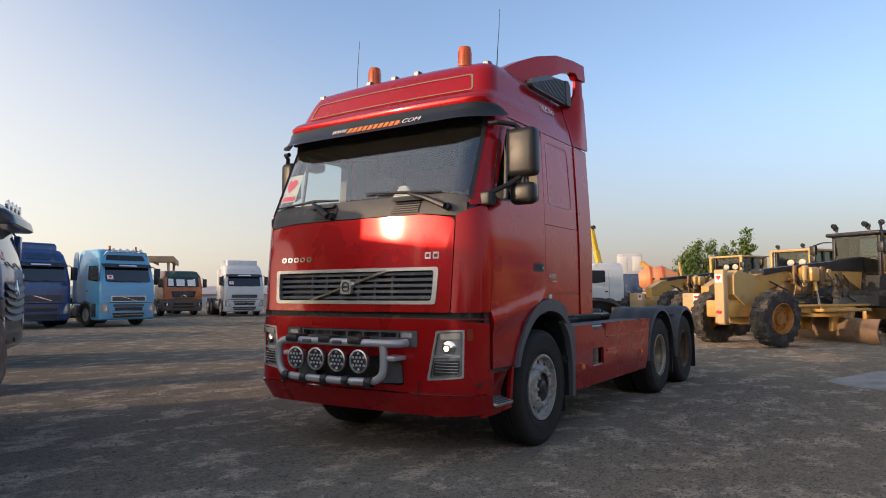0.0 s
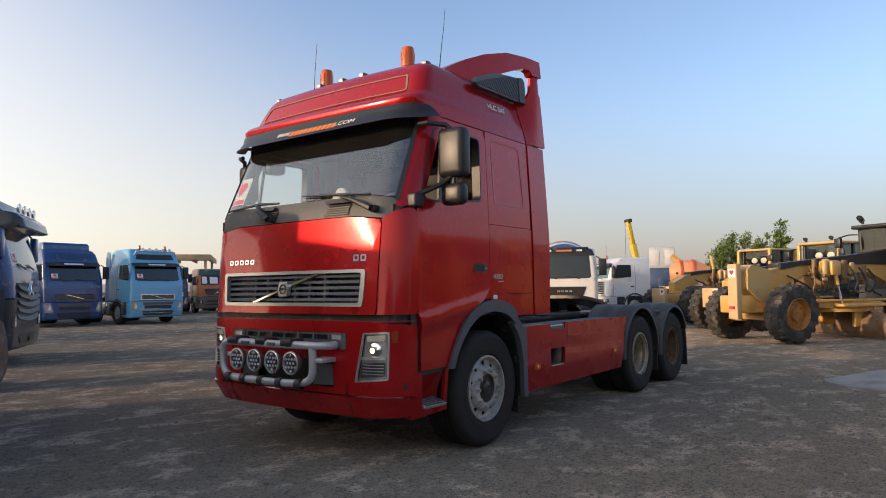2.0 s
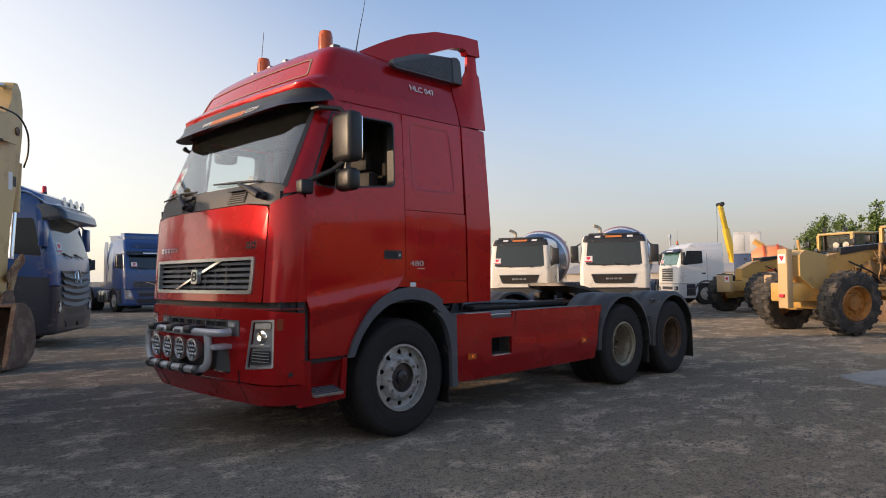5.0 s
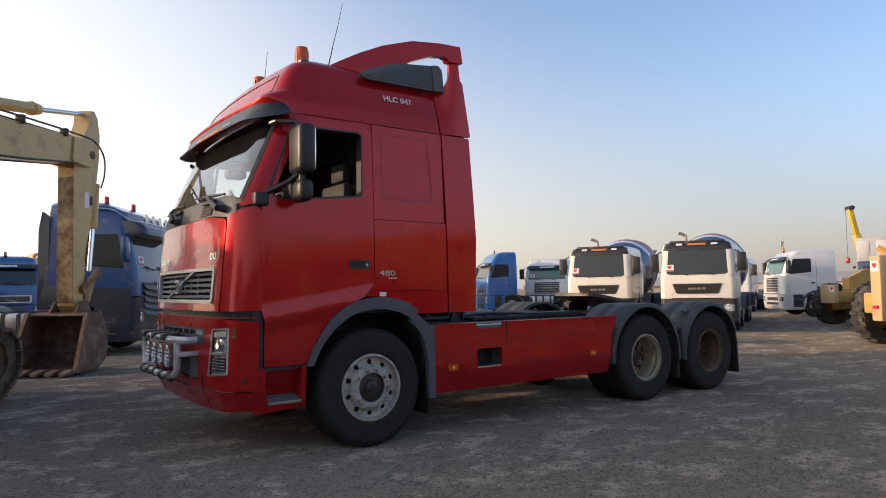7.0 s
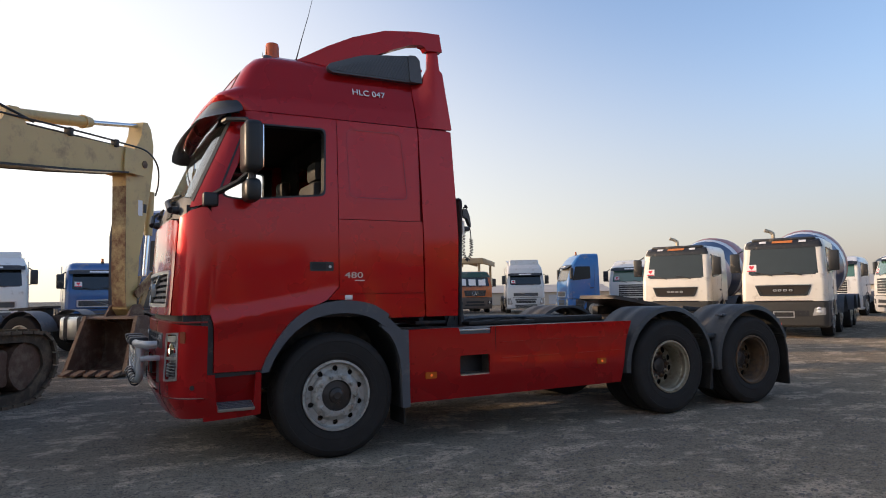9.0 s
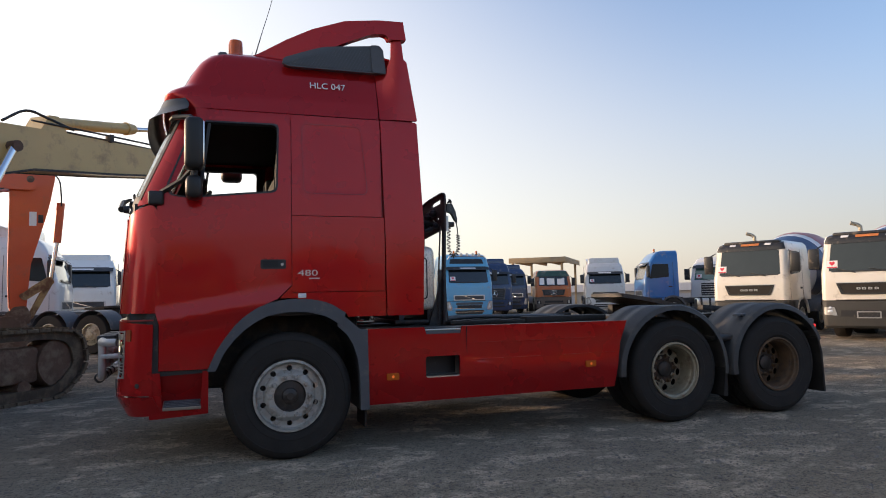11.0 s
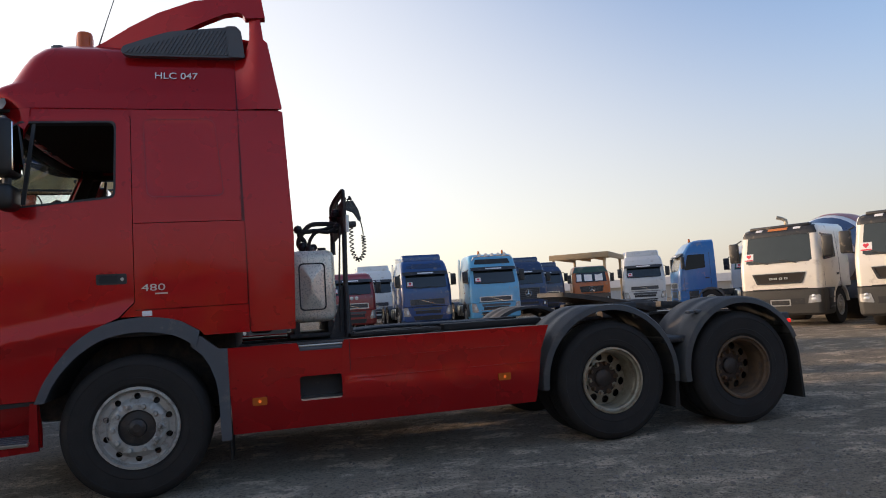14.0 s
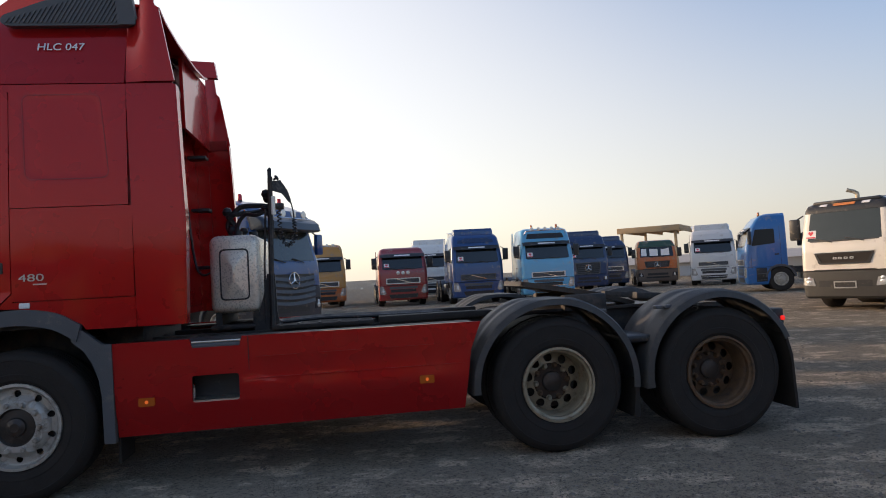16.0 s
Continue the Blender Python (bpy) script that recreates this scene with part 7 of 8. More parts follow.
truck("white high-roof tractor parked sideways behind the excavators", -4.6, 17.5, 0, but(FH, col=WHITE, H=3.3, spoiler=0.5, sticker=False))
truck("green tractor unit parked behind the excavators", -6.6, 25.3, -60, but(AC, col=GREEN_P, H=3.2, sticker=False))
truck("white tractor unit parked behind the row", 7.35, 35.0, -96, but(FH, col=WHITE, H=3.35, spoiler=0.3))
drum_on("white concrete drum with navy and red stripes", 14.67, 10.26, 207, WHITE)
drum_on("white concrete drum with navy and red stripes", 15.19, 6.82, 207, WHITE)

# unseen trucks added up-sun to shade the near ground and the tractor's front
truck("unseen white tipper truck added to cast shade", -11.5, -4.0, 60, but(SC, H=3.2, chassis=7.5, body=WHITE_GREY))
truck("unseen white tipper truck added to cast shade", -8.1, 6.85, 55, but(SC, H=3.58, chassis=7.8, body=WHITE_GREY))
truck("unseen white tipper truck added to cast shade", -14.5, -8.5, 60, but(SC, H=3.2, chassis=7.5, body=WHITE_GREY))

# ---- diggers ----
CAT = mat("tan_machine_paint", (0.56, 0.37, 0.14), 0.45, 0, 0.2, 0.12, 2, 0.05, 30, (0.30, 0.20, 0.11), 0.25, 3)
CAT_WORN = mat("worn_digger_arm", (0.48, 0.33, 0.14), 0.5, 0, 0.1, 0.15, 2, 0.15, 30, (0.16, 0.07, 0.035), 0.75, 3.5)
ORANGE_M = mat("orange_machine_paint", (0.62, 0.085, 0.02), 0.4, 0, 0.3, 0.1, 2, 0.05, 30, (0.35, 0.10, 0.05), 0.2, 3)
RUSTY = mat("rusty_bucket_steel", (0.12, 0.066, 0.043), 0.75, 0.15, 0, 0.4, 5, 0.6, 26, (0.26, 0.19, 0.13), 0.4, 4)
TRACK = mat("track_steel", (0.07, 0.05, 0.035), 0.7, 0.4, 0, 0.3, 6, 0.4, 50, (0.20, 0.15, 0.10), 0.5, 5)
ROD = mat("polished_rod", (0.75, 0.76, 0.78), 0.12, 1.0, 0, 0.03, 8)


def digger(label, x, y, heading, paint_m, arm_m):
    """An excavator: its boom reaches along +x from the slew ring at x, y."""
    E = thing("excavator", label, "excavator", pose(x, y, 0, 0, 0, heading), "excavators")

    def slab(poly, half, mt, name, lab="", holes=()):
        return part(name, panel(poly, lambda u, v, d: (u, -half + d, v), half * 2, holes), mt, E, lab)
    for s in (1, -1):
        y0, y1 = sorted((s * 0.75, s * 1.33))
        loop = rnd([(-2.0, 0.02), (2.05, 0.02), (2.5, 0.42), (2.38, 0.90), (2.0, 0.96), (-1.9, 0.96), (-2.35, 0.85), (-2.4, 0.40)], 0.22, 4)
        tr = part("track", panel(loop, lambda u, v, d, y0=y0: (u, y0 + 0.06 + d, v), y1 - y0 - 0.12, [rnd([(-1.9, 0.16), (1.95, 0.16), (2.3, 0.45), (2.2, 0.78), (1.9, 0.84), (-1.8, 0.84), (-2.2, 0.7)], 0.15, 3)]), TRACK, E, "muddy steel crawler track")
        pts = [Vector((p[0], 0, p[1])) for p in loop]
        shoes, acc = [], 0.0
        for i in range(len(pts)):
            a, b = pts[i], pts[(i + 1) % len(pts)]
            seg = (b - a).length
            while acc < seg:
                shoes.append((a + (b - a) * (acc / seg), (b - a).normalized()))
                acc += 0.19
            acc -= seg
        sb = box(-0.085, 0.085, y0, y1, -0.03, 0.012)
        box(-0.012, 0.012, y0, y1, -0.055, -0.02, 0, sb)
        first = part("track_shoe", sb, TRACK, tr)
        for q, (p, d) in enumerate(shoes):
            so = first if q == 0 else new("track_shoe", first.data)
            so.parent = tr
            so.matrix_basis = Matrix.Translation(p) @ Matrix.Rotation(-math.atan2(d.z, d.x), 4, "Y")
        part("track_frame", box(-1.7, 1.75, y0 + 0.12, y1 - 0.12, 0.25, 0.75, 0.06), RUSTY, tr)
        for u in (-2.0, 2.05):
            part("sprocket", lathe([(0, 0), (0.34, 0), (0.36, 0.06), (0.36, 0.3), (0.34, 0.36), (0, 0.36)], Matrix.Translation((u, y0 + 0.1, 0.50)) @ pose(0, 0, 0, -90), 18), RUSTY, tr)
        for u in lin(-1.5, 1.5, 6):
            part("roller", rod((u, y0 + 0.1, 0.20), (u, y1 - 0.1, 0.20), 0.1, None, 10), RUSTY, tr)
    part("undercarriage", box(-1.0, 1.0, -0.9, 0.9, 0.45, 0.95, 0.08), RUSTY, E)
    part("slew_ring", lathe([(0, 0.92), (0.65, 0.92), (0.65, 1.1), (0, 1.1)], None, 24), FRAME, E)
    part("deck", box(-2.5, 1.0, -1.3, 1.3, 1.08, 1.28, 0.04), paint_m, E)
    part("engine_cover", box(-2.55, -0.9, -1.28, 1.28, 1.28, 2.05, 0.10), paint_m, E, "engine cover")
    part("counterweight", loft([[(u, v, 1.12) for u, v in rnd([(-2.9, -1.1), (-2.4, -1.3), (-2.4, 1.3), (-2.9, 1.1)], 0.1, 3)], [(u, v, 2.0) for u, v in rnd([(-2.9, -1.1), (-2.4, -1.3), (-2.4, 1.3), (-2.9, 1.1)], 0.1, 3)]]), paint_m, E)
    part("side_tank", box(-0.9, 0.8, -1.28, -0.35, 1.28, 1.95, 0.06), paint_m, E)
    cabd = part("operator_cab", box(-0.85, 1.0, 0.35, 1.30, 1.28, 3.25, 0.10), paint_m, E)
    part("cab_window", box(0.98, 1.012, 0.45, 1.18, 1.75, 3.10, 0.01), DARKGLASS, cabd)
    part("cab_window", box(-0.7, 0.85, 1.29, 1.315, 1.75, 3.08, 0.01), DARKGLASS, cabd)
    part("cab_window", box(-0.7, 0.85, 0.335, 0.355, 1.95, 3.08, 0.01), DARKGLASS, cabd)
    boom = slab([(0.35, 1.35), (0.75, 1.45), (1.15, 2.45), (1.40, 3.00), (1.70, 3.24), (2.40, 3.43), (4.0, 3.62), (5.55, 3.83), (5.85, 3.86), (6.02, 3.92), (6.10, 4.06), (6.06, 4.22), (5.92, 4.30), (5.42, 4.29), (4.0, 4.20), (2.86, 4.14), (1.8, 4.05), (1.3, 3.78), (0.95, 3.30), (0.55, 2.5), (0.25, 1.65)], 0.24, paint_m, "boom", "long tan boom")
    for s in (1, -1):
        part("boom_plate", panel(rnd([(5.35, 3.82), (6.04, 3.82), (6.14, 4.06), (6.0, 4.30), (5.4, 4.30)], 0.08, 3), lambda u, v, d, s=s: (u, s * (0.28 - d), v), 0.03), paint_m, boom)
        part("boom_flange", panel([(1.75, 3.225), (2.40, 3.415), (4.0, 3.60), (5.5, 3.81), (5.5, 3.84), (4.0, 3.635), (2.40, 3.45), (1.75, 3.26)], lambda u, v, d, s=s: (u, s * (0.285 - d), v), 0.03), FRAME, boom)
        lift = part("lift_cylinder", rod((0.8, s * 0.45, 1.35), (1.38, s * 0.40, 2.55), 0.11, None, 14), paint_m, E, "lift cylinder")
        part("lift_rod", rod((1.38, s * 0.40, 2.55), (2.0, s * 0.33, 3.70), 0.06, None, 12), ROD, lift, "polished steel rod")
        part("lift_eye", rod((2.02, s * 0.24, 3.72), (2.02, s * 0.40, 3.72), 0.085, None, 14), RUSTY, lift)
    part("pin_boss", rod((5.98, -0.30, 4.06), (5.98, 0.30, 4.06), 0.075, None, 14), RUSTY, boom)
    cyl = part("stick_cylinder", rod((2.80, 0, 4.30), (4.70, 0, 4.62), 0.10, 0.10, 16), paint_m, E, "cylinder on top of the boom")
    part("stick_rod", rod((4.65, 0, 4.61), (6.16, 0, 4.90), 0.045, None, 12), ROD, cyl, "polished steel rod")
    part("cylinder_head", rod((4.55, 0, 4.595), (4.76, 0, 4.63), 0.125, 0.09, 16), paint_m, cyl)
    part("cylinder_foot", panel([(2.55, 4.08), (3.1, 4.12), (2.90, 4.40), (2.72, 4.38)], lambda u, v, d: (u, -0.2 + d, v), 0.4), paint_m, cyl)
    stick = slab([(5.66, 1.20), (5.80, 1.06), (5.96, 1.16), (6.03, 2.2), (6.31, 3.28), (6.38, 3.6), (6.46, 4.1), (6.47, 4.55), (6.38, 4.86), (6.26, 4.98), (6.12, 4.96), (6.08, 4.84), (6.07, 4.70), (6.0, 4.55), (5.86, 4.36), (5.68, 4.20), (5.60, 3.95), (5.62, 2.5)], 0.15, paint_m, "stick", "worn tan stick")
    part("stick_wear", panel([(-0.172, 1.25), (0.172, 1.25), (0.172, 3.9), (-0.172, 3.9)], lambda u, v, d: (5.605 + d + 0.05 * max(0, (1.9 - v)), u * 0.86, v), 0.02, [], 0, 0.2), arm_m, stick, "scraped rusty inner face")
    bc = part("bucket_cylinder", rod((6.60, 0, 3.60), (6.535, 0, 2.70), 0.085, None, 14), paint_m, E, "bucket cylinder")
    part("bucket_rod", rod((6.535, 0, 2.72), (6.43, 0, 1.85), 0.045, None, 12), ROD, bc, "polished steel rod")
    for s in (1, -1):
        part("link", panel(rnd([(5.80, 1.52), (5.92, 1.40), (6.50, 1.80), (6.40, 1.95)], 0.05, 2), lambda u, v, d, s=s: (u, s * (0.22 - d), v), 0.04), CAT_WORN, E)
        part("link", panel(rnd([(6.36, 1.86), (6.50, 1.86), (6.08, 1.00), (5.95, 0.98)], 0.05, 2), lambda u, v, d, s=s: (u, s * (0.15 - d), v), 0.05), CAT_WORN, E)
    # bucket: curved back, side plates, lip and teeth
    back = [(5.42, 1.05), (5.70, 1.08), (5.92, 0.98), (6.03, 0.75), (6.04, 0.45), (5.94, 0.20), (5.72, 0.07), (5.35, 0.05), (4.92, 0.06)]
    flare = table([(0.0, 1.0), (0.4, 0.98), (1.15, 0.88)])
    bk = part("bucket", sheet(lambda p, yy: (p[0], yy * flare(p[1]), p[1]), back, [-0.60, 0.60], (-0.02, 0, -0.03)), RUSTY, E, "rusty earth-caked bucket")
    for s in (1, -1):
        part("bucket_side", panel([(5.40, 1.07)] + back[1:] + [(4.98, 0.14), (5.26, 0.60)], lambda u, v, d, s=s: (u, s * (0.625 - d) * flare(v), v), 0.03), RUSTY, bk)
        part("side_edge", panel([(4.94, 0.05), (5.05, 0.05), (5.50, 1.02), (5.39, 1.08)], lambda u, v, d, s=s: (u, s * (0.65 - d) * flare(v), v), 0.08), RUSTY, bk)
        part("ear", panel(rnd([(5.50, 1.0), (6.02, 0.90), (6.06, 1.10), (5.95, 1.30), (5.72, 1.28)], 0.05, 2), lambda u, v, d, s=s: (u, s * (0.26 - d), v), 0.04), RUSTY, bk)
    for k in range(5):
        yy = -0.50 + k * 0.25
        part("tooth", loft([[(4.98, yy - 0.075, 0.03), (4.98, yy + 0.075, 0.03), (4.98, yy + 0.075, 0.11), (4.98, yy - 0.075, 0.11)], [(4.74, yy - 0.05, 0.015), (4.74, yy + 0.05, 0.015), (4.74, yy + 0.05, 0.045), (4.74, yy - 0.05, 0.045)]]), RUSTY, bk)
    hs = -1
    part("hose", tube(smooth_path([(2.4, hs * 0.2, 4.22), (3.3, hs * 0.22, 4.27), (4.6, hs * 0.22, 4.34), (5.4, hs * 0.25, 4.36), (6.1, hs * 0.24, 4.36), (6.50, hs * 0.22, 4.15), (6.58, hs * 0.2, 3.8), (6.60, hs * 0.12, 3.52)], 6), 0.017, 7), BLACK, E, "black hydraulic hose")
    part("hose", tube(smooth_path([(1.9, hs * 0.2, 4.10), (2.3, hs * 0.2, 4.35), (2.7, hs * 0.2, 4.32), (3.2, hs * 0.2, 4.24)], 6), 0.022, 7), BLACK, E)
    part("pipe", tube([(2.7, hs * 0.15, 4.17), (4.6, hs * 0.15, 4.27), (5.6, hs * 0.15, 4.32)], 0.018, 6), FRAME, boom)
    part("pipe_clip", box(3.9, 3.98, hs * 0.25 - 0.05, hs * 0.22 + 0.05, 4.18, 4.32, 0.01), FRAME, boom)
    part("pipe_clip", box(5.1, 5.18, hs * 0.25 - 0.05, hs * 0.22 + 0.05, 4.24, 4.38, 0.01), FRAME, boom)
    part("notice", panel(rect(5.98, 6.12, 3.05, 3.36), lambda u, v, d: (u, -0.154 + d, v), 0.003), STICKER, stick, "pale worn notice")
    part("notice_mark", panel(rect(6.15, 6.25, 3.12, 3.30), lambda u, v, d: (u, -0.154 + d, v), 0.003), FRAME, stick)
    return E


digger("tan crawler excavator resting its rusty bucket on the ground", -4.88, 4.38, 52.3, CAT, CAT_WORN)
digger("orange crawler excavator with its bucket on the ground", -10.1, 9.6, 16, ORANGE_M, ORANGE_M)

# ---- road graders ----
RIM_OR = mat("grader_rim", (0.42, 0.17, 0.035), 0.5, 0, 0.1, 0.2, 6, 0.1, 50, (0.12, 0.07, 0.04), 0.4, 5)
YEL = mat("grader_yellow", (0.62, 0.36, 0.10), 0.4, 0, 0.3, 0.12, 2, 0.05, 30, (0.32, 0.22, 0.12), 0.3, 3)
TYRE_G = mat("grader_tyre_rubber", (0.035, 0.033, 0.03), 0.85, 0, 0, 0.25, 5, 0.2, 60, (0.16, 0.13, 0.10), 0.4, 4)


def lug_wheel(parent, m, R, width, rim_m):
    w = part("wheel", lathe([(R * 0.93, -width), (R * 0.96, -width + 0.05), (R * 0.97, -width / 2), (R * 0.96, -0.05), (R * 0.90, -0.005), (R * 0.62, 0.01), (R * 0.55, -0.02), (R * 0.55, -width)], m, 36, None, True), TYRE_G, parent, "deep-lugged dusty tyre")
    n = 20
    for k in range(n):
        for half in (0, 1):
            a = 2 * math.pi * (k + 0.5 * half) / n
            b = bmesh.new()
            z0, z1 = (-0.01, -width * 0.55) if half == 0 else (-width * 0.45, -width + 0.01)
            box(R * 0.86, R * 1.0, -0.055, 0.055, min(z0, z1), max(z0, z1), 0.012, b, m @ Matrix.Rotation(a, 4, "Z") @ Matrix.Shear("XY", 4, (0, 0)), 1)
            part("tread_lug", b, TYRE_G, w)
    rb = lathe([(R * 0.56, -0.01), (R * 0.53, 0.012), (R * 0.50, -0.03), (R * 0.46, -0.14), (R * 0.25, -0.12), (R * 0.22, -0.05), (0, -0.04)], m, 28)
    for k in range(10):
        a = 2 * math.pi * k / 10
        lathe([(0, -0.09), (0.02, -0.09), (0.022, -0.14)], m @ Matrix.Translation((R * 0.34 * math.cos(a), R * 0.34 * math.sin(a), 0)), 6, rb)
    part("rim", rb, rim_m, w)
    return w


FADED = mat("faded_ochre_plate", (0.58, 0.39, 0.20), 0.6, 0, 0, 0.1, 2, 0.1, 40, DUST, 0.2, 3)
OILY = mat("oily_brown_steel", (0.20, 0.12, 0.05), 0.5, 0.3, 0, 0.3, 9, 0.3, 50)
CABGLASS = glass_mat("cab_glass", (0.30, 0.36, 0.33))


def grader(label, x, y, heading, ochre_roof=False):
    """A motor grader: local -x is its front, the front axle at x = 0."""
    G = thing("road_grader", label, "grader", pose(x, y, 0, 0, 0, heading - 180), "road graders")
    for s in (1, -1):
        lug_wheel(G, Matrix.Translation((0, s * 1.22, 0.72)) @ (NEAR if s < 0 else FARM) @ pose(0, 0, 0, 4, 0, 0), 0.73, 0.44, RIM_OR)
        for xr in (5.9, 7.5):
            lug_wheel(G, Matrix.Translation((xr, s * 1.22, 0.72)) @ (NEAR if s < 0 else FARM), 0.73, 0.44, RIM_OR)
        part("tandem", box(5.6, 7.8, *sorted((s * 0.62, s * 0.82)), 0.5, 0.9, 0.08), YEL, G)
        part("wheel_link", box(-0.12, 0.12, *sorted((s * 0.5, s * 0.9)), 0.5, 1.0, 0.04), YEL, G)
    part("front_axle", box(-0.14, 0.14, -0.85, 0.85, 0.55, 0.82, 0.05), YEL, G, "yellow front axle beam")
    part("axle_pivot", box(-0.25, 0.45, -0.22, 0.22, 0.75, 1.25, 0.06), YEL, G)
    if ochre_roof:
        part("nose_plate", box(-0.95, -0.80, -0.36, 0.36, 0.75, 1.38, 0.03), FADED, G, "low ochre plate at the front")
        card = part("warning_card", box(-0.956, -0.95, -0.33, -0.10, 1.12, 1.34), STICKER, G, "white card with a red heart")
        part("warning_print", panel([(-0.215 + 0.0045 * 16 * math.sin(t) ** 3, 1.25 + 0.0045 * (13 * math.cos(t) - 5 * math.cos(2 * t) - 2 * math.cos(3 * t) - math.cos(4 * t))) for t in [2 * math.pi * i / 20 for i in range(20)]], lambda u, v, d: (-0.959 + d, u, v), 0.004), HEART, card)
        part("push_beam", box(-0.85, 0.0, -0.30, 0.30, 0.78, 1.15, 0.04), YEL, G)
    else:
        part("push_plate", box(-1.12, -0.95, -0.36, -0.06, 0.60, 2.0, 0.02), FADED, G, "upright ochre plate at the front")
        part("push_beam", box(-1.0, 0.0, -0.35, 0.35, 0.75, 1.2, 0.04), YEL, G)
        part("front_weight", panel([(-0.80, 1.35), (-0.40, 1.05), (-0.05, 1.20), (-0.02, 1.85), (-0.65, 1.98), (-0.80, 1.85)], lambda u, v, d: (u, -0.42 + d, v), 0.55), CAT, G, "ochre front weight")
        card = part("warning_card", box(-1.126, -1.12, -0.33, -0.09, 1.66, 1.88), STICKER, G, "white card with a red heart")
        part("warning_print", panel([(-0.21 + 0.0045 * 16 * math.sin(t) ** 3, 1.79 + 0.0045 * (13 * math.cos(t) - 5 * math.cos(2 * t) - 2 * math.cos(3 * t) - math.cos(4 * t))) for t in [2 * math.pi * i / 20 for i in range(20)]], lambda u, v, d: (-1.129 + d, u, v), 0.004), HEART, card)
        part("small_lamp", box(-1.17, -1.11, -0.28, -0.14, 0.86, 0.93, 0.01), HEART, G)
    part("gooseneck", panel([(-0.25, 1.12), (0.4, 1.12), (0.75, 1.45), (1.5, 1.72), (3.6, 1.80), (4.4, 1.35), (5.2, 1.05), (5.2, 1.4), (4.7, 1.75), (4.2, 2.15), (1.4, 2.08), (0.3, 1.85), (-0.25, 1.6)], lambda u, v, d: (u, -0.16 + d, v), 0.32), YEL, G, "arched yellow main frame")
    part("frame_top", panel([(0.6, 1.86), (1.4, 1.98), (3.6, 2.02), (4.6, 2.0), (4.6, 2.5), (3.4, 2.32), (0.6, 2.03)], lambda u, v, d: (u, -0.2 + d, v), 0.4), BLACK, G)
    part("drawbar", panel([(0.2, 0.95), (2.0, 0.82), (3.4, 0.82), (3.4, 0.98), (2.0, 1.0), (0.2, 1.12)], lambda u, v, d: (u, -0.3 - 0.1 * u + d * (1 + 0.33 * u), v), 0.6), YEL, G)
    part("circle_ring", lathe([(0.62, 0.72), (0.78, 0.72), (0.80, 0.80), (0.78, 0.86), (0.62, 0.86)], Matrix.Translation((2.7, 0, 0)), 40, None, True), YEL, G, "yellow turntable ring")
    mb = part("moldboard", panel([(-1.95, 0.02), (1.95, 0.02), (1.95, 0.68), (-1.95, 0.68)], lambda u, v, d: (3.0 + 0.35 * u * 0.6 + 0.12 * ((v - 0.35) / 0.35) ** 2 + d, u, v), 0.03, [], 0.4, 0.08), mat("blade_steel", (0.30, 0.20, 0.13), 0.6, 0.3, 0, 0.2, 3, 0.1, 40, (0.16, 0.10, 0.06), 0.4, 2), G, "long worn grader blade")
    for s in (1, -1):
        part("blade_arm", box(2.75, 3.1, s * 0.5 - 0.06, s * 0.5 + 0.06, 0.30, 0.80, 0.03), YEL, G)
        lc = part("lift_cylinder", rod((2.15, s * 0.50, 2.08), (2.25, s * 0.55, 1.45), 0.055, None, 12), YEL, G, "blade lift cylinder")
        part("lift_rod", rod((2.25, s * 0.55, 1.5), (2.35, s * 0.60, 0.85), 0.03, None, 10), ROD, lc)
        part("saddle_arm", box(2.0, 2.35, *sorted((s * 0.15, s * 0.62)), 1.7, 2.1, 0.06), YEL, G)
        part("hose", tube(smooth_path([(0.8, s * 0.22, 1.7), (1.3, s * 0.35, 1.45), (1.7, s * 0.3, 1.25), (2.2, s * 0.35, 1.3), (2.5, s * 0.3, 1.6)], 5), 0.025, 6), BLACK, G)
        part("hose", tube(smooth_path([(1.6, s * 0.25, 1.9), (1.9, s * 0.4, 1.5), (2.4, s * 0.4, 1.35), (2.9, s * 0.3, 1.5), (3.4, s * 0.25, 1.7)], 5), 0.022, 6), BLACK, G)
    part("valve_block", box(1.85, 2.45, -0.45, 0.45, 1.35, 1.75, 0.06), OILY, G, "oily valve block")
    for q in (-0.3, 0.0, 0.3):
        part("accumulator", rod((2.15, q, 1.75), (2.15, q, 2.15), 0.10, None, 12, None, 0.03), CAT, G)
    for k, (gx, gy, z0, z1, r) in enumerate(((1.62, -0.34, 1.62, 2.14, 0.075), (1.86, -0.46, 1.55, 2.10, 0.09), (2.58, -0.44, 1.50, 2.12, 0.085), (2.86, -0.36, 1.58, 2.06, 0.07), (3.15, -0.40, 1.45, 1.98, 0.06))):
        part("hydraulic_cylinder", rod((gx, gy, z0), (gx + 0.05, gy, z1), r, r * 0.8, 12, None, 0.02), CAT if k % 2 else OILY, G, "oily hydraulic cylinder")
        part("union", box(gx - r - 0.03, gx + r + 0.03, gy - r - 0.03, gy + r + 0.03, z0 + 0.10, z0 + 0.18, 0.015), OILY, G)
    for k in range(9):
        gx = 1.35 + 0.24 * k
        part("hose", tube(smooth_path([(gx, -0.42, 1.95 - 0.03 * (k % 3)), (gx + 0.10, -0.52, 1.60), (gx + 0.05 + 0.06 * (k % 2), -0.50, 1.28), (gx + 0.35, -0.42, 1.12 + 0.05 * (k % 4))], 5), 0.018 + 0.004 * (k % 3), 6), BLACK if k % 3 else OILY, G)
    part("side_step", box(1.2, 3.9, -0.62, -0.48, 1.00, 1.06, 0.01), YEL, G)
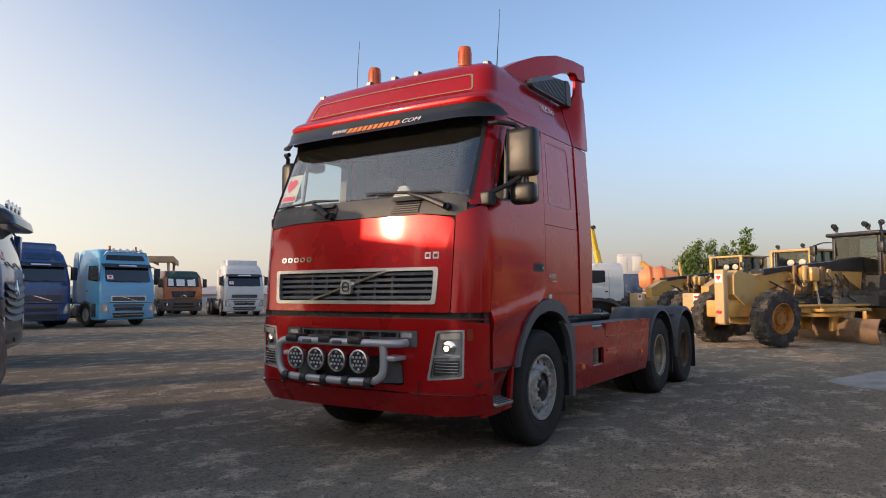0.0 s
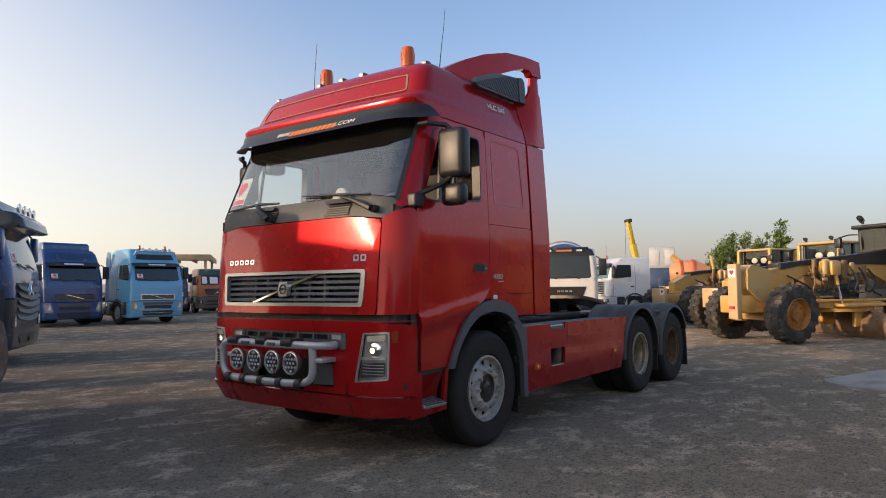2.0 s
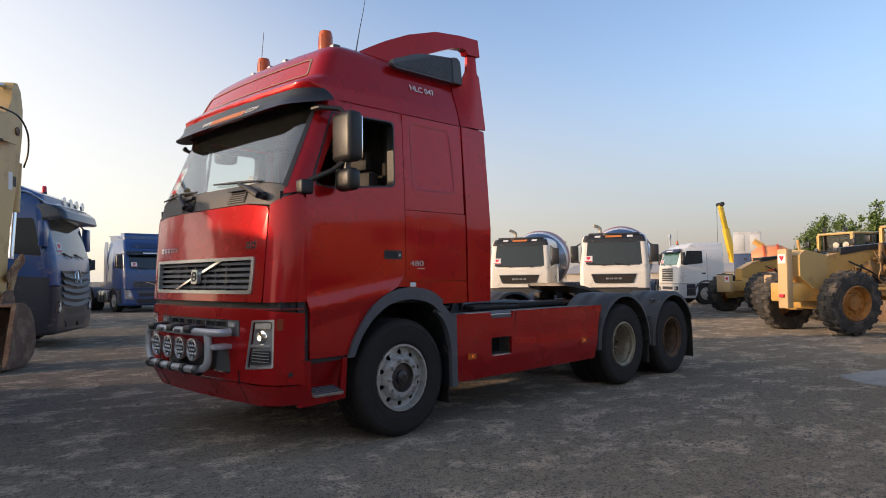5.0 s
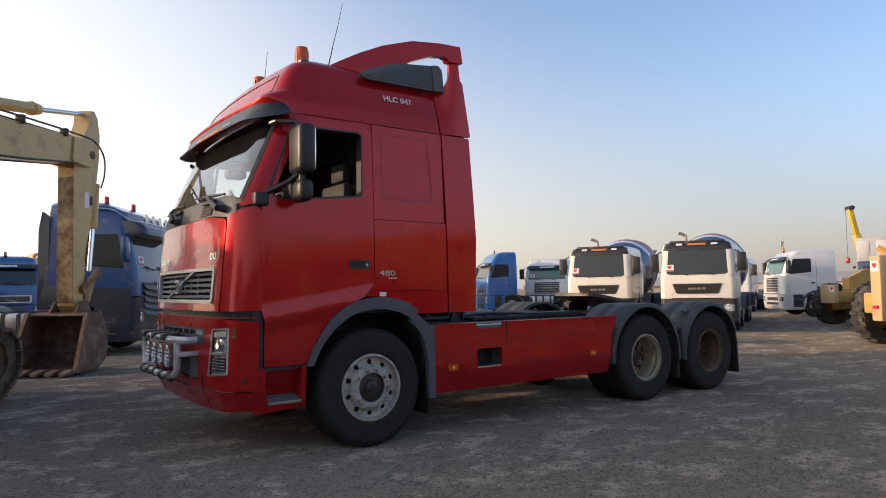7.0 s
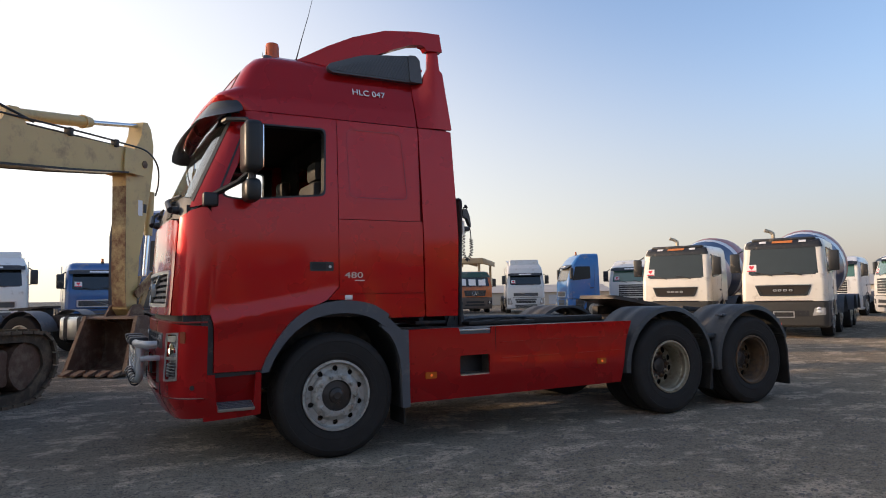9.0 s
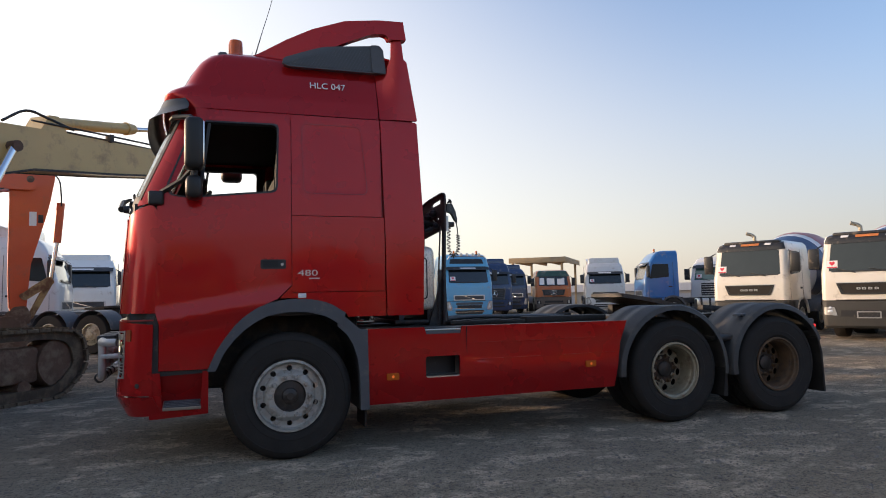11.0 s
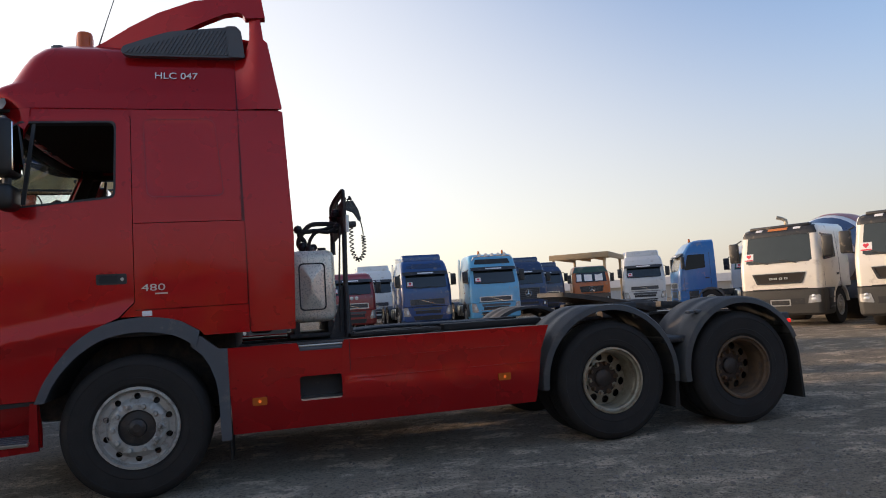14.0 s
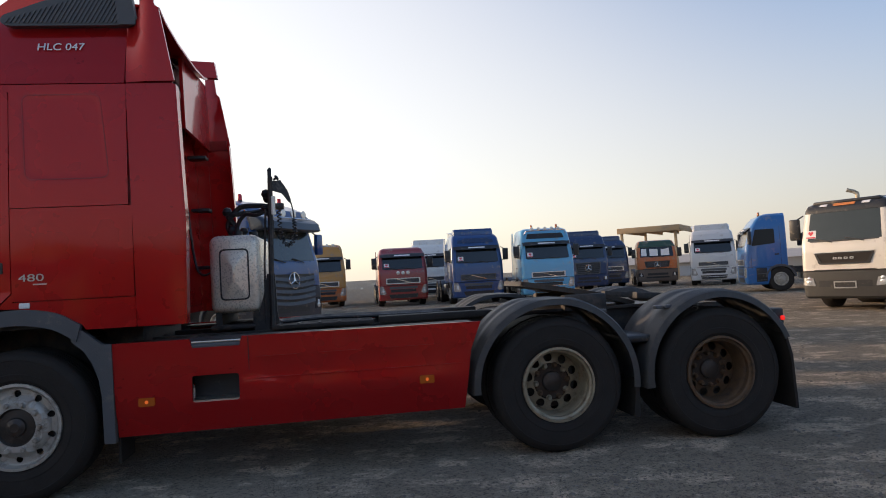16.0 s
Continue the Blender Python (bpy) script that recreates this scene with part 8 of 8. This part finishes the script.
    part("work_platform", box(2.05, 3.55, -0.95, -0.40, 0.86, 0.94, 0.02), YEL, G)
    # cab
    cb = part("cab_floor", box(4.1, 5.5, -0.72, 0.72, 1.25, 1.45, 0.03), FRAME, G)
    part("cab_base", panel([(4.05, 1.0), (5.5, 0.9), (5.5, 1.9), (4.2, 1.9)], lambda u, v, d: (u, -0.70 + d, v), 1.4), BLACK, G, "black cab base")
    for cx, cy in ((4.25, -0.70), (4.25, 0.70), (5.45, -0.72), (5.45, 0.72), (4.9, -0.72), (4.9, 0.72)):
        part("cab_post", box(cx - 0.05, cx + 0.05, cy - 0.045, cy + 0.045, 1.85, 3.12, 0.015), BLACK, G)
    part("cab_roof", box(4.02, 5.7, -0.85, 0.85, 3.10, 3.22, 0.05), CAT if ochre_roof else BLACK, G, "dusty ochre cab roof" if ochre_roof else "black cab roof")
    if ochre_roof:
        for cy in (-0.78, 0.78):
            part("roof_post", box(5.52, 5.66, cy - 0.08, cy + 0.08, 1.9, 3.12, 0.02), YEL, G)
            part("roof_post", box(4.0, 4.12, cy - 0.06, cy + 0.06, 1.9, 3.12, 0.02), YEL, G)
        for cy in (-0.36, 0.10):
            part("round_lamp", lathe([(0, -0.08), (0.13, -0.06), (0.15, 0.0), (0.13, 0.02), (0, 0.03)], axis_frame((4.20, cy, 2.62), (4.0, cy, 2.62))[0], 18), PALELENS, G, "round pale lamp")
    else:
        part("roof_frame", tube(smooth_path([(4.05, -0.95, 2.5), (3.95, -0.98, 3.1), (4.0, -0.9, 3.45), (4.2, -0.85, 3.5)], 5), 0.03, 7), BLACK, G)
        for cy in (-0.95, -0.45, 0.5):
            part("roof_lamp", lathe([(0, -0.07), (0.07, -0.05), (0.085, 0.02), (0, 0.03)], axis_frame((3.98, cy, 3.42), (3.8, cy, 3.38))[0], 12), BLACK, G)
    for (x0, x1, y0, y1) in ((4.22, 4.24, -0.66, 0.66), (4.3, 5.4, -0.71, -0.70), (4.3, 5.4, 0.70, 0.71)):
        pn = part("cab_window", box(x0, x1, y0, y1, 1.92, 3.10), CABGLASS, G, "dusty tinted cab glass")
    for s in (1, -1):
        part("cab_mirror", box(3.78, 3.86, s * 1.05 - 0.1, s * 1.05 + 0.1, 2.55, 2.85, 0.02), BLACK, G)
        part("mirror_arm", tube([(3.82, s * 1.05, 2.85), (4.05, s * 0.95, 2.95), (4.2, s * 0.75, 2.95)], 0.02, 6), BLACK, G)
        part("work_lamp", lathe([(0, -0.06), (0.08, -0.03), (0.09, 0.02), (0, 0.03)], axis_frame((4.05, s * 0.5, 3.36), (3.9, s * 0.5, 3.33))[0], 12), LAMPDARK, G)
        part("lamp_bracket", box(4.05, 4.12, s * 0.5 - 0.03, s * 0.5 + 0.03, 3.24, 3.36), BLACK, G)
        part("head_lamp", lathe([(0, -0.06), (0.05, -0.03), (0.055, 0.02), (0, 0.03)], axis_frame((0.35, s * 0.30, 1.98), (0.2, s * 0.30, 1.98))[0], 12), LAMPDARK, G)
    for k in range(4):
        part("ladder_rung", box(4.5 - 0.1, 4.9, -0.95, -0.72, 0.45 + 0.25 * k, 0.49 + 0.25 * k, 0.01), BLACK, G)
    part("rear_body", box(5.6, 8.2, -0.6, 0.6, 1.05, 2.2, 0.1), YEL, G)
    part("seat", box(4.8, 5.2, -0.25, 0.25, 1.6, 2.5, 0.06), TRIM_IN, G)
    # lengthen the frame between the turntable and the cab
    for o in G.children_recursive:
        for v in o.data.vertices:
            if v.co.x + o.matrix_basis.translation.x > 2.5:
                v.co.x += (0.35 if ochre_roof else 0.70) * min(1.0, (v.co.x + o.matrix_basis.translation.x - 2.5) / 1.5)
            if ochre_roof and v.co.z + o.matrix_basis.translation.z > 1.9:
                v.co.z -= 0.17 * (v.co.z + o.matrix_basis.translation.z - 1.9)
    return G


grader("yellow road grader with a black frame top and lugged tyres", 14.0, 0.60, 149)
g1 = grader("yellow road grader with an ochre cab roof, parked behind another", 18.4, 2.35, 152, True)
copy_thing(g1, pose(21.8, 5.25, 0, 0, 0, 152 - 180))

# ---- crane, site mixer, stacked cabins, canopy, mast ----
crane = thing("crane", "yellow telescopic crane boom behind the white cab", "crane", pose(76.8, 28.0, 0) @ Matrix.Scale(1.8, 4))
CRANE_Y = mat("crane_yellow", (0.72, 0.46, 0.03), 0.4, 0, 0.3, 0.08, 2)
m_boom = axis_frame((0.4, -0.3, 1.2), (-0.35, 0.25, 5.35))[0]
part("boom", box(-0.17, 0.17, -0.18, 0.18, 0, 2.6, 0.03, None, m_boom), CRANE_Y, crane)
part("boom_tip", box(-0.13, 0.13, -0.14, 0.14, 2.6, 4.2, 0.03, None, m_boom), CRANE_Y, crane)
part("sheave", rod((-0.5, 0.0, 5.35), (-0.1, 0.5, 5.35), 0.14, None, 12), BLACK, crane)
part("hoist_rope", tube([(-0.5, 0.4, 5.3), (-0.5, 0.4, 2.2)], 0.012, 5), BLACK, crane)
part("hook_block", box(-0.6, -0.4, 0.3, 0.5, 2.0, 2.35, 0.04), RED_DARK, crane)
part("base", box(-1.2, 3.2, -1.1, 1.1, 0.5, 1.3, 0.06), CRANE_Y, crane)
for q in (-0.6, 2.4):
    for s in (1, -1):
        simple_wheel(crane, q, s * 1.1, 0.5, s, STEEL)
mix = thing("site_mixer", "small orange concrete mixer with a yellow loading arm", "mixer", pose(36.5, 9.1, 0) @ Matrix.Scale(1.2, 4))
PALE_OR = mat("pale_orange_drum", (0.72, 0.28, 0.12), 0.5, 0, 0.1, 0.08, 2, 0.05, 30, DUST, 0.2, 3)
part("drum", lathe([(0, 0), (0.35, 0), (0.55, 0.25), (0.62, 0.8), (0.58, 1.3), (0.3, 1.75), (0.25, 1.9), (0, 1.9)], axis_frame((-0.4, 0.9, 1.85), (0.3, -0.9, 1.95))[0], 28), PALE_OR, mix)
for h in (0.5, 1.1):
    part("drum_ring", lathe([(0.62, h), (0.66, h), (0.66, h + 0.08), (0.62, h + 0.08)], axis_frame((-0.4, 0.9, 1.85), (0.3, -0.9, 1.95))[0], 28, None, True), ORANGE_M, mix)
part("frame", box(-0.8, 0.8, -1.4, 1.4, 0.55, 1.2, 0.05), YEL, mix)
part("arm", tube([(0.2, 0.2, 2.2), (-0.1, 0.9, 2.75)], 0.16, 6), YEL, mix)
part("arm", tube([(0.2, -1.2, 1.2), (0.1, -1.0, 2.7)], 0.07, 6), YEL, mix)
for q in (-0.9, 0.9):
    for s in (1, -1):
        part("wheel", rod((s * 0.75, q, 0.4), (s * 1.0, q, 0.4), 0.4, None, 18), RUBBER, mix)
cab2 = thing("stacked_cabins", "two stacked grey and blue site cabins", "cabin", pose(43.5, 13.2, 0, 0, 0, 20))
part("lower_cabin", box(-1.2, 1.2, -0.85, 0.85, 0, 2.75, 0.03), NAVY, cab2)
up = part("upper_cabin", box(-1.2, 1.2, -0.85, 0.85, 2.75, 4.2, 0.03), TARP, cab2)
for q in (-0.5, 0.5):
    part("cabin_panel", box(-1.23, -1.2, q - 0.32, q + 0.32, 2.95, 4.0, 0.01), WHITE_GREY, up)
CANOPY = mat("tan_canopy_sheet", (0.40, 0.28, 0.16), 0.7, 0, 0, 0.15, 1.5, 0.1, 20, DUST, 0.3, 2)
cano = thing("canopy", "flat tan shade canopy on thin posts", "canopy", pose(30.4, 54.3, 0, 0, 0, -38) @ Matrix.Scale(1.22, 4))
part("roof", box(-1.6, 2.7, -3.0, 5.0, 3.72, 3.84, 0.02), CANOPY, cano)
part("fascia", box(-1.65, 2.75, -3.06, -3.0, 3.45, 3.86, 0.02), CANOPY, cano)
part("fascia", box(2.7, 2.76, -3.0, 5.0, 3.45, 3.86, 0.02), CANOPY, cano)
for q in (-1.4, 2.4):
    for s in (-2.7, 4.7):
        part("post", box(q - 0.09, q + 0.09, s - 0.09, s + 0.09, 0, 3.72, 0.01), CANOPY, cano)
for q in lin(-1.4, 2.5, 4):
    part("beam", box(q - 0.05, q + 0.05, -2.95, 4.95, 3.50, 3.72), CANOPY, cano)
mast = thing("lamp_mast", "thin grey lamp mast beyond the trucks", "mast", pose(36.6, 15.4, 0))
part("pole", rod((0, 0, 0), (0, 0, 3.9), 0.06, 0.035, 10), TARP, mast)
part("cap", box(-0.1, 0.1, -0.05, 0.05, 3.7, 3.95, 0.01), TARP, mast)
mast2 = thing("relay_mast", "far pale relay mast with a short cross head", "mast", pose(51.2, 15.6, 0))
part("pole", rod((0, 0, 0), (0, 0, 3.6), 0.12, 0.1, 10), WHITE_GREY, mast2)
part("head", box(-0.35, 0.35, -0.35, 0.35, 3.5, 3.9, 0.05), WHITE_GREY, mast2)

# ---- far low buildings and sheds ----
FARWALL = mat("far_wall", (0.46, 0.41, 0.35), 0.9, 0, 0, 0.15, 0.3)
FARROOF = mat("far_roof", (0.42, 0.38, 0.34), 0.9, 0, 0, 0.15, 0.3)
rng = random.Random(11)


def shed(x, y, w, d, h, heading):
    S = thing("shed", "low pale shed far across the yard", "building", pose(x, y, 0, 0, 0, heading), "far sheds")
    part("wall", box(-w / 2, w / 2, -d / 2, d / 2, 0, h), FARWALL, S)
    part("roof", panel([(-d / 2 - 0.3, h), (d / 2 + 0.3, h), (0, h + d * 0.10)], lambda u, v, q: (-w / 2 - 0.2 + q, u, v), w + 0.4), FARROOF, S)
    n = max(2, int(w / 4))
    for i in range(n):
        u = -w / 2 + w * (i + 0.5) / n
        part("door", box(u - 0.9, u + 0.9, -d / 2 - 0.03, -d / 2 + 0.01, 0, min(2.4, h * 0.75)), TARP, S)


for x, y, w, d, h, a in ((62, 24, 26, 9, 2.8, -70), (58, 44, 22, 9, 2.6, -50), (75, 2, 30, 9, 2.9, -85), (40, 66, 30, 9, 2.6, -25)):
    shed(x, y, w, d, h - 1.2, a)

# ---- trees ----
LEAF = mat("leaf", (0.095, 0.150, 0.035), 0.6, 0, 0, 0.45, 1.4)
BARK = mat("bark", (0.13, 0.10, 0.075), 0.9, 0, 0, 0.3, 5, 0.4, 40)


def tree(label, x, y, height, limbs, seed):
    """A desert tree: limbs are (lean x, lean y, top height, clump size)."""
    T = thing("tree", label, "tree", pose(x, y, 0) @ Matrix.Diagonal((0.85, 0.85, 1.04, 1)))
    r = random.Random(seed)
    tb = tube([(0, 0, 0), (0.05, 0.02, height * 0.25), (0.0, 0.1, height * 0.45)], [0.22, 0.17, 0.13], 8)
    verts, faces = [], []
    for lx, ly, lz, cs in limbs:
        pts = [Vector((0, 0.05, height * 0.35)), Vector((lx * 0.4, ly * 0.4, height * 0.35 + (lz - height * 0.35) * 0.45)), Vector((lx, ly, lz))]
        tube(pts, [0.10, 0.06, 0.02], 6, tb)
        for k in range(int(24 * cs)):
            q = r.uniform(0.35, 1.05)
            c = pts[0].lerp(pts[2], q) + Vector((r.gauss(0, 0.24), r.gauss(0, 0.24), r.gauss(0, 0.18))) * cs
            for j in range(46):
                p = c + Vector((r.gauss(0, 0.20), r.gauss(0, 0.20), r.gauss(0, 0.16))) * cs
                d = Vector((r.uniform(-1, 1), r.uniform(-1, 1), r.uniform(-0.3, 1))).normalized() * r.uniform(0.10, 0.20)
                w = d.orthogonal().normalized() * r.uniform(0.04, 0.075)
                w.rotate(Matrix.Rotation(r.uniform(0, 6.3), 3, d))
                o = len(verts)
                verts += [tuple(p), tuple(p + d * 0.5 + w), tuple(p + d), tuple(p + d * 0.5 - w)]
                faces.append((o, o + 1, o + 2, o + 3))
    part("trunk", tb, BARK, T)
    me = bpy.data.meshes.new("crown")
    me.from_pydata(verts, [], faces)
    me.materials.append(LEAF)
    ob = new("crown", me)
    ob.parent = T
    return T


tree("bushy green tree behind the graders", 41.2, 7.77, 3.6, [(-0.3, 1.4, 3.0, 0.9), (0.2, 0.6, 3.9, 1.0), (0.0, 0.0, 4.35, 0.9), (0.2, -0.8, 4.2, 0.9), (0.3, -1.6, 3.6, 0.9), (-0.8, 0.5, 3.1, 1.0), (0.8, -0.3, 3.2, 1.0), (-0.5, -1.0, 3.0, 0.9), (0.1, 1.6, 2.6, 0.8), (-0.2, 1.0, 3.4, 0.8)], 3)
tree("leaning green tree behind the graders", 37.0, 4.4, 3.4, [(0.0, -0.35, 4.75, 0.55), (0.1, -0.1, 4.1, 0.7), (0.0, 0.3, 3.6, 0.8), (0.2, 0.9, 3.5, 0.6), (0.1, -0.6, 4.0, 0.5), (0.0, 1.3, 3.9, 0.4), (0.4, 0.0, 3.0, 0.9), (-0.4, 0.4, 2.9, 0.9)], 8)

# ---- unseen stand-ins on the camera's side for sunlit machines mirrored in the red flank ----
for i, xx in enumerate((-15.0, -10.5, -6.0, -1.5, 3.0, 7.6, 13.0, 19.0, 25.0)):
    yc = (YELLOW_P, ORANGE_P, YELLOW_P)[i % 3]
    tip = truck("unseen ochre tipper truck, stand-in for reflected machines", xx, -15.0 - 0.7 * (i % 2) if xx < 10 else -12.5, 96, but(AC, col=yc, low=yc, H=3.1, w0=1.85, w1=2.5, star=False, diag=True, sticker=False, tank=None, fifth=None, fairing=False, chassis=8.0, rear_axles=[5.0, 6.4], body=yc), "tipper trucks")
    # enlarged so that they reach higher in the reflection
    if xx > 10:
        tip.matrix_basis = tip.matrix_basis @ Matrix.Scale(1.4, 4)

# ---- unseen sand-coloured wall added to close the camera's side, for warm reflections ----
BOUND = mat("sandy_wall_sheet", (0.34, 0.27, 0.20), 0.8, 0, 0, 0.18, 0.25, 0.1, 12, (0.26, 0.20, 0.15), 0.3, 0.4)
solo("wall_south", box(-70, 100, -40.4, -40.0, -0.05, 2.6), BOUND, "unseen sand-coloured wall added for reflections", "wall", None, "", "structure")
